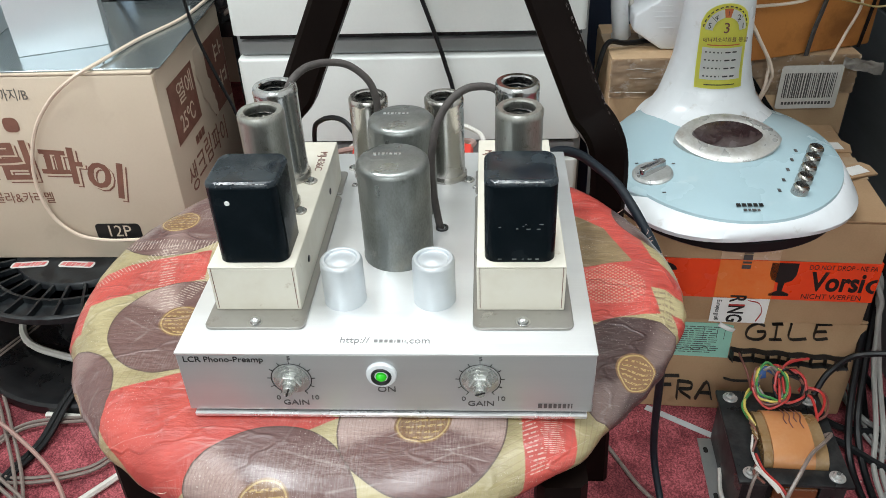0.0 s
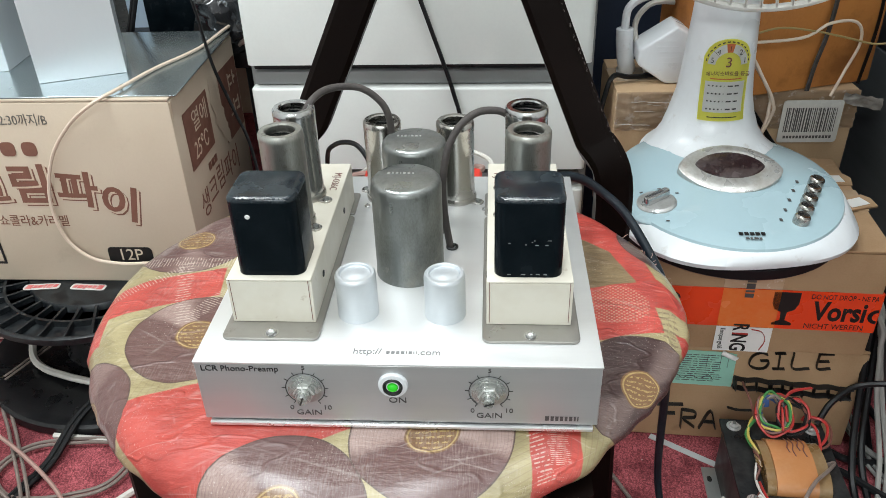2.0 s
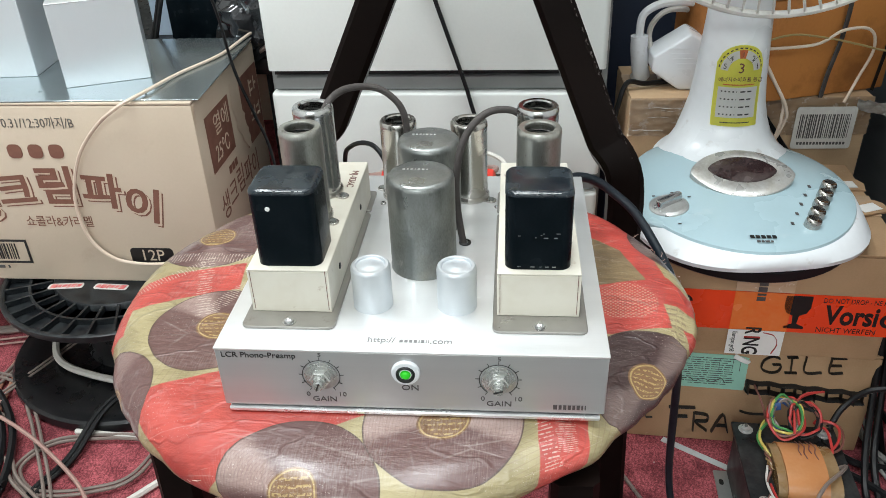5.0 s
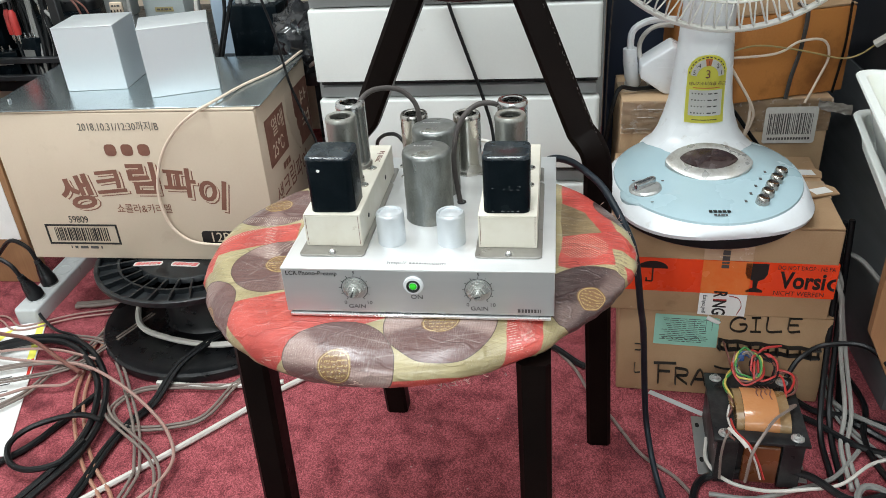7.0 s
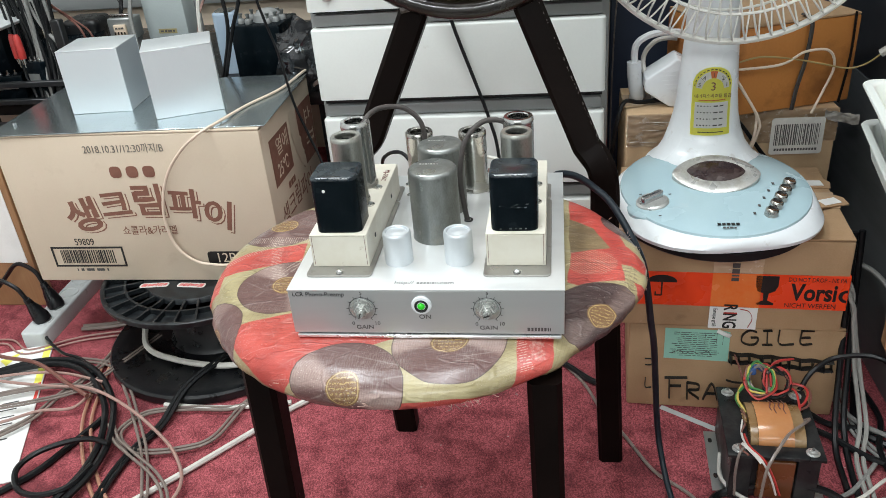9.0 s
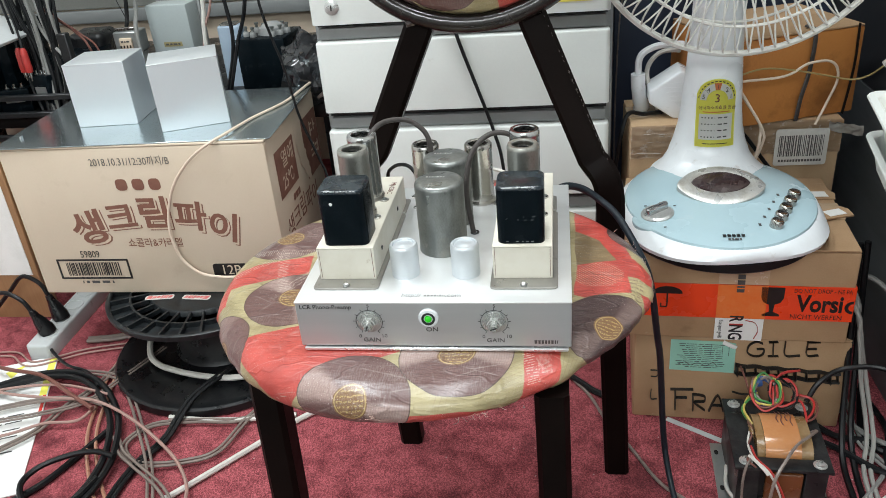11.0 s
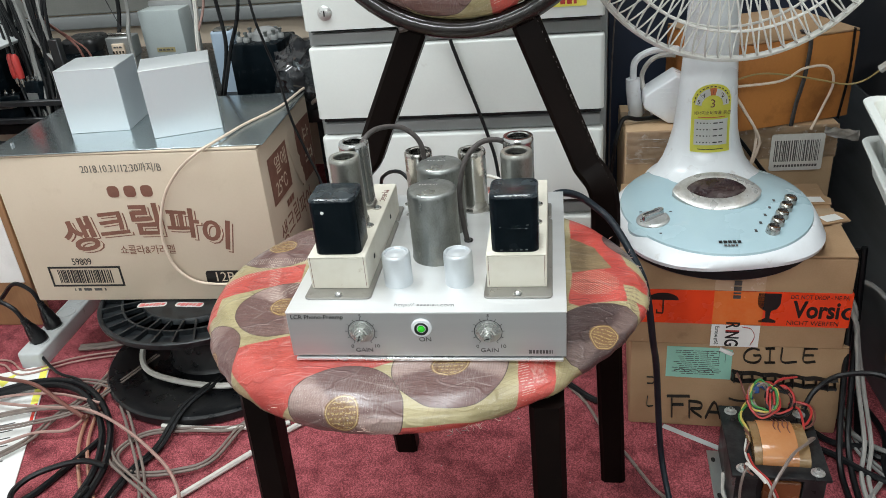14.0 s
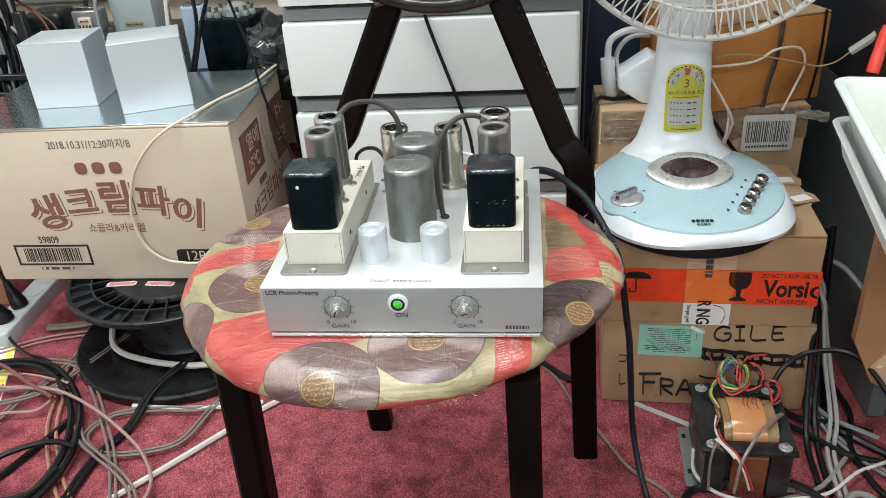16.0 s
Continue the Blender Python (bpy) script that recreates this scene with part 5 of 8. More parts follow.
for sx, turn, flip in ((-0.075, 6, 1), (0.0025, -3, -1)):
    lab = part("sticker", prism(rounded(-0.029, 0.029, -0.008, 0.008, 0.005), 0, 0.0005), STICKER, upper, "worn white sticker with red print", place(sx, -0.064, H + 0.0002, 0, 0, turn))
    at = -0.026
    for w, h in ((0.010, 0.011), (0.0065, 0.008), (0.007, 0.0075), (0.004, 0.011), (0.0085, 0.010), (0.0065, 0.008))[::flip]:
        part("sticker_mark", prism([(at, -h / 2), (at + w, -h / 2), (at + w + 0.002, h / 2), (at + 0.002, h / 2)], 0.0006, 0.001), STICKER_RED, lab)
        at += w + 0.0016

# ---- drawer cabinet ----
cab = thing("drawer_cabinet", place(-0.312, 0.78, FLOOR), "light grey steel drawer cabinet with recessed grips", "cabinet")


def cz(z):
    return z - FLOOR


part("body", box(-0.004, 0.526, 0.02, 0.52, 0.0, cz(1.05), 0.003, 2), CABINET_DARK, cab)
for z0, z1 in ((0.095, 0.236), (0.272, 0.409), (0.446, 0.576), (0.607, 0.78), (0.815, 1.0)):
    dr = part("drawer", prism(rounded(0.0, 0.520, -0.012, 0.018, 0.009, 5), cz(z0), cz(z1), 0.004, 3), CABINET, cab, "light grey drawer front")
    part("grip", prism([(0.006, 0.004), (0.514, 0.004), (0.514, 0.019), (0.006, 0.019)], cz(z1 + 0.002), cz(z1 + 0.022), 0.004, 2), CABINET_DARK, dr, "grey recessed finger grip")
    # black strip stands in for the shadow in the gap under the next drawer
    part("painted_grip_shadow", box(0.004, 0.516, 0.012, 0.0195, cz(z1 + 0.0235), cz(z1 + 0.0315)), BLACK_PLASTIC, dr)
lock = part("lock", lathe([(0, 0.004), (0.0095, 0.004), (0.0115, 0.003), (0.013, 0.0008), (0.013, 0)], 28), WORN_CHROME, cab, "round chrome lock", place(0.041, -0.0122, cz(0.637), 90, 0, 0))
part("keyhole", box(-0.0012, 0.0012, -0.005, 0.005, 0.0041, 0.0046), INK, lock)
tag = part("label_plate", box(-0.028, 0.028, -0.008, 0.012, 0, 0.0008), YELLOW, cab, "small yellow label", on_front(0.461, cz(0.633), 0.0124))
bars("label_mark", [0.008, 0.008, 0.005], 0.003, 0.008, WIRE_RED, tag, place(-0.002, 0, 0.0009))

# ---- stacked cartons ----
TURN = -3.6
low_box = card_box("cardboard_box", place(0.240, 0.495, FLOOR, 0, 0, TURN), 0.331, 0.5, 0.1735, KRAFT, "brown cardboard box with black handwriting, on the carpet")
part("batten", box(-0.02, 0.12, -0.016, -0.006, 0, 0.0018, 0.0004, 1), STRIP, tagged(thing("plastic_batten", place(0.32, 0.485, FLOOR, 0, 0, -33), "white plastic strip lying on the carpet", "strip")))


def stroke(parent, pts, r=0.0022, mat=None, lift=0.0008, n=5):
    """A felt-pen stroke on a box front."""
    return part("pen_stroke", tube(glide([(x, -lift * 0.2, z) for x, z in pts], n), r, 5, flat=0.25), mat or INK, parent)


def fz(z):
    return z - FLOOR


LX = 0.240
G = [[(0.438, 0.129), (0.428, 0.132), (0.418, 0.124), (0.417, 0.110), (0.428, 0.104), (0.439, 0.107), (0.441, 0.118), (0.430, 0.118)], [(0.454, 0.132), (0.456, 0.106)],
     [(0.447, 0.132), (0.461, 0.133)], [(0.448, 0.105), (0.464, 0.106)], [(0.472, 0.134), (0.474, 0.108), (0.496, 0.109)], [(0.505, 0.135), (0.506, 0.110), (0.523, 0.111)], [(0.505, 0.135), (0.523, 0.136)], [(0.505, 0.122), (0.519, 0.123)],
     [(0.309, 0.030), (0.311, -0.014)], [(0.301, 0.029), (0.338, 0.031)], [(0.310, 0.012), (0.329, 0.013)], [(0.338, 0.021), (0.340, -0.014)], [(0.338, 0.021), (0.356, 0.018), (0.357, 0.007), (0.341, 0.004), (0.359, -0.012)],
     [(0.366, -0.013), (0.378, 0.021), (0.389, -0.012)], [(0.370, 0.0), (0.386, 0.0)], [(0.267, 0.066), (0.279, 0.065), (0.278, 0.054), (0.268, 0.053)], [(0.270, 0.026), (0.270, 0.006), (0.280, 0.006)], [(0.282, 0.071), (0.283, 0.052)]]
for k, pts in enumerate(G):
    stroke(low_box, [(x - LX, fz(z) + 0.004) for x, z in pts], 0.0062 if 7 < k < 15 else 0.005 if k < 8 else 0.003, n=4)
for dz, rr in ((0.0, 0.0088), (-0.0155, 0.0094)):
    stroke(low_box, [(0.400 - LX + 0.016 * i, fz(0.0895 + dz) - 0.0009 * i + 0.0012 * (-1) ** i) for i in range(11)], rr)
for i in range(11):
    xx = 0.402 - LX + 0.0155 * i + 0.003 * math.sin(5 * i)
    stroke(low_box, [(xx, fz(0.0905) - 0.0009 * i), (xx + 0.002, fz(0.072) - 0.0009 * i)], 0.0084 + 0.0034 * (i % 3 == 0), n=3)
stroke(low_box, [(0.400 - LX, fz(0.034)), (0.415 - LX, fz(0.030)), (0.437 - LX, fz(0.031))], 0.0045)
slip = part("slip", prism([(-0.051, -0.030), (0.051, -0.0315), (0.0505, 0.0265), (0.036, 0.0295), (-0.051, 0.0305)], 0, 0.0006), GREEN_PAPER, low_box, "pale green printed slip", on_front(0.348 - LX, fz(0.1035), 0.0008))
rg = random.Random(6)
for i in range(13):
    w = rg.uniform(0.05, 0.088)
    bars("slip_line", [w * 0.12, w * 0.2, w * 0.1, w * 0.25, w * 0.15], 0.002, 0.0009, INK_GREY, slip, place(-0.003 + rg.uniform(-0.004, 0.004), 0.023 - 0.0038 * i, 0.0007))
for x in (0.012, 0.030, 0.040):
    part("slip_line", box(x, x + 0.0006, 0.002, 0.024, 0.0006, 0.0009), INK_GREY, slip)
part("signature", tube(glide([(-0.038, -0.018, 0.0009), (-0.026, -0.013, 0.0009), (-0.018, -0.019, 0.0009), (-0.006, -0.014, 0.0009), (0.006, -0.019, 0.0009), (0.018, -0.012, 0.0009), (0.024, -0.020, 0.0009)], 4), 0.0006, 4, flat=0.4), INK_GREY, slip)
part("curled_corner", tube(glide([(0.030, 0.0300, 0.002), (0.042, 0.026, 0.006), (0.050, 0.020, 0.002)], 4), 0.004, 7, flat=0.5), PAPER, slip)

mid_box = card_box("cardboard_box", place(0.2215, 0.4875, 0.1440, 0, 0, TURN), 0.3355, 0.268, 0.163, KRAFT, "brown cardboard box with orange warning tape", TAPE_CLEAR)
MX, MZ = 0.2215, 0.1440
band = part("warning_tape", box(-0.001, 0.336, -0.0016, -0.0004, 0.0405, 0.1015, 0.0003, 1), ORANGE, mid_box, "bright orange warning tape")
part("tape_end", box(0.335, 0.337, -0.0012, 0.12, 0.0405, 0.1015, 0.0003, 1), ORANGE, mid_box)
part("clear_tape", box(0.139, 0.212, -0.0021, -0.0017, 0.0410, 0.1015, 0.0002, 1), ORANGE_PALE, mid_box, "clear tape overlapping the orange")
part("clear_tape", box(0.139, 0.212, -0.0012, -0.0004, 0.1020, 0.1632, 0.0002, 1), TAPE_CLEAR, mid_box, "clear tape over the brown card")
bars("tape_print", [0.007, 0.003, 0.008, 0.008, 0.003, 0.006], 0.0022, 0.011, INK_GREY, mid_box, place(0.172, -0.0026, 0.112, 90, 90, 0))
sticker = part("sticker", box(0.139, 0.211, -0.0021, -0.0017, 0.0, 0.0405), PAPER, mid_box, "white sticker with black and red marks")
lettering("sticker_print", "R NG", 0.0285, INK, mid_box, place(0.1695, -0.0026, 0.0235, 90, 90, 0), wide=0.68, bold=0.02)
lettering("sticker_print", "I", 0.0285, WIRE_RED, mid_box, place(0.1695, -0.0026, 0.0297, 90, 90, 0), wide=0.68, bold=0.02)
lettering("sticker_print", "Europas größ", 0.0088, INK, mid_box, place(0.1475, -0.0026, 0.0205, 90, 90, 0), wide=0.72)
part("sticker_arc", tube(glide([(0.184, -0.0024, 0.038), (0.198, -0.0024, 0.034), (0.204, -0.0024, 0.02), (0.199, -0.0024, 0.004)], 6), 0.0018, 5, flat=0.3), WIRE_RED, mid_box)
glass = part("glass_sign", join(prism([(-0.0165, 0.026), (0.0165, 0.026), (0.0165, 0.008), (0.0125, -0.001), (0.004, -0.005), (0.003, -0.018), (0.0125, -0.0225), (0.0125, -0.026), (-0.0125, -0.026), (-0.0125, -0.0225), (-0.003, -0.018), (-0.004, -0.005), (-0.0125, -0.001), (-0.0165, 0.008)], 0, 0.0004)), INK, band, "black wine-glass warning sign", place(0.2195, -0.0017, 0.073, 90, 0, 0))
part("umbrella_sign", join(prism([(0.023 * math.cos(math.pi * i / 14), 0.013 * math.sin(math.pi * i / 14)) for i in range(15)], 0, 0.0004), box(-0.0012, 0.0012, -0.024, 0, 0, 0.0004), box(-0.009, 0.0, -0.0255, -0.0232, 0, 0.0004), box(-0.0105, -0.0082, -0.0255, -0.018, 0, 0.0004)), INK, band, "black umbrella warning sign", place(0.064, -0.0017, 0.083, 90, 0, 0))
lettering("warning_print", "Vorsi", 0.041, INK, band, place(0.2555, -0.0017, 0.070, *FRONT), wide=0.745, align="LEFT", bold=0.03)
part("warning_print", moved(prism([(-0.0120 * math.sin(math.pi * i / 12), 0.0112 * math.cos(math.pi * i / 12)) for i in range(13)] + [(-0.0064 * math.sin(math.pi * i / 12), -0.0068 * math.cos(math.pi * i / 12)) for i in range(13)], 0, 0.0004), Matrix.Identity(4)), INK, band, m=place(0.3352, -0.0017, 0.0665, 90, 0, 0))
lettering("warning_print", "DO NOT DROP - NE PA", 0.0105, INK, band, place(0.249, -0.0017, 0.0935, *FRONT), align="LEFT", wide=0.74)
lettering("warning_print", "NICHT WERFEN", 0.0115, INK, band, place(0.2475, -0.0017, 0.0472, *FRONT), align="LEFT", wide=0.9)
for k, (x, y, z) in enumerate(((0.300, 0.19, 0.1645), (0.312, 0.12, 0.165))):
    fl = part("torn_flap", prism([(-0.03, -0.012), (0.022, -0.016), (0.03, 0.004), (0.024, 0.016), (-0.028, 0.014)], 0, 0.003, 0.0008, 1), KRAFT, mid_box, "torn cardboard flap", place(x + 0.012, y, z, 4, 5, 12 + 20 * k))
    part("address_sticker", box(-0.02, 0.014, -0.009, 0.009, 0.0031, 0.0036), PAPER, fl)

back_box = card_box("cardboard_box", place(0.247, 0.768, 0.1440, 0, 0, 1), 0.36, 0.155, 0.2565, KRAFT_LIT, "taped brown box with a barcode sticker", TAPE_CLEAR)


def crinkled(w, z0, z1, nx=110, nz=18, deep=0.006):
    """Tape drawn round a box front, thrown into ridges."""
    bm = bmesh.new()
    grid = [[bm.verts.new((w * i / nx, -0.0012 - deep * abs(noise.noise((i * 0.11, j * 0.55, 4.0))) - deep * 0.5 * abs(noise.noise((i * 0.3, j * 0.9, 9.0))), z0 + (z1 - z0) * j / nz)) for i in range(nx + 1)] for j in range(nz + 1)]
    for j in range(nz):
        for i in range(nx):
            bm.faces.new((grid[j][i], grid[j][i + 1], grid[j + 1][i + 1], grid[j + 1][i]))
    bmesh.ops.solidify(bm, geom=bm.faces[:], thickness=-0.0004)
    bmesh.ops.recalc_face_normals(bm, faces=bm.faces)
    return bm


part("tape_wrap", crinkled(0.36, 0.196, 0.257), TAPE_CLEAR, back_box, "crinkled clear tape", angle=180)
flap = bmesh.new()
rows = [[flap.verts.new((0.335 + 0.055 * i / 14, -0.006 - 0.010 * i / 14 + 0.007 * noise.noise((i * 0.4, j * 0.5, 3.0)), 0.238 + 0.0026 * j - 0.0007 * i + 0.003 * noise.noise((i * 0.35, j * 0.4, 8.0)))) for i in range(15)] for j in range(8)]
for j in range(7):
    for i in range(14):
        flap.faces.new((rows[j][i], rows[j][i + 1], rows[j + 1][i + 1], rows[j + 1][i]))
bmesh.ops.solidify(flap, geom=flap.faces[:], thickness=0.0004)
bmesh.ops.recalc_face_normals(flap, faces=flap.faces)
part("tape_end", flap, FILM, back_box, "crumpled clear tape end", angle=80)
# thin pale tubes added in place of glossy highlight streaks on the film
rg_f = random.Random(77)
for k in range(8):
    fx, fz, run = rg_f.uniform(0.005, 0.10), rg_f.uniform(0.203, 0.254), rg_f.uniform(0.02, 0.05)
    line = [(fx + run * q / 4, -0.0085 + rg_f.uniform(-0.0008, 0.0008), min(fz + rg_f.uniform(-0.001, 0.001), 0.256)) for q in range(5)]
    part("film_glint", tube(glide(line, 3), rg_f.uniform(0.0004, 0.0009), 5, flat=0.6), FILM, back_box)
lab = part("barcode_sticker", prism(rounded(-0.0445, 0.0445, -0.034, 0.034, 0.005), 0, 0.0005), STICKER, back_box, "white barcode sticker under clear film", place(0.293, -0.0075, 0.2095, 90, 0, 0))
x = -0.038
while x < 0.036:
    w = rg.choice((0.0009, 0.0014, 0.0022))
    part("bar", box(x, x + w, -0.017, 0.022, 0.0005, 0.0008), INK_GREY, lab)
    x += w + rg.choice((0.0009, 0.0014, 0.002))
for k in range(15):
    part("number_mark", box(-0.0017, 0.0017, -0.0022, 0.0022, 0, 0.0004), INK_GREY, lab, m=place(-0.0343 + 0.0049 * k, -0.025, 0.0006))
top_box = card_box("cardboard_box", place(0.392, 0.727, 0.4025, 0, 0, 18.5), 0.25, 0.2, 0.152, KRAFT_DARK, "dark brown cardboard box tied with straps", lid=KRAFT)
part("strap", tube(glide([(0.236, -0.003, 0.155), (0.236, -0.005, 0.08), (0.228, -0.004, 0.0)], 5), 0.0035, 6, flat=0.4), RUBBER, top_box, "black strap")
part("strap", tube(glide([(0.153, 0.02, 0.156), (0.154, -0.006, 0.15), (0.151, -0.008, 0.09), (0.141, -0.008, 0.04), (0.138, -0.006, 0.0)], 6), 0.0042, 6, flat=0.5), SLEEVE, top_box, "grey-brown strap")


def cord(name, pts, r, mat, label, category="cable", n=7, group="", twin=0.0, seg=7):
    line = glide(pts, n)
    if twin:
        bms = []
        for s in (-1, 1):
            off = []
            for i, p in enumerate(line):
                d = (line[min(i + 1, len(line) - 1)] - line[max(i - 1, 0)]).normalized()
                side = d.cross(Vector((0, 0, 1)))
                side = side.normalized() if side.length > 0.1 else Vector((1, 0, 0))
                off.append(p + side * s * twin)
            bms.append(tube(off, r, seg))
        bm = join(*bms)
    else:
        bm = tube(line, r, seg)
    return tagged(part(name, bm, mat), label, category, group)


cord("cord", [(0.40, 0.70, 0.495), (0.485, 0.722, 0.495), (0.525, 0.735, 0.511), (0.566, 0.748, 0.508), (0.580, 0.755, 0.478), (0.568, 0.755, 0.436), (0.55, 0.74, 0.4035)], 0.0022, WIRE_CREAM, "thin cream cord hanging over the brown box")
cord("cord", [(0.40, 0.70, 0.503), (0.45, 0.715, 0.511), (0.505, 0.728, 0.502), (0.556, 0.742, 0.488), (0.600, 0.752, 0.476), (0.625, 0.745, 0.484), (0.645, 0.735, 0.505)], 0.0015, WIRE_TAN, "thin dull tan cord with a white connector")
cord("connector", [(0.643, 0.737, 0.503), (0.66, 0.728, 0.52), (0.672, 0.72, 0.535)], 0.007, WIRE_WHITE, "white plastic cable connector", "connector")
cord("cord", [(0.40, 0.70, 0.5), (0.43, 0.705, 0.455), (0.455, 0.705, 0.412), (0.456, 0.71, 0.375), (0.445, 0.72, 0.33), (0.44, 0.73, 0.312)], 0.0024, WIRE_CREAM, "pale cord hanging beside the fan column", twin=0.0035)
cord("cord", [(0.405, 0.71, 0.47), (0.418, 0.71, 0.42), (0.420, 0.72, 0.36), (0.43, 0.735, 0.312)], 0.003, WIRE_GREY, "grey cord hanging beside the fan column")
cord("cord", [(0.405, 0.735, 0.425), (0.440, 0.735, 0.385), (0.475, 0.735, 0.338), (0.498, 0.735, 0.312)], 0.0036, RUBBER, "dark cord behind the fan base")

adapter = thing("power_adapter", place(0.284, 0.80, 0.4013), "white plastic power adapter leaning on the taped box", "power adapter")
brick = prism([(0.050, 0.088), (-0.004, 0.053), (-0.004, 0.030), (0.040, 0.0), (0.100, 0.0), (0.100, 0.06)], 0, 0.062)
bmesh.ops.bevel(brick, geom=brick.edges[:], offset=0.004, segments=3, profile=0.5, affect="EDGES")
part("body", moved(brick, pose(0, 0.062, 0, 90)), FAN_WHITE, adapter)
for i in range(5):
    bars("print_line", [0.012, 0.007, 0.010], 0.002, 0.0012, FAN_WHITE, adapter, place(0.034 + 0.004 * i, -0.0005, 0.066 - 0.008 * i, 90, 0, 0))
plug = thing("plug", place(0.268, 0.842, 0.455), "white mains plug with its cord", "plug")
part("body", tube([Vector((0.002, 0.02, -0.055)), Vector((0.006, 0.012, -0.046)), Vector((0.0, 0, -0.03)), Vector((-0.004, 0, 0.0)), Vector((-0.005, 0, 0.02))], 0.0135, 10), FAN_WHITE, plug)
part("sleeve", tube(glide([(-0.005, 0, 0.018), (-0.002, 0.002, 0.05), (0.02, 0.01, 0.064), (0.05, 0.02, 0.066), (0.085, 0.03, 0.062)], 6), 0.0062, 8), FAN_WHITE, plug)
cord("cable", [(0.30, 0.83, 0.41), (0.28, 0.855, 0.47), (0.30, 0.875, 0.50), (0.335, 0.88, 0.505), (0.37, 0.88, 0.49), (0.40, 0.86, 0.42)], 0.0045, WIRE_WHITE, "white mains cable looped behind the fan")
cord("cable", [(0.222, 0.80, 0.30), (0.232, 0.79, 0.38), (0.245, 0.80, 0.414), (0.275, 0.81, 0.409), (0.33, 0.83, 0.408)], 0.004, RUBBER, "black cable over the taped box", group="")

# ---- table fan ----
FX, FY, FZ = 0.365, 0.560, 0.308
fan = thing("table_fan", place(FX, FY, FZ), "white and pale blue table fan on stacked boxes", "fan")


def loft(rings, seg=72, close=True):
    """Rings of (rx, ry, cx, cy, z, wave, tilt)."""
    bm = bmesh.new()
    made = []
    for rx, ry, cx, cy, z, wave, tilt in rings:
        ring = []
        for i in range(seg):
            a = 2 * math.pi * i / seg
            k = 1 + wave * math.cos(4 * a + 2.6)
            y = cy + ry * k * math.sin(a)
            ring.append(bm.verts.new((cx + rx * k * math.cos(a), y, z + tilt * (y - cy))))
        made.append(ring)
    for a, b in zip(made, made[1:]):
        for i in range(seg):
            bm.faces.new((a[i], a[(i + 1) % seg], b[(i + 1) % seg], b[i]))
    if close:
        bm.faces.new(list(reversed(made[0])))
        bm.faces.new(made[-1])
    bmesh.ops.recalc_face_normals(bm, faces=bm.faces)
    return bm


part("foot_ring", loft([(0.146, 0.158, 0, 0, 0, 0, 0), (0.148, 0.160, 0, 0, 0.002, 0.0, 0), (0.148, 0.160, 0, 0, 0.014, 0.0, 0), (0.142, 0.154, 0, 0, 0.016, 0, 0)]), RUBBER, fan, "black foot ring")
part("base", loft([(0.144, 0.156, 0, 0, 0.0142, 0.0, 0), (0.157, 0.166, 0, 0, 0.016, 0.045, 0), (0.158, 0.168, 0, 0, 0.022, 0.045, 0), (0.153, 0.164, 0, 0, 0.032, 0.022, 0.02), (0.147, 0.157, 0, 0, 0.040, 0.004, 0.04), (0.141, 0.151, 0, 0, 0.0435, 0, 0.05), (0.10, 0.10, 0, 0.02, 0.05, 0, 0.06)]), FAN_WHITE, fan, "white base with a wavy skirt")
part("control_panel", loft([(0.1425, 0.1525, 0, 0, 0.043, 0, 0.05), (0.1415, 0.1515, 0, 0, 0.0462, 0, 0.05), (0.134, 0.143, 0, 0.0, 0.0495, 0, 0.055), (0.115, 0.120, 0, 0.006, 0.0535, 0, 0.07), (0.095, 0.098, 0, 0.016, 0.058, 0, 0.09), (0.07, 0.07, 0, 0.03, 0.063, 0, 0.1)]), FAN_BLUE, fan, "pale blue glossy control panel")
COLX, COLY = 0.001, 0.122
COLUMN = [(0.102, 0.046), (0.092, 0.056), (0.080, 0.068), (0.067, 0.083), (0.0575, 0.102), (0.0513, 0.126), (0.0478, 0.155), (0.0455, 0.19), (0.0425, 0.235), (0.0405, 0.28), (0.038, 0.35), (0.037, 0.45)]


def column_radius(h):
    for (r0, h0), (r1, h1) in zip(COLUMN, COLUMN[1:]):
        if h <= h1:
            return r0 + (r1 - r0) * (h - h0) / (h1 - h0)
    return COLUMN[-1][0]


PANEL = [(0.1425, 0.1525, 0.0, 0.043, 0.05), (0.1415, 0.1515, 0.0, 0.0462, 0.05), (0.134, 0.143, 0.0, 0.0495, 0.055), (0.115, 0.120, 0.006, 0.0535, 0.07), (0.095, 0.098, 0.016, 0.058, 0.09), (0.07, 0.07, 0.03, 0.063, 0.1)]


def panel_height(x, y):
    last = None
    for rx, ry, cy, z, tilt in PANEL:
        e = math.hypot(x / rx, (y - cy) / ry)
        h = z + tilt * (y - cy)
        if e >= 1:
            if last is None:
                return h
            f = (1 - last[0]) / (e - last[0])
            return last[1] + (h - last[1]) * f
        last = (e, h)
    return last[1]


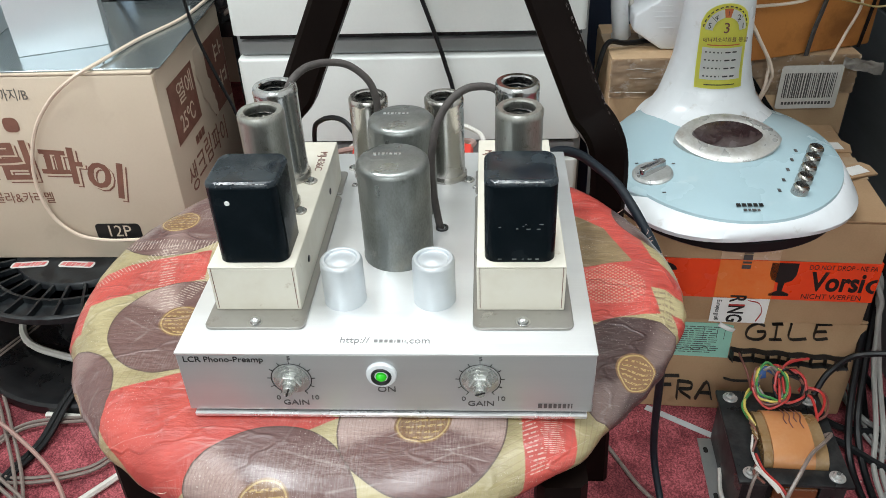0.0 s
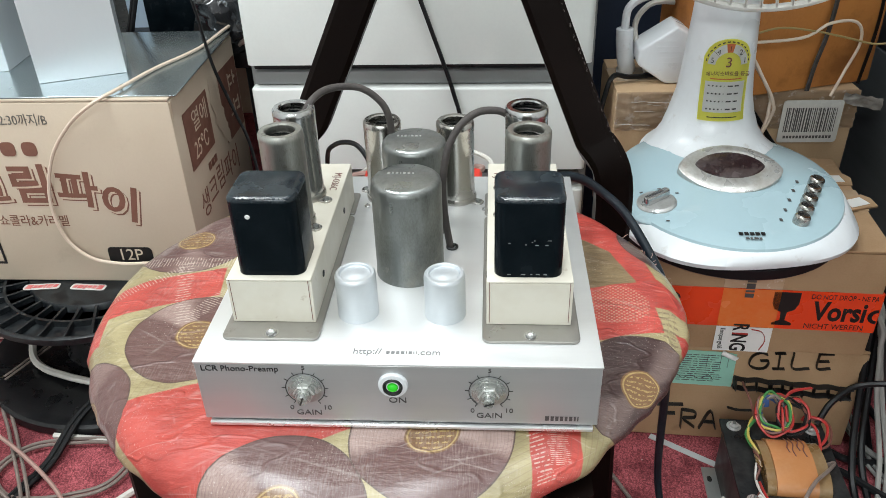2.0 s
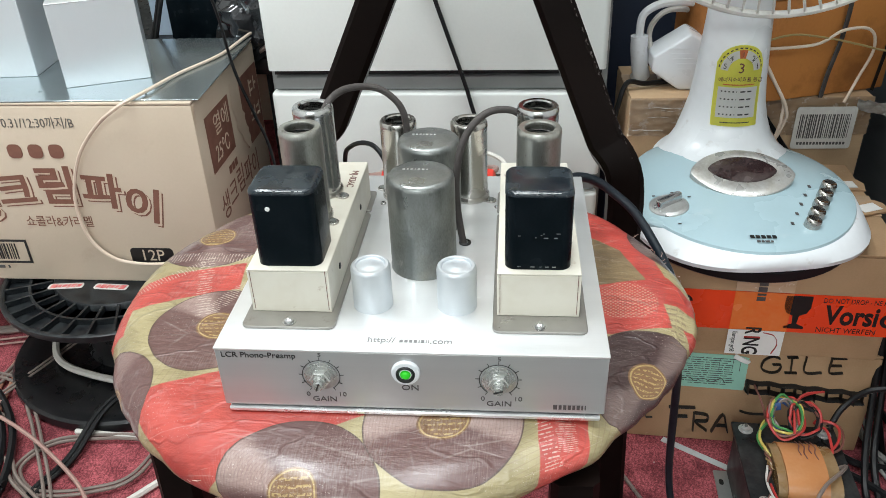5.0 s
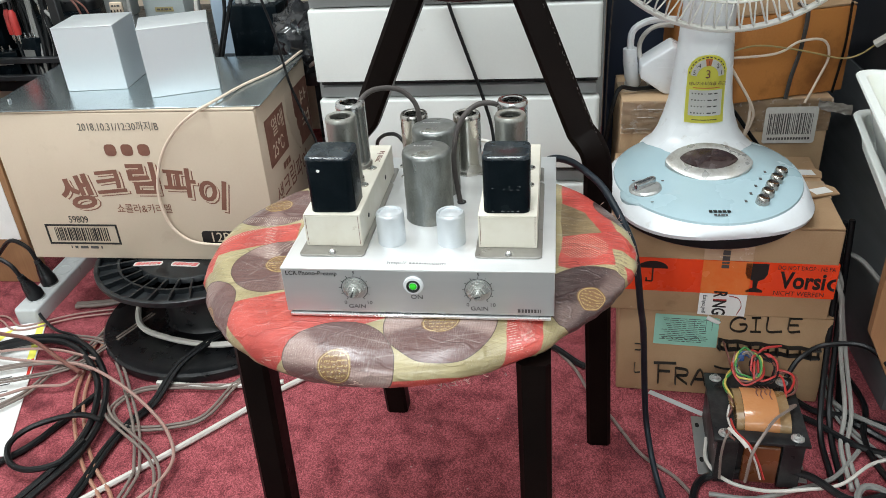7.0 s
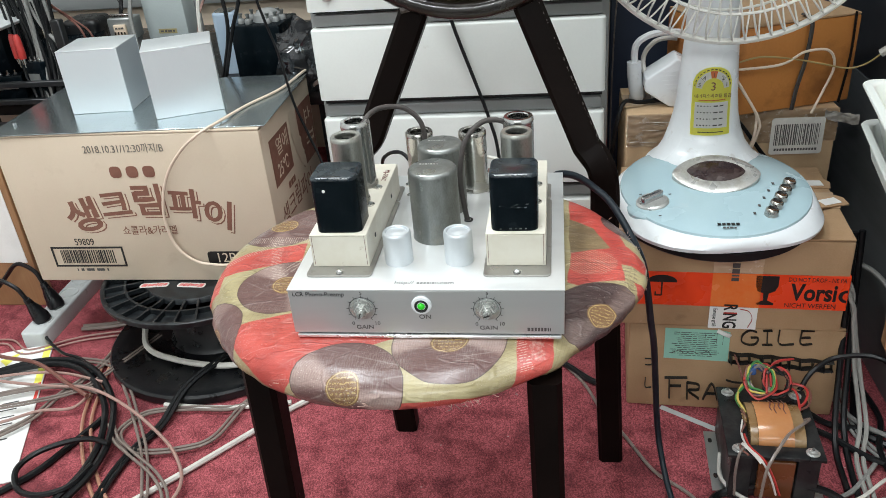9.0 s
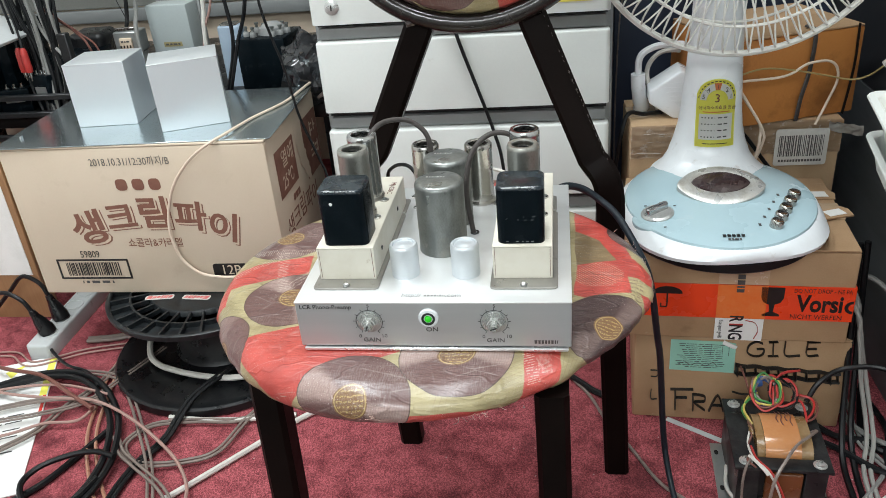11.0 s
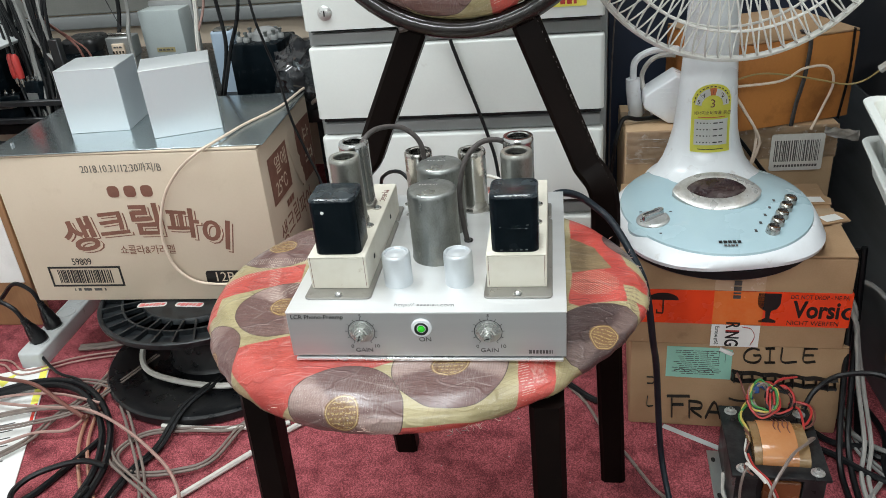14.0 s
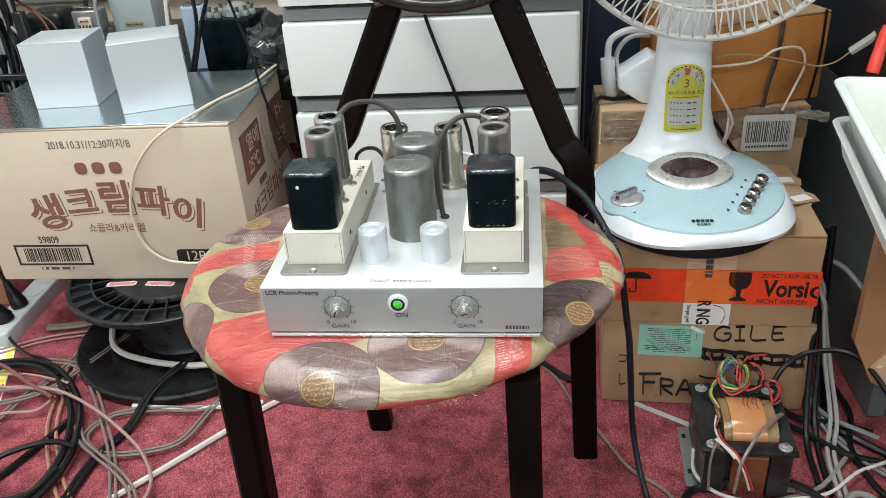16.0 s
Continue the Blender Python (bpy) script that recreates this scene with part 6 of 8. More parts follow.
def column_mesh(seg=80):
    """The column, whose foot spreads out and sinks into the panel."""
    bm = bmesh.new()
    made = []
    for k, (r, h) in enumerate(COLUMN):
        ring = []
        for i in range(seg):
            a = 2 * math.pi * i / seg
            rr = r * (1 - (0.08 * math.cos(2 * a) + 0.3 * max(0.0, math.sin(a))) * max(0, 4 - k) / 4)
            x, y = COLX + rr * math.cos(a), COLY + 0.96 * rr * math.sin(a)
            under = panel_height(x, y)
            w, d = ((0, -0.002), (0, 0.0010), (0.15, 0.006), (0.5, 0.017), (0.85, 0.036))[k] if k < 5 else (1, 0)
            z = h * w + (under + d) * (1 - w)
            ring.append(bm.verts.new((x, y, z)))
        made.append(ring)
    for a, b in zip(made, made[1:]):
        for i in range(seg):
            bm.faces.new((a[i], a[(i + 1) % seg], b[(i + 1) % seg], b[i]))
    bm.faces.new(made[-1])
    bmesh.ops.recalc_face_normals(bm, faces=bm.faces)
    return bm


part("column", column_mesh(), FAN_WHITE, fan, "tapering white column, dusty at its foot", angle=60)


def eye_shape(rings, seg=64):
    """Rings of (rx, ry, z), narrowing to a point at both ends."""
    bm = bmesh.new()
    made = []
    for rx, ry, cy, z in rings:
        made.append([bm.verts.new((rx * math.cos(2 * math.pi * i / seg), cy + ry * math.copysign(abs(math.sin(2 * math.pi * i / seg)) ** 1.35, math.sin(2 * math.pi * i / seg)), z)) for i in range(seg)])
    for a, b in zip(made, made[1:]):
        for i in range(seg):
            bm.faces.new((a[i], a[(i + 1) % seg], b[(i + 1) % seg], b[i]))
    bm.faces.new(list(reversed(made[0])))
    bm.faces.new(made[-1])
    bmesh.ops.recalc_face_normals(bm, faces=bm.faces)
    return bm


win = place(0.0015, -0.004, 0.0694, 19.5, 0, -3)
bez = part("window_bezel", eye_shape([(0.0655, 0.0425, 0, -0.014), (0.0655, 0.0425, 0, 0.0002), (0.063, 0.040, 0, 0.0014), (0.047, 0.0255, 0.004, 0.0018), (0.043, 0.0225, 0.005, 0.0008)]), BEZEL, fan, "dusty scuffed chrome bezel", win)
part("window", eye_shape([(0.044, 0.0235, 0.005, 0.0006), (0.042, 0.022, 0.005, 0.0026), (0.026, 0.014, 0.005, 0.0036), (0.004, 0.002, 0.005, 0.0040)]), FAN_WINDOW, bez, "dark red indicator window")
part("knob_lobe", lathe([(0, -0.012), (0.0375, -0.012), (0.037, -0.003), (0.0345, -0.0006), (0.030, 0.0002), (0, 0.0004)], 40), FAN_BLUE, fan, "", place(-0.0995, -0.061, 0.0459, 4, -6, 0))
knob = part("timer_knob", lathe([(0, 0), (0.0250, 0), (0.0245, 0.003), (0.0215, 0.0055), (0, 0.006)], 40), WORN_CHROME, fan, "dull chrome timer knob", place(-0.0985, -0.057, 0.0466, 4, -6, 0))
part("pointer", prism(rounded(-0.019, 0.019, -0.0048, 0.0048, 0.004), 0.006, 0.016, 0.002, 2), CHROME, knob, m=pose(0, 0, 0, 0, 0, 32))
for i in range(7):
    a = radians(40 + 40 * i)
    x, y = -0.0975 + 0.034 * math.cos(a), -0.064 + 0.034 * math.sin(a)
    if math.hypot(x / 0.137, y / 0.146) < 1:
        part("timer_mark", box(-0.002, 0.002, -0.0010, 0.0010, 0, 0.0005), INK_GREY, fan, m=place(x, y, panel_height(x, y) + 0.0008, 4, -4, 0))
for i in range(5):
    f = i / 4
    x, y = 0.0635 + 0.0425 * f, -0.100 + 0.082 * f
    key = part("speed_key", lathe([(0.0096, -0.004), (0.0096, 0.008), (0.0089, 0.0104), (0.0075, 0.0115), (0.0045, 0.0107), (0, 0.0105)], 28), NICKEL, fan, "chrome push key", place(x, y, 0.0452 + 0.0075 * f, 6, 8, 8))
    part("key_mark", box(-0.0018, 0.0018, -0.003, 0.003, 0, 0.0005), INK_GREY, fan, m=place(x - 0.022, y + 0.002, panel_height(x - 0.022, y + 0.002) + 0.0008, 4, 4, 0))
bars("maker_mark", [0.0048, 0.0048, 0.0048, 0.0048, 0.0048], 0.0016, 0.0058, INK, fan, place(0.0, -0.127, 0.0452, 6, 0, 0))
bars("model_mark", [0.004, 0.003, 0.005, 0.003], 0.0012, 0.0035, INK_GREY, fan, place(0.0, -0.1365, 0.0445, 6, 0, 0))


def column_label():
    """The energy label, bent round the column."""
    lab_h = 0.108
    made = []

    def patch(name, x0, x1, z0, z1, mat, lift, parent, arch=False, label=""):
        bm = bmesh.new()
        nx, nz = 12, 10
        grid = []
        for j in range(nz + 1):
            row = []
            for i in range(nx + 1):
                u = x0 + (x1 - x0) * i / nx
                top = z1
                if arch:
                    top = z1 - 0.030 + 0.030 * math.sqrt(max(0, 1 - (u / 0.0325) ** 2))
                z = z0 + (top - z0) * j / nz
                h = 0.105 + z
                rr = column_radius(h) + lift - 0.001
                a = u / rr
                row.append(bm.verts.new((COLX + rr * math.sin(a), COLY - 0.96 * rr * math.cos(a) - 0.001, h)))
            grid.append(row)
        for j in range(nz):
            for i in range(nx):
                bm.faces.new((grid[j][i], grid[j][i + 1], grid[j + 1][i + 1], grid[j + 1][i]))
        geom = bmesh.ops.solidify(bm, geom=bm.faces[:], thickness=0.0004)
        return part(name, bm, mat, parent, label)

    base = patch("energy_label", -0.032, 0.032, 0.0, lab_h, YELLOW, 0.0020, fan, True, "yellow energy label with printed figures")
    patch("label_table", -0.0265, 0.0265, 0.0115, 0.052, PAPER, 0.0030, base)

    def wedge(name, r0, r1, a0, a1, mat, lift):
        """A piece of the half-round scale."""
        bm = bmesh.new()
        n = max(3, int((a1 - a0) / 8))
        grid = []
        for r in (r0, (r0 + r1) / 2, r1):
            row = []
            for i in range(n + 1):
                g = radians(a0 + (a1 - a0) * i / n)
                u, h = -r * math.cos(g), 0.105 + 0.0726 + r * 1.08 * math.sin(g)
                rr = column_radius(h) + lift - 0.001
                row.append(bm.verts.new((COLX + rr * math.sin(u / rr), COLY - 0.96 * rr * math.cos(u / rr) - 0.001, h)))
            grid.append(row)
        for a, b in zip(grid, grid[1:]):
            for i in range(n):
                bm.faces.new((a[i], b[i], b[i + 1], a[i + 1]))
        bmesh.ops.solidify(bm, geom=bm.faces[:], thickness=0.0004)
        bmesh.ops.recalc_face_normals(bm, faces=bm.faces)
        return part(name, bm, mat, base)

    wedge("label_scale", 0.0168, 0.0268, 4, 78, PAPER, 0.0030)
    wedge("label_scale", 0.0168, 0.0268, 102, 176, PAPER, 0.0030)
    wedge("label_grade", 0.0168, 0.0272, 78.5, 101.5, ORANGE_INK, 0.0031)
    for g in (41, 139):
        wedge("scale_line", 0.0168, 0.0268, g - 0.6, g + 0.6, INK_GREY, 0.0034)
    for g in range(8, 176, 12):
        wedge("scale_mark", 0.0284, 0.0298, g, g + 7, INK_GREY, 0.0026)
    patch("label_line", -0.021, 0.021, 0.0548, 0.0562, ORANGE_INK, 0.0030, base)
    patch("label_line", -0.020, 0.020, 0.0046, 0.0058, INK_GREY, 0.0030, base)
    for i in range(4):
        for x, w in ((-0.0215, 0.0022), (-0.0165, 0.0022), (-0.0115, 0.0022), (-0.0065, 0.0022), (-0.002, 0.0008), (0.006, 0.0068), (0.015, 0.006)):
            patch("label_line", x - w / 2, x + w / 2, 0.0150 + 0.0102 * i, 0.0168 + 0.0102 * i, INK_GREY, 0.0038, base)
    return base


elab = column_label()
for words, u, z, sz in (("3", 0, 0.0775, 0.0185), ("5", -0.0212, 0.0795, 0.0098), ("4", -0.0142, 0.0905, 0.0098), ("1", 0, 0.0960, 0.0085), ("2", 0.0142, 0.0905, 0.0098), ("1", 0.0212, 0.0795, 0.0098), ("에너지소비효율 등급", 0, 0.0632, 0.0066)):
    h = 0.105 + z
    rr = column_radius(h) + 0.0035
    a = u / rr
    lettering("label_print", words, sz, INK_GREY if u else WIRE_BROWN, elab, place(COLX + rr * math.sin(a), COLY - 0.96 * rr * math.cos(a) - 0.001, h, 90 - 5, 0, math.degrees(a)), deep=0.0003)

GX, GY, GZ, GR = 0.013, 0.055, 0.492, 0.228
cage = place(GX, GY, GZ, 90 - 8, -2, 0)
guard = part("guard_rim", tube([Vector((GR * math.cos(2 * math.pi * i / 120), GR * math.sin(2 * math.pi * i / 120), 0)) for i in range(120)], 0.0047, 8, closed=True, flat=1.5), GUARD_WHITE, fan, "white wire fan guard", cage)
part("guard_ring", tube([Vector((GR * 0.82 * math.cos(2 * math.pi * i / 96), GR * 0.82 * math.sin(2 * math.pi * i / 96), 0.034)) for i in range(96)], 0.0022, 6, closed=True), GUARD_WHITE, guard)
part("guard_ring", tube([Vector((GR * 0.82 * math.cos(2 * math.pi * i / 96), GR * 0.82 * math.sin(2 * math.pi * i / 96), -0.040)) for i in range(96)], 0.0020, 6, closed=True), GUARD_WHITE, guard)
part("guard_hub", lathe([(0, 0.05), (0.05, 0.05), (0.052, 0.055), (0.045, 0.06), (0, 0.062)], 40), FAN_WHITE, guard)
part("motor_housing", lathe([(0, -0.15), (0.05, -0.14), (0.062, -0.10), (0.062, -0.06), (0.05, -0.05), (0, -0.05)], 40), FAN_WHITE, guard)
fw = bw = None
N = 78
for i in range(N):
    turn = pose(0, 0, 0, 0, 0, 360 / N * i)
    if fw is None:
        fw = part("front_wire", tube(glide([(GR, 0, 0.0), (GR * 0.975, -0.004, 0.014), (GR * 0.93, -0.008, 0.026), (GR * 0.8, -0.012, 0.036), (GR * 0.5, -0.02, 0.047), (0.048, -0.02, 0.053)], 4), 0.0015, 5), GUARD_WHITE, guard)
        bw = part("rear_wire", tube(glide([(GR, 0, 0.0), (GR * 0.975, 0.004, -0.014), (GR * 0.93, 0.009, -0.030), (GR * 0.8, 0.016, -0.042), (GR * 0.5, 0.024, -0.052), (0.05, 0.02, -0.055)], 4), 0.0014, 5), GUARD_WHITE, guard)
    else:
        again(fw, turn)
        again(bw, turn)

# ---- open-frame transformer ----
tf = thing("mains_transformer", place(0.363, 0.276, FLOOR, 0, 0, -3), "open-frame transformer with amber coil on the carpet", "transformer")
TW, TD, TH = 0.133, 0.154, 0.093
for x in (-0.012, TW - 0.018):
    edge = x + 0.0275 if x < 0 else x
    fl = part("foot", join(box(x, x + 0.03, 0.02, 0.150, 0, 0.0025, 0.0005, 1), box(edge, edge + 0.0025, 0.02, 0.150, 0.0026, 0.03, 0.0005, 1)), GALVANISED, tf, "galvanised mounting foot")
    for yy in (0.05, 0.128):
        part("slot", prism(rounded(x + 0.005, x + 0.011, yy - 0.005, yy + 0.005, 0.0028), 0.0026, 0.003), INK, fl)
part("core", join(box(0.006, 0.036, 0.004, 0.150, 0.004, TH - 0.006, 0.001, 1), box(TW - 0.036, TW - 0.006, 0.004, 0.150, 0.004, TH - 0.006, 0.001, 1), box(0.0362, TW - 0.0362, 0.122, 0.150, 0.004, TH - 0.006, 0.001, 1), box(0.0362, TW - 0.0362, 0.012, 0.018, 0.004, TH - 0.008, 0.001, 1)), LAMINATION, tf, "black laminated core")
for x0, x1, y0, y1 in ((0, 0.034, 0, TD), (TW - 0.022, TW, 0, TD), (0.0342, TW - 0.0222, 0.118, TD), (0.0342, TW - 0.0222, 0, 0.024)):
    part("clamp_bar", box(x0, x1, y0, y1, TH - 0.0055, TH, 0.0012, 2), LAMINATION, tf, "black bar of the top clamp")


def barrel(x0, x1, y0, y1, rise, bulge=0.0):
    """An arch across y, drawn out along x."""
    poly = [(y0, TH - 0.012)] + [((y0 + y1) / 2 - (y1 - y0) / 2 * math.cos(math.pi * i / 16), TH - 0.004 + rise * math.sin(math.pi * i / 16) ** 0.8) for i in range(17)] + [(y1, TH - 0.012)]
    bm = prism(poly, x0, x1)
    return moved(bm, Matrix(((0, 0, 1, 0), (1, 0, 0, 0), (0, 1, 0, 0), (0, 0, 0, 1))))


coil = part("coil", barrel(0.0455, 0.0945, 0.0255, 0.116, 0.026), COPPER_TAPE, tf, "coil wrapped in shiny amber tape", angle=50)
part("coil_cheek", barrel(0.0345, 0.0453, 0.0265, 0.114, 0.0225), RESIN, coil, "cloudy amber resin cheek")
part("coil_cheek", barrel(0.0947, 0.1105, 0.0265, 0.114, 0.0225), RESIN, coil, "cloudy amber resin cheek")
part("coil_front", box(0.044, 0.095, 0.003, 0.0118, 0.010, TH - 0.012, 0.003, 3), DARK_AMBER, coil, "dark amber coil end")
for i, (x, tall) in enumerate(((0.068, 0.03), (0.074, 0.036), (0.081, 0.026), (0.087, 0.036))):
    part("written_mark", tube(glide([(x, 0.106, TH + 0.0170), (x + 0.002, 0.106 - tall * 0.4, TH + 0.0216), (x - 0.001, 0.106 - tall * 0.7, TH + 0.0223), (x + 0.001, 0.106 - tall, TH + 0.0222)], 3), 0.0008, 4, flat=0.5), WIRE_BROWN, coil)
for x in (0.0165, TW - 0.0165):
    for y in (0.014, TD - 0.014):
        bolt = part("bolt", lathe([(0, 0.006), (0.0028, 0.006), (0.0030, 0.0045), (0.0062, 0.0040), (0.0066, 0.001), (0.0095, 0.0008), (0.0095, 0)], 18), WORN_CHROME, tf, "zinc bolt and washer", place(x, y, TH))
        part("thread_end", lathe([(0.0022, 0.0061), (0.0022, 0.0085), (0, 0.009)], 10), STEEL, bolt)


def lead(mat, pts, r=0.0019):
    return part("lead", tube(glide(pts, 6), r, 6), mat, tf)


# the coiled bundle: a flat ribbon of colours wound round, loosely tied
rg = random.Random(12)
BC = Vector((0.070, 0.128, TH + 0.026))
for k, m in enumerate((WIRE_RED, WIRE_BROWN, WIRE_YELLOW, WIRE_GREEN, WIRE_BLUE, WIRE_GREY, RUBBER, WIRE_RED, RUBBER, WIRE_BROWN, RUBBER)):
    left = k < 6
    s = 1.0 - 0.06 * (k if left else k - 6)
    mid = BC + Vector((-0.010, 0.003, 0.004) if left else (0.014, 0.002, 0.0))
    rx, ry = (0.023, 0.025) if left else (0.021, 0.019)
    pts = []
    for i in range(13):
        a = 0.9 + 0.72 * i + rg.uniform(-0.06, 0.06)
        lift = 0.012 * math.sin(a) + 0.004 * math.sin(2.3 * i + k)
        pts.append(mid + Vector((rx * s * math.cos(a) + rg.uniform(-0.0015, 0.0015), ry * s * math.sin(a) + rg.uniform(-0.0012, 0.0012), lift + 0.0022 * (k % 4) + 0.0004 * i)))
    lead(m, pts, 0.0018)
for k in range(2):
    lead(WIRE_RED, [BC + Vector((0.004, -0.01, 0.008)), (0.077, 0.148, TH + 0.045), (0.089, 0.160, TH + 0.049 + 0.002 * k), (0.113, 0.168 - 0.004 * k, TH + 0.05 + 0.003 * k)], 0.0017)
lead(WIRE_RED, [(0.098, 0.129, TH + 0.024), (0.11, 0.121, TH + 0.025), (0.113, 0.098, TH + 0.015), (0.112, 0.092, TH + 0.006)])
lead(WIRE_RED, [(0.100, 0.138, TH + 0.02), (0.107, 0.145, TH + 0.02), (0.126, 0.142, TH + 0.018), (0.131, 0.130, TH + 0.015), (0.124, 0.112, TH + 0.012), (0.114, 0.102, TH + 0.008)])
lead(WIRE_BROWN, [(0.102, 0.14, TH + 0.018), (0.13, 0.146, TH + 0.014), (0.136, 0.13, TH + 0.012), (0.128, 0.108, TH + 0.008), (0.112, 0.098, TH + 0.006)], 0.0017)
lead(WIRE_RED, [(0.066, 0.105, TH + 0.030), (0.068, 0.125, TH + 0.042), (0.072, 0.143, TH + 0.038)], 0.0017)
part("terminal_block", box(-0.006, 0.006, -0.004, 0.004, -0.006, 0.006, 0.002, 2), WIRE_BLUE, tf, "small blue connector", place(0.050, 0.146, TH + 0.040, -20, 0, 12))
lead(WIRE_YELLOW, [(0.05, 0.138, TH + 0.026), (0.036, 0.136, TH + 0.019), (0.026, 0.110, TH + 0.016), (0.030, 0.089, TH + 0.015), (0.034, 0.08, TH + 0.012)])
lead(WIRE_GREEN, [(0.042, 0.136, TH + 0.022), (0.025, 0.115, TH + 0.015), (0.027, 0.096, TH + 0.012), (0.033, 0.086, TH + 0.012)])
for k in range(3):
    lead((RESIN, WIRE_BROWN, RESIN)[k], [(0.030 + 0.002 * math.sin(1.6 * i + 2.1 * k), 0.092 - 0.006 * i, TH + 0.013 + 0.0018 * math.cos(1.6 * i + 2.1 * k)) for i in range(7)], 0.0014)
lead(WIRE_BROWN, [(0.030, 0.093, TH + 0.012), (0.032, 0.063, TH + 0.012), (0.023, 0.041, TH + 0.006), (0.026, 0.029, TH + 0.004), (0.017, 0.008, TH + 0.008), (0.026, -0.008, TH + 0.009)], 0.0016)
lead(WIRE_WHITE, [(0.020, 0.014, TH + 0.010), (0.028, 0.002, TH + 0.010), (0.037, -0.007, TH + 0.005), (0.043, -0.013, TH)], 0.0024)
lead(WIRE_GREY, [(0.022, 0.008, TH + 0.009), (0.014, -0.004, TH + 0.006), (0.010, -0.012, TH - 0.02), (0.012, -0.014, 0.03)], 0.0020)
lead(WIRE_BROWN, [(0.028, 0.178, TH + 0.046), (0.032, 0.146, TH + 0.042), (0.039, 0.132, TH + 0.02)], 0.0015)
lead(WIRE_WHITE, [(0.028, 0.066, TH + 0.010), (0.023, 0.042, TH + 0.006), (0.027, 0.014, TH + 0.006), (0.043, -0.008, TH + 0.002), (0.056, -0.018, TH - 0.02), (0.066, -0.022, TH - 0.05)], 0.0016)
lead(WIRE_RED, [(0.027, 0.04, TH + 0.005), (0.031, 0.013, TH + 0.006), (0.047, -0.008, TH + 0.002), (0.060, -0.018, TH - 0.02), (0.071, -0.022, TH - 0.05)], 0.0016)
lead(WIRE_GREY, [(0.113, 0.07, TH + 0.010), (0.121, 0.068, TH + 0.016), (0.107, 0.049, TH + 0.022), (0.086, 0.029, TH + 0.021), (0.068, 0.004, TH + 0.015), (0.050, -0.020, TH - 0.004), (0.044, -0.03, TH - 0.05)], 0.0024)

# ---- bench, rack and parts behind the carton ----
bench = thing("bench", place(-1.0, 1.35, FLOOR), "low dark bench behind the carton", "bench")
part("top", box(-0.75, 0.66, -0.33, 0.36, 0.385, 0.42, 0.003, 2), BLACK_PLASTIC, bench)
for x in (-0.72, 0.62):
    for y in (-0.3, 0.32):
        part("leg", box(x - 0.02, x + 0.02, y - 0.02, y + 0.02, 0, 0.384, 0.002, 1), BLACK_PLASTIC, bench)
BT = 0.42 + FLOOR + 0.0006
rack = thing("metal_rack", place(-1.36, 1.0, FLOOR), "black metal rack full of dark equipment", "rack")
for x in (0.0, 0.40):
    part("post", box(x, x + 0.022, 0, 0.02, 0, 0.60, 0.002, 1), BLACK_PLASTIC, rack)
for z in (0.36, 0.415, 0.455):
    part("rail", box(0.023, 0.399, 0.002, 0.016, z, z + 0.012, 0.001, 1), DARK_PANEL, rack)
for x0, x1, z0, z1 in ((-1.42, -1.13, 0.392, 0.575), (-1.12, -0.99, 0.392, 0.49)):
    eq = thing("amplifier_case", place(x0, 1.06 + 0.04 * (x0 > -1.2), BT), "black equipment case with dim knobs", "amplifier", "black equipment cases")
    part("case", box(0, x1 - x0, 0, 0.16, 0, z1 - z0, 0.003, 2), BLACK_ENAMEL, eq)
    for k in range(3):
        part("knob", lathe([(0, 0.012), (0.009, 0.012), (0.011, 0.009), (0.011, 0)], 18), CHROME, eq, m=place(0.05 + 0.05 * k, 0, 0.045, 90, 0, 0))

for k, (x, y, w, d, h, turn) in enumerate(((-1.335, 1.03, 0.09, 0.10, 0.075, 8), (-1.225, 1.025, 0.06, 0.08, 0.115, -6), (-1.16, 1.03, 0.07, 0.06, 0.055, 14), (-1.075, 1.04, 0.05, 0.05, 0.085, -10))):
    od = thing("dark_component", place(x, y - 0.012, BT, 0, 0, turn), "small black component with bright metal terminals", "electronic part", "dark components on the bench")
    part("case", box(0, w, 0, d, 0, h, 0.004, 2), BLACK_ENAMEL, od)
    for q in range(3):
        part("terminal", lathe([(0.006, 0), (0.006, 0.003), (0.003, 0.004), (0.003, 0.010), (0, 0.0105)], 12), CHROME, od, m=place(w * (0.25 + 0.25 * q), d * 0.3, h))
    part("name_plate", box(w * 0.2, w * 0.8, -0.0012, -0.0002, h * 0.45, h * 0.7), GALVANISED, od)
pot = thing("potted_transformer", place(-0.606, 1.115, BT, 0, 0, -4), "black potted transformer with white terminals on top", "transformer")
part("case", box(0, 0.118, 0, 0.12, 0, 0.122, 0.004, 2), BLACK_ENAMEL, pot)
for x, y in ((0.018, 0.03), (0.038, 0.022), (0.028, 0.07), (0.05, 0.06), (0.085, 0.024), (0.098, 0.04), (0.106, 0.06), (0.09, 0.075)):
    tm = part("terminal", lathe([(0.0075, 0), (0.0075, 0.008), (0.0055, 0.011), (0, 0.011)], 16), PORCELAIN, pot, m=place(x, y, 0.1222))
    part("post", lathe([(0.0032, 0.011), (0.0032, 0.017), (0.0048, 0.018), (0.0048, 0.022), (0, 0.023)], 12), STEEL, tm)
part("dome", lathe([(0.034, 0), (0.03, 0.014), (0.016, 0.024), (0, 0.027)], 28), CABINET_DARK, pot, m=place(0.07, 0.06, 0.1222))

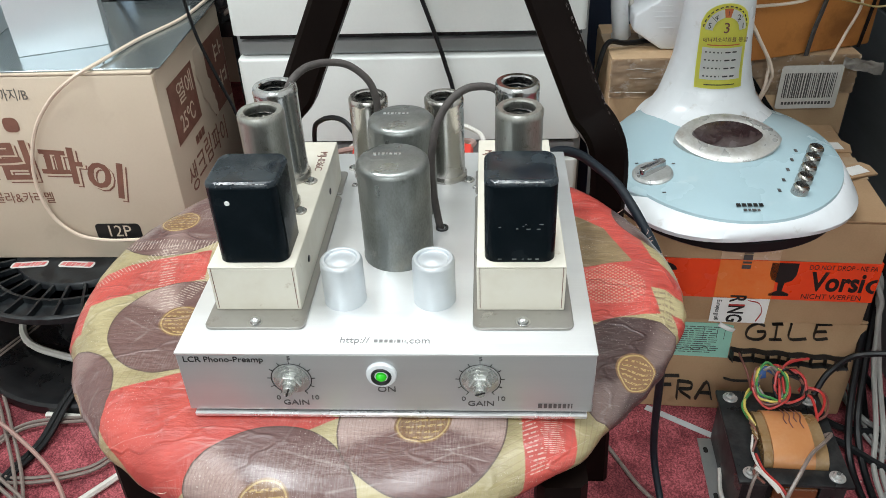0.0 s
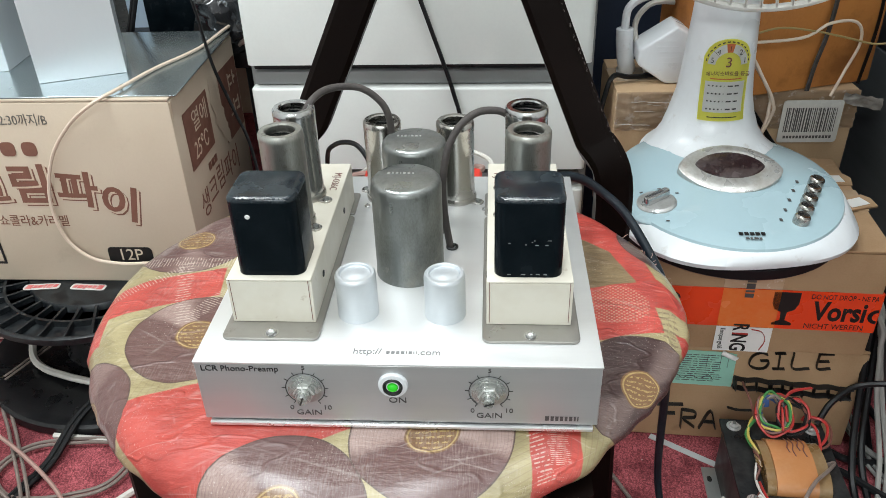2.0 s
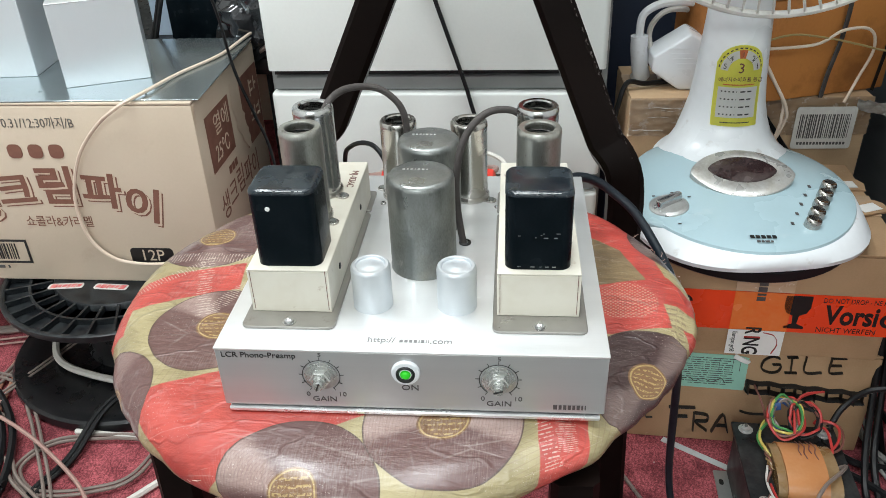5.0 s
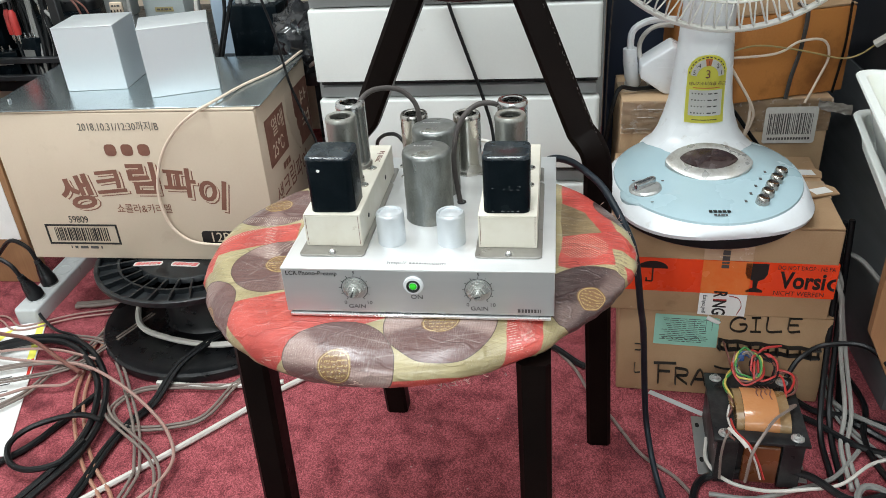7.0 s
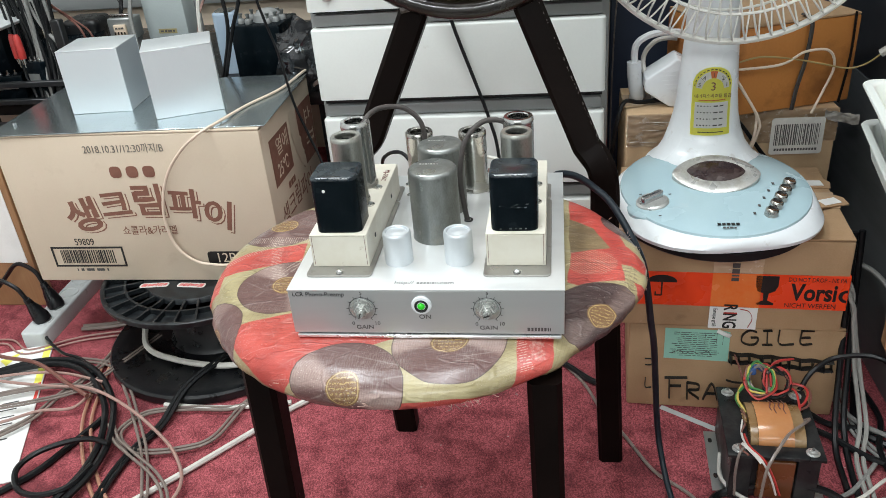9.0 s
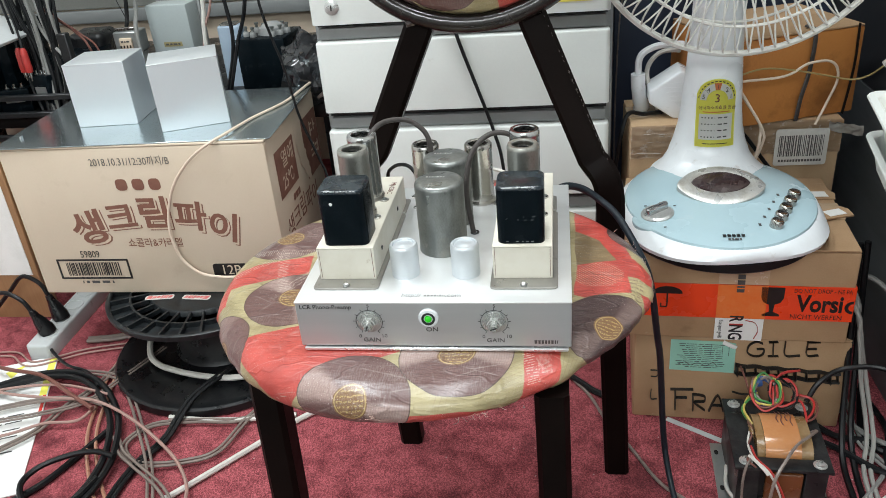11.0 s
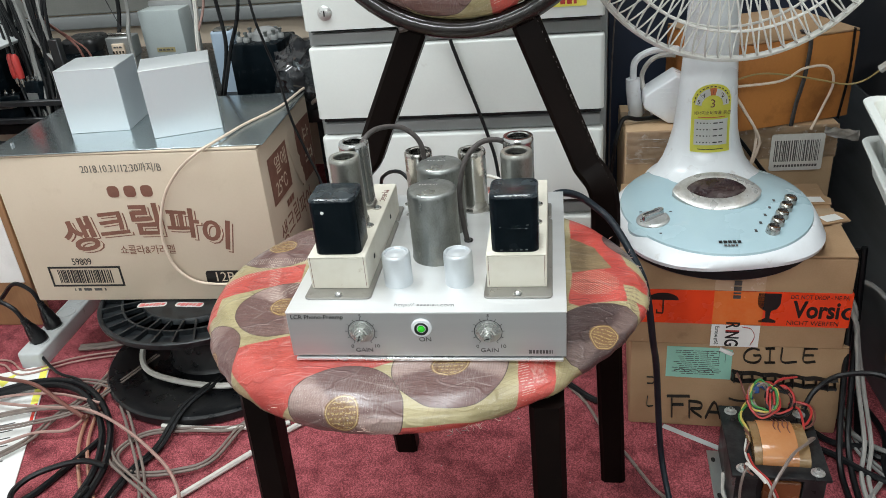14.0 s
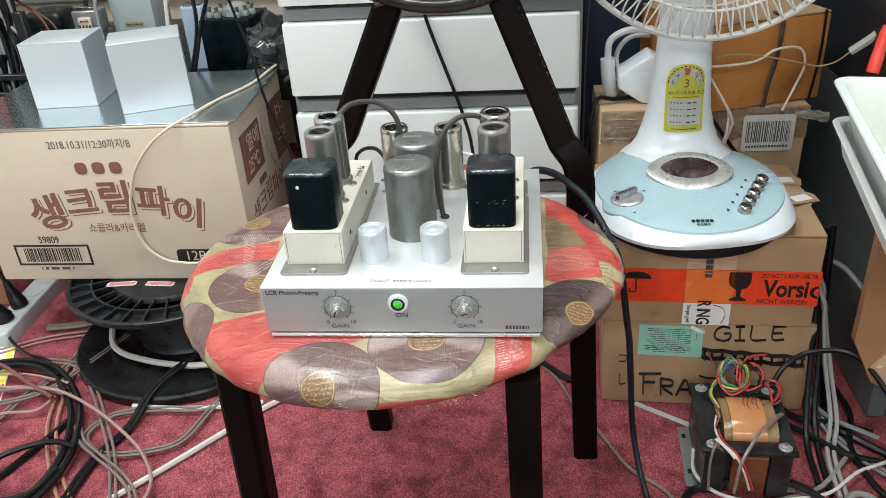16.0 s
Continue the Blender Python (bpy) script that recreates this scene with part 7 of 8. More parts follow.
can = thing("blue_capacitor", place(-0.640, 1.19, BT), "pale blue rounded capacitor can", "capacitor")
part("can", prism(rounded(-0.028, 0.028, -0.022, 0.022, 0.012), 0, 0.142, 0.006, 3), BLUE_CAN, can)
part("base", prism(rounded(-0.02, 0.02, -0.018, 0.018, 0.006), 0.1424, 0.146), NICKEL, can)
gb = thing("grey_metal_box", place(-0.868, 1.24, BT, 0, 0, -3), "pale grey painted metal box with a small plate", "metal box")
part("case", box(0, 0.107, 0, 0.06, 0, 0.186, 0.003, 2), GREY_BOX, gb)
part("lid", box(-0.002, 0.113, 0.061, 0.075, 0, 0.197, 0.002, 2), CABINET_DARK, gb)
pl = part("name_plate", box(0.030, 0.078, -0.001, -0.0002, 0.087, 0.098), DULL_YELLOW, gb, "small dull yellow plate")
bars("plate_mark", [0.008, 0.006, 0.010, 0.005], 0.003, 0.004, INK_GREY, pl, place(0.054, -0.0013, 0.0925, 90, 0, 0))
st = thing("small_transformer", place(-0.945, 1.2, BT), "small open transformer with a cream label", "transformer")
part("core", box(0, 0.062, 0, 0.05, 0.085, 0.135, 0.002, 1), GALVANISED, st)
part("bracket", box(0.004, 0.058, 0.004, 0.046, 0, 0.0845, 0.002, 1), CABINET_DARK, st)
part("coil", box(0.016, 0.048, -0.008, -0.0004, 0.096, 0.122, 0.003, 2), PRINT_PALE, st, "coil with a cream label")
for k in range(4):
    part("tag", box(0.018 + 0.008 * k, 0.0215 + 0.008 * k, -0.0095, -0.0081, 0.099, 0.1055), NICKEL, st)
bars("label_mark", [0.006, 0.004, 0.007], 0.002, 0.004, INK_GREY, st, place(0.032, -0.0083, 0.114, 90, 0, 0))
part("tag_strip", box(0.002, 0.060, 0.01, 0.02, 0.1355, 0.143, 0.001, 1), NICKEL, st)
blk = thing("black_case", place(-1.085, 1.22, BT, 0, 0, 4), "black rounded plastic case", "case")
part("case", prism(rounded(0, 0.095, 0, 0.10, 0.02), 0, 0.13, 0.016, 4), BLACK_PLASTIC, blk)
wp = thing("white_board", place(-1.135, 0.985, 0.628, 0, 25, 0), "white plastic board lying across the rack", "board")
part("board", box(-0.16, 0.098, -0.05, 0.10, -0.030, -0.022, 0.002, 2), STRIP, wp)
for k, x in enumerate((-1.066, -1.050)):
    pg = thing("phono_plug", place(x, 1.01 - 0.006 * k, 0.524), "red phono plug hanging on a cable", "plug", "red phono plugs")
    part("body", lathe([(0.004, 0.02), (0.0075, 0.012), (0.0085, -0.022), (0.0075, -0.034), (0, -0.034)], 16), WIRE_RED, pg)
    part("pin", lathe([(0.0045, -0.0342), (0.0045, -0.046), (0.0018, -0.0462), (0.0018, -0.054), (0, -0.0545)], 12), NICKEL, pg)
    part("lead", tube(glide([(0, 0, 0.02), (-0.006, 0.01, 0.06), (-0.02, 0.02, 0.16), (-0.03, 0.03, 0.35)], 5), 0.0028, 6), RUBBER, pg)

HANG = [
    ([(-1.06, 1.04, 0.80), (-1.04, 1.05, 0.65), (-1.014, 1.05, 0.552), (-0.956, 1.03, 0.499), (-0.92, 1.03, 0.47)], 0.004, WIRE_ASH),
    ([(-1.07, 1.05, 0.80), (-1.05, 1.05, 0.64), (-1.046, 1.05, 0.55), (-1.048, 1.05, 0.47), (-1.035, 1.02, 0.395)], 0.0055, RUBBER),
    ([(-1.05, 1.03, 0.82), (-1.03, 1.04, 0.62), (-1.03, 1.04, 0.50), (-1.02, 1.02, 0.395)], 0.0045, WIRE_ASH),
    ([(-1.01, 1.05, 0.80), (-0.995, 1.05, 0.62), (-0.995, 1.05, 0.55), (-1.016, 1.04, 0.46), (-1.02, 1.02, 0.396)], 0.004, RUBBER),
    ([(-1.0, 1.09, 0.80), (-1.06, 1.08, 0.70), (-1.07, 1.06, 0.6), (-1.06, 1.05, 0.5), (-1.04, 1.03, 0.396)], 0.005, RUBBER),
    ([(-0.655, 1.13, 0.85), (-0.662, 1.12, 0.616), (-0.669, 1.11, 0.542), (-0.675, 1.10, 0.44)], 0.005, WIRE_WHITE),
    ([(-0.62, 1.13, 0.85), (-0.64, 1.12, 0.62), (-0.672, 1.11, 0.53), (-0.68, 1.10, 0.44)], 0.003, WIRE_PINK),
    ([(-0.60, 1.05, 0.85), (-0.584, 1.05, 0.625), (-0.577, 1.04, 0.529), (-0.60, 1.03, 0.44), (-0.62, 1.02, 0.396)], 0.0042, RUBBER),
    ([(-0.50, 1.03, 0.85), (-0.523, 1.02, 0.626), (-0.561, 1.02, 0.523), (-0.590, 1.0, 0.42), (-0.60, 1.03, 0.396)], 0.0042, RUBBER),
    ([(-0.93, 1.32, 0.90), (-0.942, 1.3, 0.60), (-0.953, 1.28, 0.50), (-0.95, 1.27, 0.396)], 0.005, RUBBER),
    ([(-0.86, 1.2, 0.90), (-0.865, 1.2, 0.613), (-0.87, 1.18, 0.535), (-0.86, 1.16, 0.45), (-0.85, 1.16, 0.396)], 0.005, WIRE_ASH),
    ([(-1.09, 1.1, 0.70), (-1.034, 1.1, 0.605), (-0.979, 1.1, 0.557), (-0.944, 1.09, 0.517), (-0.93, 1.09, 0.41)], 0.0026, WIRE_BROWN),
    ([(-1.08, 1.11, 0.71), (-1.02, 1.1, 0.60), (-0.965, 1.1, 0.55), (-0.93, 1.1, 0.51), (-0.92, 1.09, 0.41)], 0.0022, WIRE_BROWN),
]
rh = random.Random(21)
for k in range(13):
    j = 0.006 * k + rh.uniform(-0.012, 0.012)
    sway = rh.uniform(-0.03, 0.05)
    HANG.append(([(-1.11 + 2.4 * j + sway, 1.06 + 0.006 * k, 0.85), (-1.08 + 1.7 * j + sway * 0.5, 1.05, 0.66), (-1.06 + 1.2 * j, 1.045, 0.54), (-1.06 + 1.3 * j - sway * 0.3, 1.035, 0.46), (-1.05 + 1.0 * j, 1.02, 0.396)], rh.uniform(0.0026, 0.0046), (RUBBER, RUBBER, WIRE_ASH, RUBBER, RUBBER)[k % 5]))
for pts, r, mat in HANG:
    cord("hanging_cable", pts, r, mat, {"RUBBER": "black cable hanging behind the carton"}.get(mat.name, "cable hanging down behind the carton"), group="cables behind the carton")
cord("tangled_cable", [(-0.44, 1.02, 0.40), (-0.42, 1.0, 0.47), (-0.385, 1.02, 0.52), (-0.36, 1.0, 0.48), (-0.40, 0.99, 0.43), (-0.43, 1.0, 0.455), (-0.37, 1.02, 0.50), (-0.345, 1.02, 0.42)], 0.007, RUBBER, "tangled black cable beside the cabinet")
cord("tangled_cable", [(-0.46, 1.01, 0.41), (-0.40, 1.03, 0.46), (-0.35, 1.0, 0.45), (-0.39, 0.99, 0.41), (-0.42, 1.02, 0.405)], 0.0045, WIRE_GREY, "tangled grey cable beside the cabinet")
cord("thin_wire", [(-0.345, 1.06, 0.452), (-0.396, 1.0, 0.446), (-0.418, 0.869, 0.4428), (-0.455, 0.771, 0.4428), (-0.475, 0.68, 0.4445), (-0.50, 0.638, 0.437), (-0.545, 0.643, 0.403), (-0.585, 0.645, 0.352), (-0.609, 0.645, 0.282), (-0.605, 0.645, 0.216), (-0.575, 0.645, 0.178), (-0.53, 0.643, 0.168), (-0.478, 0.638, 0.172), (-0.43, 0.63, 0.18)], 0.0028, WIRE_CREAM, "thin cream wire looped in front of the carton")
cord("hanging_cable", [(-0.41, 0.74, 0.90), (-0.384, 0.72, 0.675), (-0.373, 0.72, 0.609), (-0.358, 0.72, 0.548), (-0.347, 0.72, 0.465), (-0.327, 0.72, 0.394), (-0.31, 0.72, 0.331), (-0.30, 0.71, 0.22), (-0.29, 0.68, 0.0)], 0.0024, RUBBER, "thin black cable hanging beside the carton")
cord("hanging_cable", [(-0.075, 0.758, 0.66), (-0.052, 0.758, 0.574), (-0.031, 0.758, 0.508), (-0.01, 0.758, 0.444), (0.003, 0.758, 0.40), (0.016, 0.75, 0.344), (0.03, 0.72, 0.20), (0.05, 0.68, 0.0)], 0.0033, RUBBER, "black cable hanging in front of the drawers")

wrap = thing("plastic_bag", place(-0.405, 1.03, 0.391), "crumpled shiny black plastic bag beside the cabinet", "bag")
bm = bmesh.new()
bmesh.ops.create_icosphere(bm, subdivisions=4, radius=1.0)
for v in bm.verts:
    d = v.co.normalized()
    k = 1 + 0.34 * noise.noise(d * 2.1) + 0.22 * abs(noise.noise(d * 5.3)) + 0.10 * abs(noise.noise(d * 11))
    v.co = Vector((0.062 * k * d.x, 0.05 * k * d.y, max(0.0, 0.068 + 0.075 * k * d.z)))
part("bag", bm, SHINY_BLACK, wrap, angle=25)
cord("thread", [(-1.03, 1.33, 0.80), (-1.0, 1.32, 0.655), (-0.995, 1.32, 0.63), (-0.965, 1.3, 0.57), (-0.94, 1.28, 0.53)], 0.0012, RUBBER, "thin black thread with a knot, hanging by the wall", "thread")
board = thing("wooden_board", place(-1.5, 0.80, FLOOR), "brown wooden panel with a white sheet on it", "board")
part("panel", box(0, 0.458, 0, 0.03, 0, 0.5, 0.002, 1), WOOD, board)
part("sheet", prism([(-0.24, 0.115), (0.444, 0.115), (0.444, 0.49), (-0.24, 0.49)], 0, 0.0012), PAPER, board, "white paper sheet", place(0, -0.0004, 0, 90, 0, 0))

# ---- power strip and papers on the floor ----
strip = thing("power_strip", place(-0.975, 0.636, FLOOR, 0, 0, 2), "grey-white power strip with two black plugs", "power strip")
part("body", prism(rounded(-0.027, 0.027, 0, 0.34, 0.010), 0, 0.036, 0.005, 3), STRIP, strip)
for k in range(5):
    part("socket", lathe([(0.021, 0.0362), (0.021, 0.0372), (0.019, 0.0374), (0.018, 0.0355), (0, 0.0355)], 24), STRIP, strip, m=place(0, 0.05 + 0.056 * k, 0))
for k, (y, lean) in enumerate(((0.052, 8), (0.106, -4))):
    pg = thing("mains_plug", place(-0.975 - 0.002, 0.636 + y, FLOOR + 0.0375, lean, -14, 10), "black moulded mains plug in the power strip", "plug", "black mains plugs")
    part("body", lathe([(0.0175, 0), (0.0175, 0.014), (0.0155, 0.018), (0.0135, 0.032), (0.009, 0.045), (0.007, 0.06), (0, 0.06)], 20), BLACK_PLASTIC, pg)
    part("cable", tube(glide([(0, 0, 0.058), (-0.01, 0.01, 0.09), (-0.05, 0.03, 0.11), (-0.11, 0.05, 0.08), (-0.2, 0.06, 0.03)], 6), 0.0048, 7), RUBBER, pg)
paper = thing("catalogue", place(-0.941, 0.65, FLOOR, 0, 0, 22), "white printed catalogue sheet on the carpet", "paper")
part("page", box(-0.40, 0.0, -0.42, 0.0, 0.0006, 0.003, 0.0004, 1), PAPER, paper)
part("yellow_band", box(-0.016, -0.002, -0.14, -0.003, 0.0031, 0.0036), YELLOW, paper)
part("yellow_shape", prism([(-0.10, -0.03), (-0.06, -0.012), (-0.085, -0.055)], 0.0031, 0.0036), YELLOW, paper)
part("red_band", box(-0.008, -0.002, -0.20, -0.141, 0.0031, 0.0036), RED_PLASTIC, paper)
for i in range(6):
    bars("print_line", [0.05, 0.04, 0.03], 0.006, 0.003, INK_GREY, paper, place(-0.10, -0.19 - 0.022 * i, 0.0032))


# ---- cables on the floor ----
def floor_cable(pts, r, mat, label, rise=0.0, twin=0.0, group="cables on the carpet", lift=()):
    lifts = dict(lift)
    line = [(x, y, FLOOR + r + 0.001 + rise + lifts.get(i, 0.0)) for i, (x, y) in enumerate(pts)]
    return cord("floor_cable", line, r, mat, label, n=8, twin=twin, group=group)


floor_cable([(-0.63, 0.13), (-0.59, 0.18), (-0.50, 0.28), (-0.40, 0.40), (-0.36, 0.45), (-0.31, 0.50), (-0.22, 0.60)], 0.0054, WIRE_WHITE, "thick off-white cable across the carpet")
floor_cable([(-0.78, 0.74), (-0.78, 0.60), (-0.76, 0.51), (-0.73, 0.41), (-0.68, 0.32), (-0.62, 0.24), (-0.56, 0.18), (-0.50, 0.10)], 0.0034, WIRE_COPPER, "twin clear copper speaker cable", 0.004, 0.0078)
floor_cable([(-1.04, 0.52), (-0.95, 0.50), (-0.85, 0.49), (-0.75, 0.47), (-0.65, 0.42), (-0.56, 0.36), (-0.51, 0.31), (-0.48, 0.26), (-0.48, 0.21), (-0.51, 0.15)], 0.0031, WIRE_PINK, "single pinkish cable in a wide bend", 0.014, lift=((3, 0.012), (4, 0.012)))
floor_cable([(-0.95, 0.55), (-0.88, 0.57), (-0.83, 0.58), (-0.75, 0.56), (-0.69, 0.49), (-0.64, 0.42), (-0.58, 0.33), (-0.54, 0.25), (-0.53, 0.22), (-0.53, 0.15)], 0.0027, WIRE_GREY, "twin grey speaker cable", 0.009, 0.0045)
floor_cable([(-1.05, 0.47), (-0.97, 0.53), (-0.91, 0.56), (-0.84, 0.56), (-0.77, 0.52), (-0.70, 0.44), (-0.66, 0.35), (-0.65, 0.28), (-0.66, 0.22), (-0.69, 0.13)], 0.0062, RUBBER, "thick black cable pair curving on the carpet", 0.012, 0.0075)
floor_cable([(-0.64, 0.33), (-0.68, 0.34), (-0.72, 0.33), (-0.76, 0.30), (-0.77, 0.26), (-0.74, 0.22), (-0.70, 0.21), (-0.66, 0.23), (-0.645, 0.28)], 0.0052, RUBBER, "thin black cable loop", 0.02)
floor_cable([(-0.84, 0.17), (-0.78, 0.24), (-0.75, 0.28), (-0.73, 0.33), (-0.70, 0.42)], 0.0062, RUBBER, "black cable running under the loops", 0.0)
floor_cable([(-0.44, 0.70), (-0.50, 0.60), (-0.56, 0.49), (-0.58, 0.40), (-0.60, 0.34), (-0.61, 0.28), (-0.61, 0.19), (-0.62, 0.10)], 0.0042, RUBBER, "twin black cable from behind the reel", 0.004, 0.0045, lift=((0, 0.025), (1, 0.025), (2, 0.022)))
floor_cable([(-0.37, 0.54), (-0.44, 0.47), (-0.47, 0.37), (-0.52, 0.34), (-0.58, 0.33), (-0.62, 0.34), (-0.65, 0.38), (-0.62, 0.43), (-0.54, 0.445), (-0.46, 0.45), (-0.38, 0.50)], 0.0027, WIRE_GREY, "grey twin cable looping before the reel", 0.006, 0.004)
floor_cable([(-0.67, 0.39), (-0.64, 0.35), (-0.60, 0.32), (-0.53, 0.27), (-0.49, 0.22), (-0.47, 0.15)], 0.0027, WIRE_GREY, "grey twin cable on the carpet", 0.014, 0.0042)
floor_cable([(-0.755, 0.72), (-0.70, 0.605), (-0.62, 0.562), (-0.52, 0.545), (-0.45, 0.56)], 0.0062, WIRE_WHITE, "pale cable lying on the reel's lower flange", 0.0235, group="")
floor_cable([(-1.15, 0.63), (-1.05, 0.65), (-0.98, 0.615), (-0.88, 0.665), (-0.74, 0.70)], 0.0020, WIRE_PINK, "pale pink twin cable beside the power strip", 0.002, 0.0075)
floor_cable([(-1.1, 0.60), (-1.0, 0.57), (-0.91, 0.55), (-0.81, 0.49), (-0.75, 0.455)], 0.0042, WIRE_BROWN, "brown cable over the catalogue", 0.02)
cord("mains_cable", [(-1.01, 0.72, 0.02), (-0.99, 0.685, 0.012), (-0.95, 0.645, -0.008), (-0.89, 0.60, -0.014), (-0.83, 0.575, -0.012), (-0.78, 0.53, -0.012)], 0.0033, RUBBER, "thin black cable from the power strip to the heap")
floor_cable([(-0.95, 0.36), (-0.88, 0.39), (-0.83, 0.42), (-0.77, 0.43), (-0.755, 0.47)], 0.0030, WIRE_PINK, "salmon cable end on the catalogue", 0.012)
floor_cable([(-0.90, 0.33), (-0.84, 0.40), (-0.82, 0.47), (-0.79, 0.54), (-0.775, 0.64), (-0.77, 0.72)], 0.0028, WIRE_GREY, "grey twin cable running to the reel", 0.008, 0.0048)
floor_cable([(-1.05, 0.42), (-0.95, 0.46), (-0.86, 0.49), (-0.78, 0.49), (-0.72, 0.47)], 0.0029, WIRE_GREY, "thin grey cable over the catalogue", 0.012, 0.004)
floor_cable([(-1.02, 0.34), (-0.94, 0.41), (-0.86, 0.44), (-0.78, 0.48), (-0.74, 0.56), (-0.70, 0.66)], 0.0022, WIRE_GREY, "grey-brown twin cable over the catalogue", 0.016, 0.0040)
floor_cable([(-1.03, 0.49), (-0.93, 0.52), (-0.84, 0.525), (-0.74, 0.50)], 0.0028, WIRE_PINK, "thin pale pink cable across the heap", 0.018)
floor_cable([(-0.90, 0.70), (-0.84, 0.71), (-0.78, 0.73), (-0.72, 0.73)], 0.0051, WIRE_GREY, "grey flat cable by the power strip", 0.002, 0.005)
floor_cable([(-0.36, 0.47), (-0.44, 0.455), (-0.52, 0.45), (-0.60, 0.455)], 0.0045, WIRE_WHITE, "white cable along the reel's edge", 0.002)
floor_cable([(0.10, 0.66), (0.14, 0.59), (0.17, 0.54), (0.20, 0.46), (0.23, 0.41), (0.27, 0.33), (0.32, 0.28), (0.36, 0.20)], 0.0029, WIRE_GREY, "thin grey cable near the chair leg")
floor_cable([(0.08, 0.62), (0.13, 0.60), (0.18, 0.55), (0.22, 0.53)], 0.006, RUBBER, "black cable behind the chair leg")

cord("mains_lead", [(0.105, 0.268, 0.490), (0.122, 0.290, 0.498), (0.145, 0.305, 0.490), (0.168, 0.306, 0.474), (0.192, 0.29, 0.455), (0.219, 0.25, 0.417), (0.231, 0.25, 0.377), (0.242, 0.26, 0.303), (0.252, 0.285, 0.24), (0.267, 0.32, 0.09), (0.275, 0.31, 0.03), (0.286, 0.27, -0.012), (0.30, 0.20, -0.021), (0.33, 0.12, -0.021)], 0.0046, NAVY_RUBBER, "thick black mains lead hanging over the seat edge", "cable", 8, seg=10)
cord("signal_lead", [(-0.055, 0.285, 0.498), (-0.057, 0.30, 0.510), (-0.072, 0.315, 0.522), (-0.096, 0.335, 0.512), (-0.112, 0.365, 0.48), (-0.115, 0.375, 0.40)], 0.0025, RUBBER, "thin black signal lead behind the amplifier")
for k, (x, mat) in enumerate(((-0.055, RED_PLASTIC), (0.045, RED_PLASTIC), (0.062, RUBBER))):
    cord("phono_plug", [(x, 0.2745, 0.495), (x, 0.286, 0.496), (x, 0.30, 0.498)], 0.0062, mat, "phono plug in the amplifier's back", "plug", 3, group="phono plugs")
cord("signal_lead", [(0.045, 0.30, 0.498), (0.05, 0.33, 0.49), (0.02, 0.36, 0.475), (-0.05, 0.37, 0.465), (-0.10, 0.378, 0.45), (-0.118, 0.392, 0.39)], 0.003, WIRE_PINK, "pale pink signal lead behind the amplifier")
cord("signal_lead", [(0.062, 0.30, 0.498), (0.055, 0.33, 0.50), (0.02, 0.35, 0.50), (-0.05, 0.372, 0.475), (-0.085, 0.385, 0.45), (-0.095, 0.395, 0.39)], 0.0024, WIRE_WHITE, "white signal lead behind the amplifier")

# ---- things by the dark panel ----
panel = thing("grey_cabinet", place(0.668, 0.46, FLOOR), "dark grey steel cabinet with a streaky side", "cabinet")
part("side", box(0, 0.03, 0, 0.84, 0, 0.459, 0.002, 1), PANEL_GREY, panel)
part("front", box(0.031, 0.6, 0, 0.03, 0, 0.459, 0.002, 1), PANEL_GREY, panel)
part("upper_side", box(0, 0.03, 0.16, 0.84, 0.4595, 1.4, 0.002, 1), DARK_PANEL, panel, "black upper side")
backing = thing("navy_partition", place(0.235, 1.10, FLOOR), "dark navy partition behind the boxes", "partition")
part("panel", box(0, 0.43, 0, 0.03, 0, 1.4, 0.002, 1), material("navy_paint", (0.025, 0.035, 0.06), 0.45, scale=6), backing)
cord("thin_wire", [(0.237, 1.06, 0.80), (0.262, 1.05, 0.66), (0.245, 1.05, 0.55), (0.238, 1.04, 0.40), (0.236, 1.03, 0.2)], 0.0016, WIRE_GREY, "thin grey wire hanging on the navy partition")

stand = thing("wooden_stand", place(0.595, 0.40, FLOOR), "brown varnished wooden stand with a slanted lower edge", "stand")
part("front_board", moved(prism([(0.0, 0.196), (0.037, 0.120), (0.09, 0.09), (0.36, 0.09), (0.36, 0.447), (0.0, 0.447)], -0.014, 0.0), pose(0, 0, 0, 90)), WOOD, stand)
part("top_board", box(0.0, 0.36, -0.002, 0.055, 0.4475, 0.459, 0.002, 1), WOOD, stand)
for x in (0.12, 0.33):
    part("foot", box(x, x + 0.026, 0.002, 0.028, 0, 0.0895, 0.001, 1), WOOD, stand)
part("tape", moved(prism([(0.03, 0.15), (0.05, 0.115), (0.35, 0.10), (0.35, 0.18), (0.06, 0.19)], 0.0002, 0.001), pose(0, 0, 0, 90)), TAPE_CLEAR, stand, "yellowed clear tape")


def tray_shell(w, d, h, t, lean, rim):
    """A rounded tray with leaning walls and a turned-out rim."""
    bm = bmesh.new()
    made = []
    for inset, z in ((lean, 0.0), (lean * 0.5, h * 0.5), (0.0, h - 0.005), (-rim, h - 0.0045), (-rim - 0.001, h - 0.002), (-rim, h), (0.001, h), (0.004, h - 0.003), (lean * 0.5 + t, h * 0.5), (lean + t, t)):
        made.append([bm.verts.new((x, y, z)) for x, y in rounded(inset, w - inset, -d + inset, -inset, 0.024, 6)])
    for a, b in zip(made, made[1:]):
        k = len(a)
        for i in range(k):
            bm.faces.new((a[i], a[(i + 1) % k], b[(i + 1) % k], b[i]))
    bm.faces.new(list(reversed(made[0])))
    bm.faces.new(made[-1])
    bmesh.ops.recalc_face_normals(bm, faces=bm.faces)
    return bm


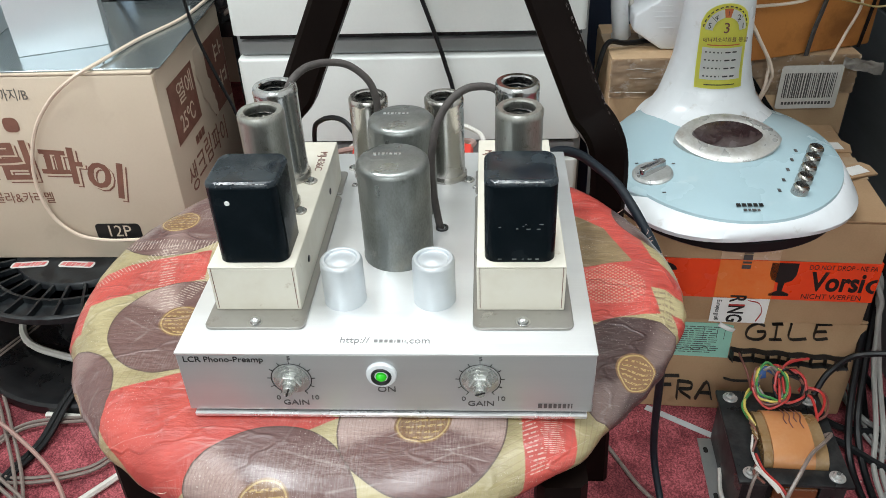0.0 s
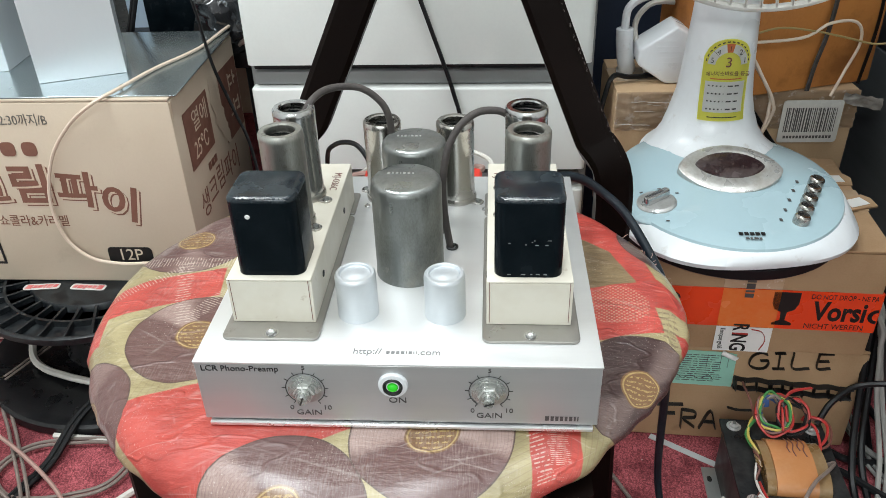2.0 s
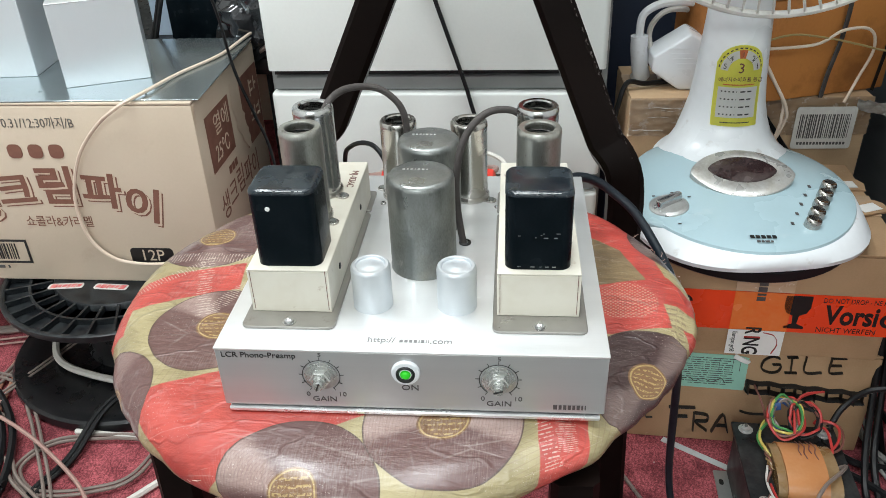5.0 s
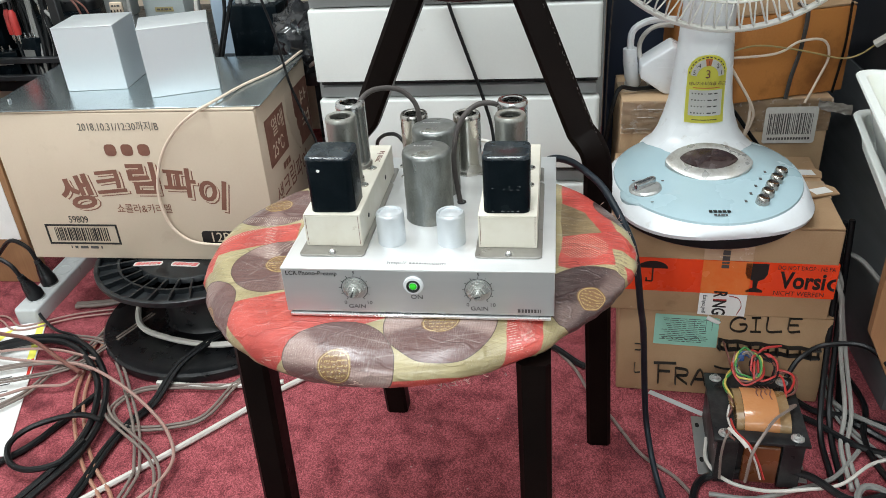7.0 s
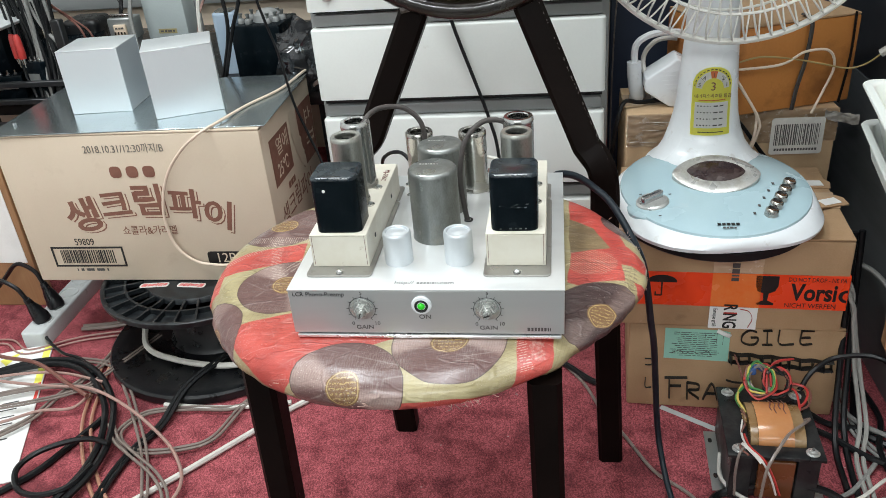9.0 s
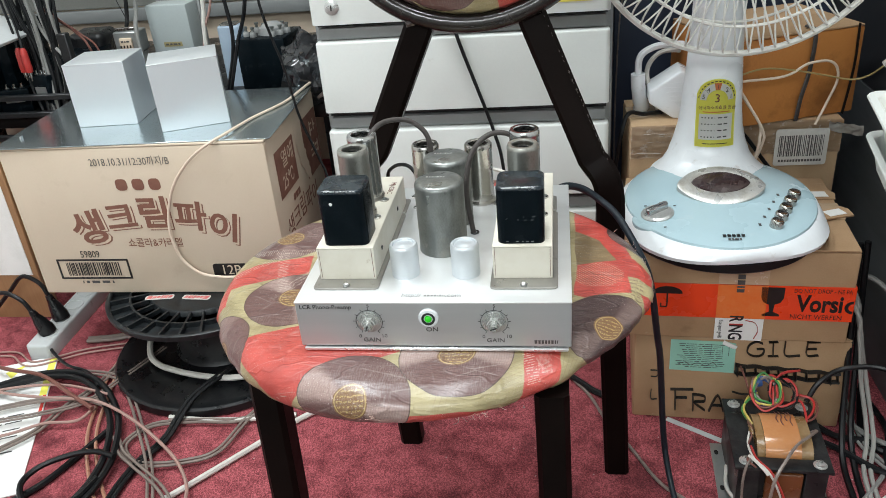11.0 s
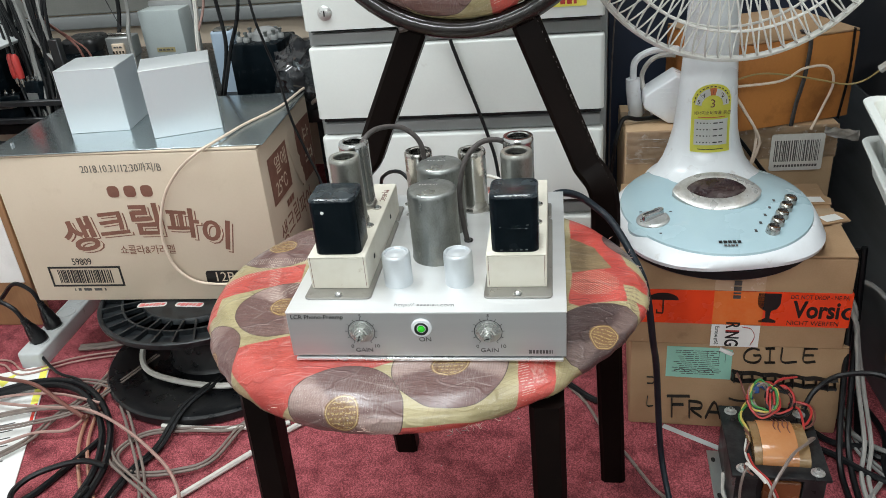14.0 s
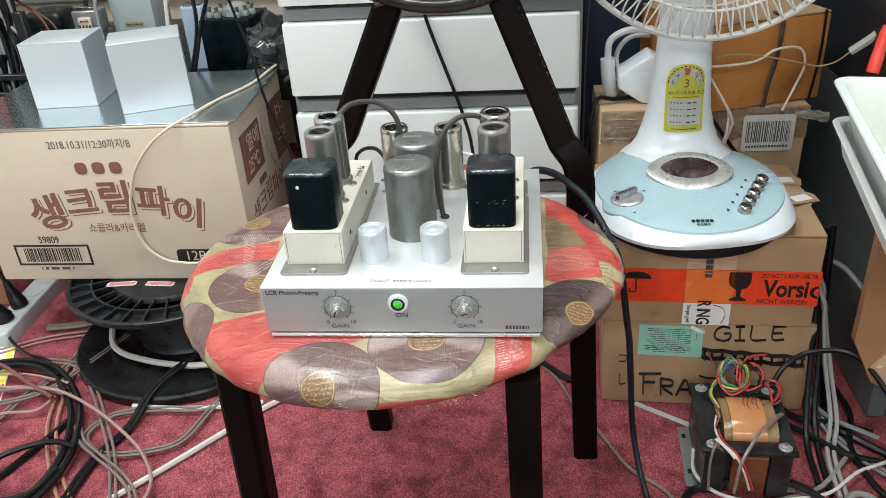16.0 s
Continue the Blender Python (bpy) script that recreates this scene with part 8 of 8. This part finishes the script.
lower_tray = thing("plastic_tray", place(0.553, 0.514, 0.4296, 0, 0, -9.5), "white plastic tray under a second tray on the stand", "tray", "stacked plastic trays")
part("tray", tray_shell(0.37, 0.43, 0.044, 0.003, 0.010, 0.006), STYRO, lower_tray)
tray = thing("plastic_tray", place(0.546, 0.506, 0.4330, 0, 0, -9.5), "white plastic tray standing in a second tray", "tray", "stacked plastic trays")
part("tray", tray_shell(0.37, 0.40, 0.100, 0.003, 0.030, 0.009), STYRO, tray)
yl = thing("yellow_pack", place(0.665, 0.40, 0.4364), "small yellow and white pack in the tray", "pack")
part("pack", box(0, 0.05, 0, 0.09, 0, 0.130, 0.003, 2), YELLOW, yl)
part("label", box(0.004, 0.046, -0.001, -0.0002, 0.075, 0.105), PAPER, yl)
rp = thing("phono_plug", place(0.600, 0.53, 0.567, -8, 10, 0), "large red phono plug on a black cable", "plug")
part("body", lathe([(0, -0.034), (0.0085, -0.034), (0.0085, -0.01), (0.0078, -0.009), (0.0075, 0.014), (0.0055, 0.030), (0.0048, 0.036), (0, 0.036)], 20), RED_PLASTIC, rp)
part("cable", tube(glide([(0, 0, 0.03), (0.002, 0, 0.08), (0.004, 0.004, 0.2), (0.006, 0.01, 0.5)], 5), 0.006, 8), RUBBER, rp)

cord("hanging_cable", [(0.552, 0.505, 0.226), (0.560, 0.485, 0.222), (0.568, 0.474, 0.20), (0.577, 0.472, 0.158), (0.59, 0.46, 0.08), (0.60, 0.42, 0.0), (0.58, 0.36, -0.02), (0.57, 0.27, -0.02)], 0.0036, WIRE_STONE, "pale grey twin cable hanging past the boxes", twin=0.0048)
cord("hanging_cable", [(0.565, 0.52, 0.24), (0.60, 0.50, 0.235), (0.64, 0.46, 0.19), (0.68, 0.42, 0.12)], 0.004, WIRE_ASH, "grey cable looping past the boxes")
floor_cable([(0.67, 0.36), (0.63, 0.40), (0.60, 0.44), (0.62, 0.52), (0.64, 0.58)], 0.006, RUBBER, "black cable by the grey cabinet")
floor_cable([(0.62, 0.38), (0.58, 0.33), (0.54, 0.29), (0.48, 0.265), (0.42, 0.245), (0.36, 0.25)], 0.0038, WIRE_ASH, "grey cable before the transformer", 0.004)
floor_cable([(0.33, 0.22), (0.345, 0.265), (0.37, 0.285), (0.43, 0.285), (0.50, 0.275), (0.56, 0.25), (0.64, 0.27), (0.72, 0.26)], 0.006, RUBBER, "black cable round the transformer", 0.004, lift=((3, 0.02), (4, 0.02)))
floor_cable([(0.70, 0.36), (0.63, 0.33), (0.60, 0.315), (0.55, 0.275), (0.50, 0.262), (0.44, 0.255), (0.39, 0.27), (0.365, 0.31), (0.372, 0.36)], 0.0028, WIRE_WHITE, "thin white cable round the transformer", 0.012)
floor_cable([(0.56, 0.20), (0.565, 0.25), (0.585, 0.275), (0.61, 0.265), (0.62, 0.22), (0.63, 0.17)], 0.0051, WIRE_ASH, "grey cable bend on the carpet", 0.008)
floor_cable([(0.66, 0.20), (0.62, 0.30), (0.615, 0.38), (0.64, 0.46), (0.63, 0.56)], 0.005, RUBBER, "black cable along the stand", 0.006)
floor_cable([(0.60, 0.56), (0.59, 0.46), (0.60, 0.40), (0.64, 0.33), (0.70, 0.28)], 0.0028, WIRE_ASH, "grey twin cable by the stand", 0.006, 0.004)
floor_cable([(0.575, 0.60), (0.58, 0.50), (0.60, 0.44), (0.66, 0.39)], 0.0043, WIRE_ASH, "grey cable by the stand", 0.012)
cord("mains_cable", [(0.494, 0.415, 0.07), (0.515, 0.432, 0.095), (0.556, 0.448, 0.110), (0.61, 0.42, 0.125), (0.65, 0.37, 0.085), (0.68, 0.33, 0.02)], 0.0042, RUBBER, "black cable arching from the transformer")
cord("hanging_cable", [(0.566, 0.505, 0.30), (0.568, 0.49, 0.18), (0.566, 0.465, 0.08), (0.560, 0.43, 0.01), (0.552, 0.38, -0.024), (0.545, 0.30, -0.025)], 0.0048, RUBBER, "black cable hanging behind the boxes")
cord("hanging_cable", [(0.578, 0.51, 0.30), (0.582, 0.495, 0.16), (0.580, 0.465, 0.06), (0.574, 0.43, 0.0), (0.566, 0.37, -0.024), (0.556, 0.28, -0.025)], 0.0048, RUBBER, "black cable hanging behind the boxes")
floor_cable([(0.53, 0.47), (0.56, 0.44), (0.61, 0.43), (0.66, 0.41)], 0.0055, RUBBER, "black cable across the dark corner", 0.004)
floor_cable([(0.52, 0.43), (0.55, 0.41), (0.60, 0.36), (0.66, 0.34)], 0.0055, RUBBER, "black cable across the dark corner", 0.006)
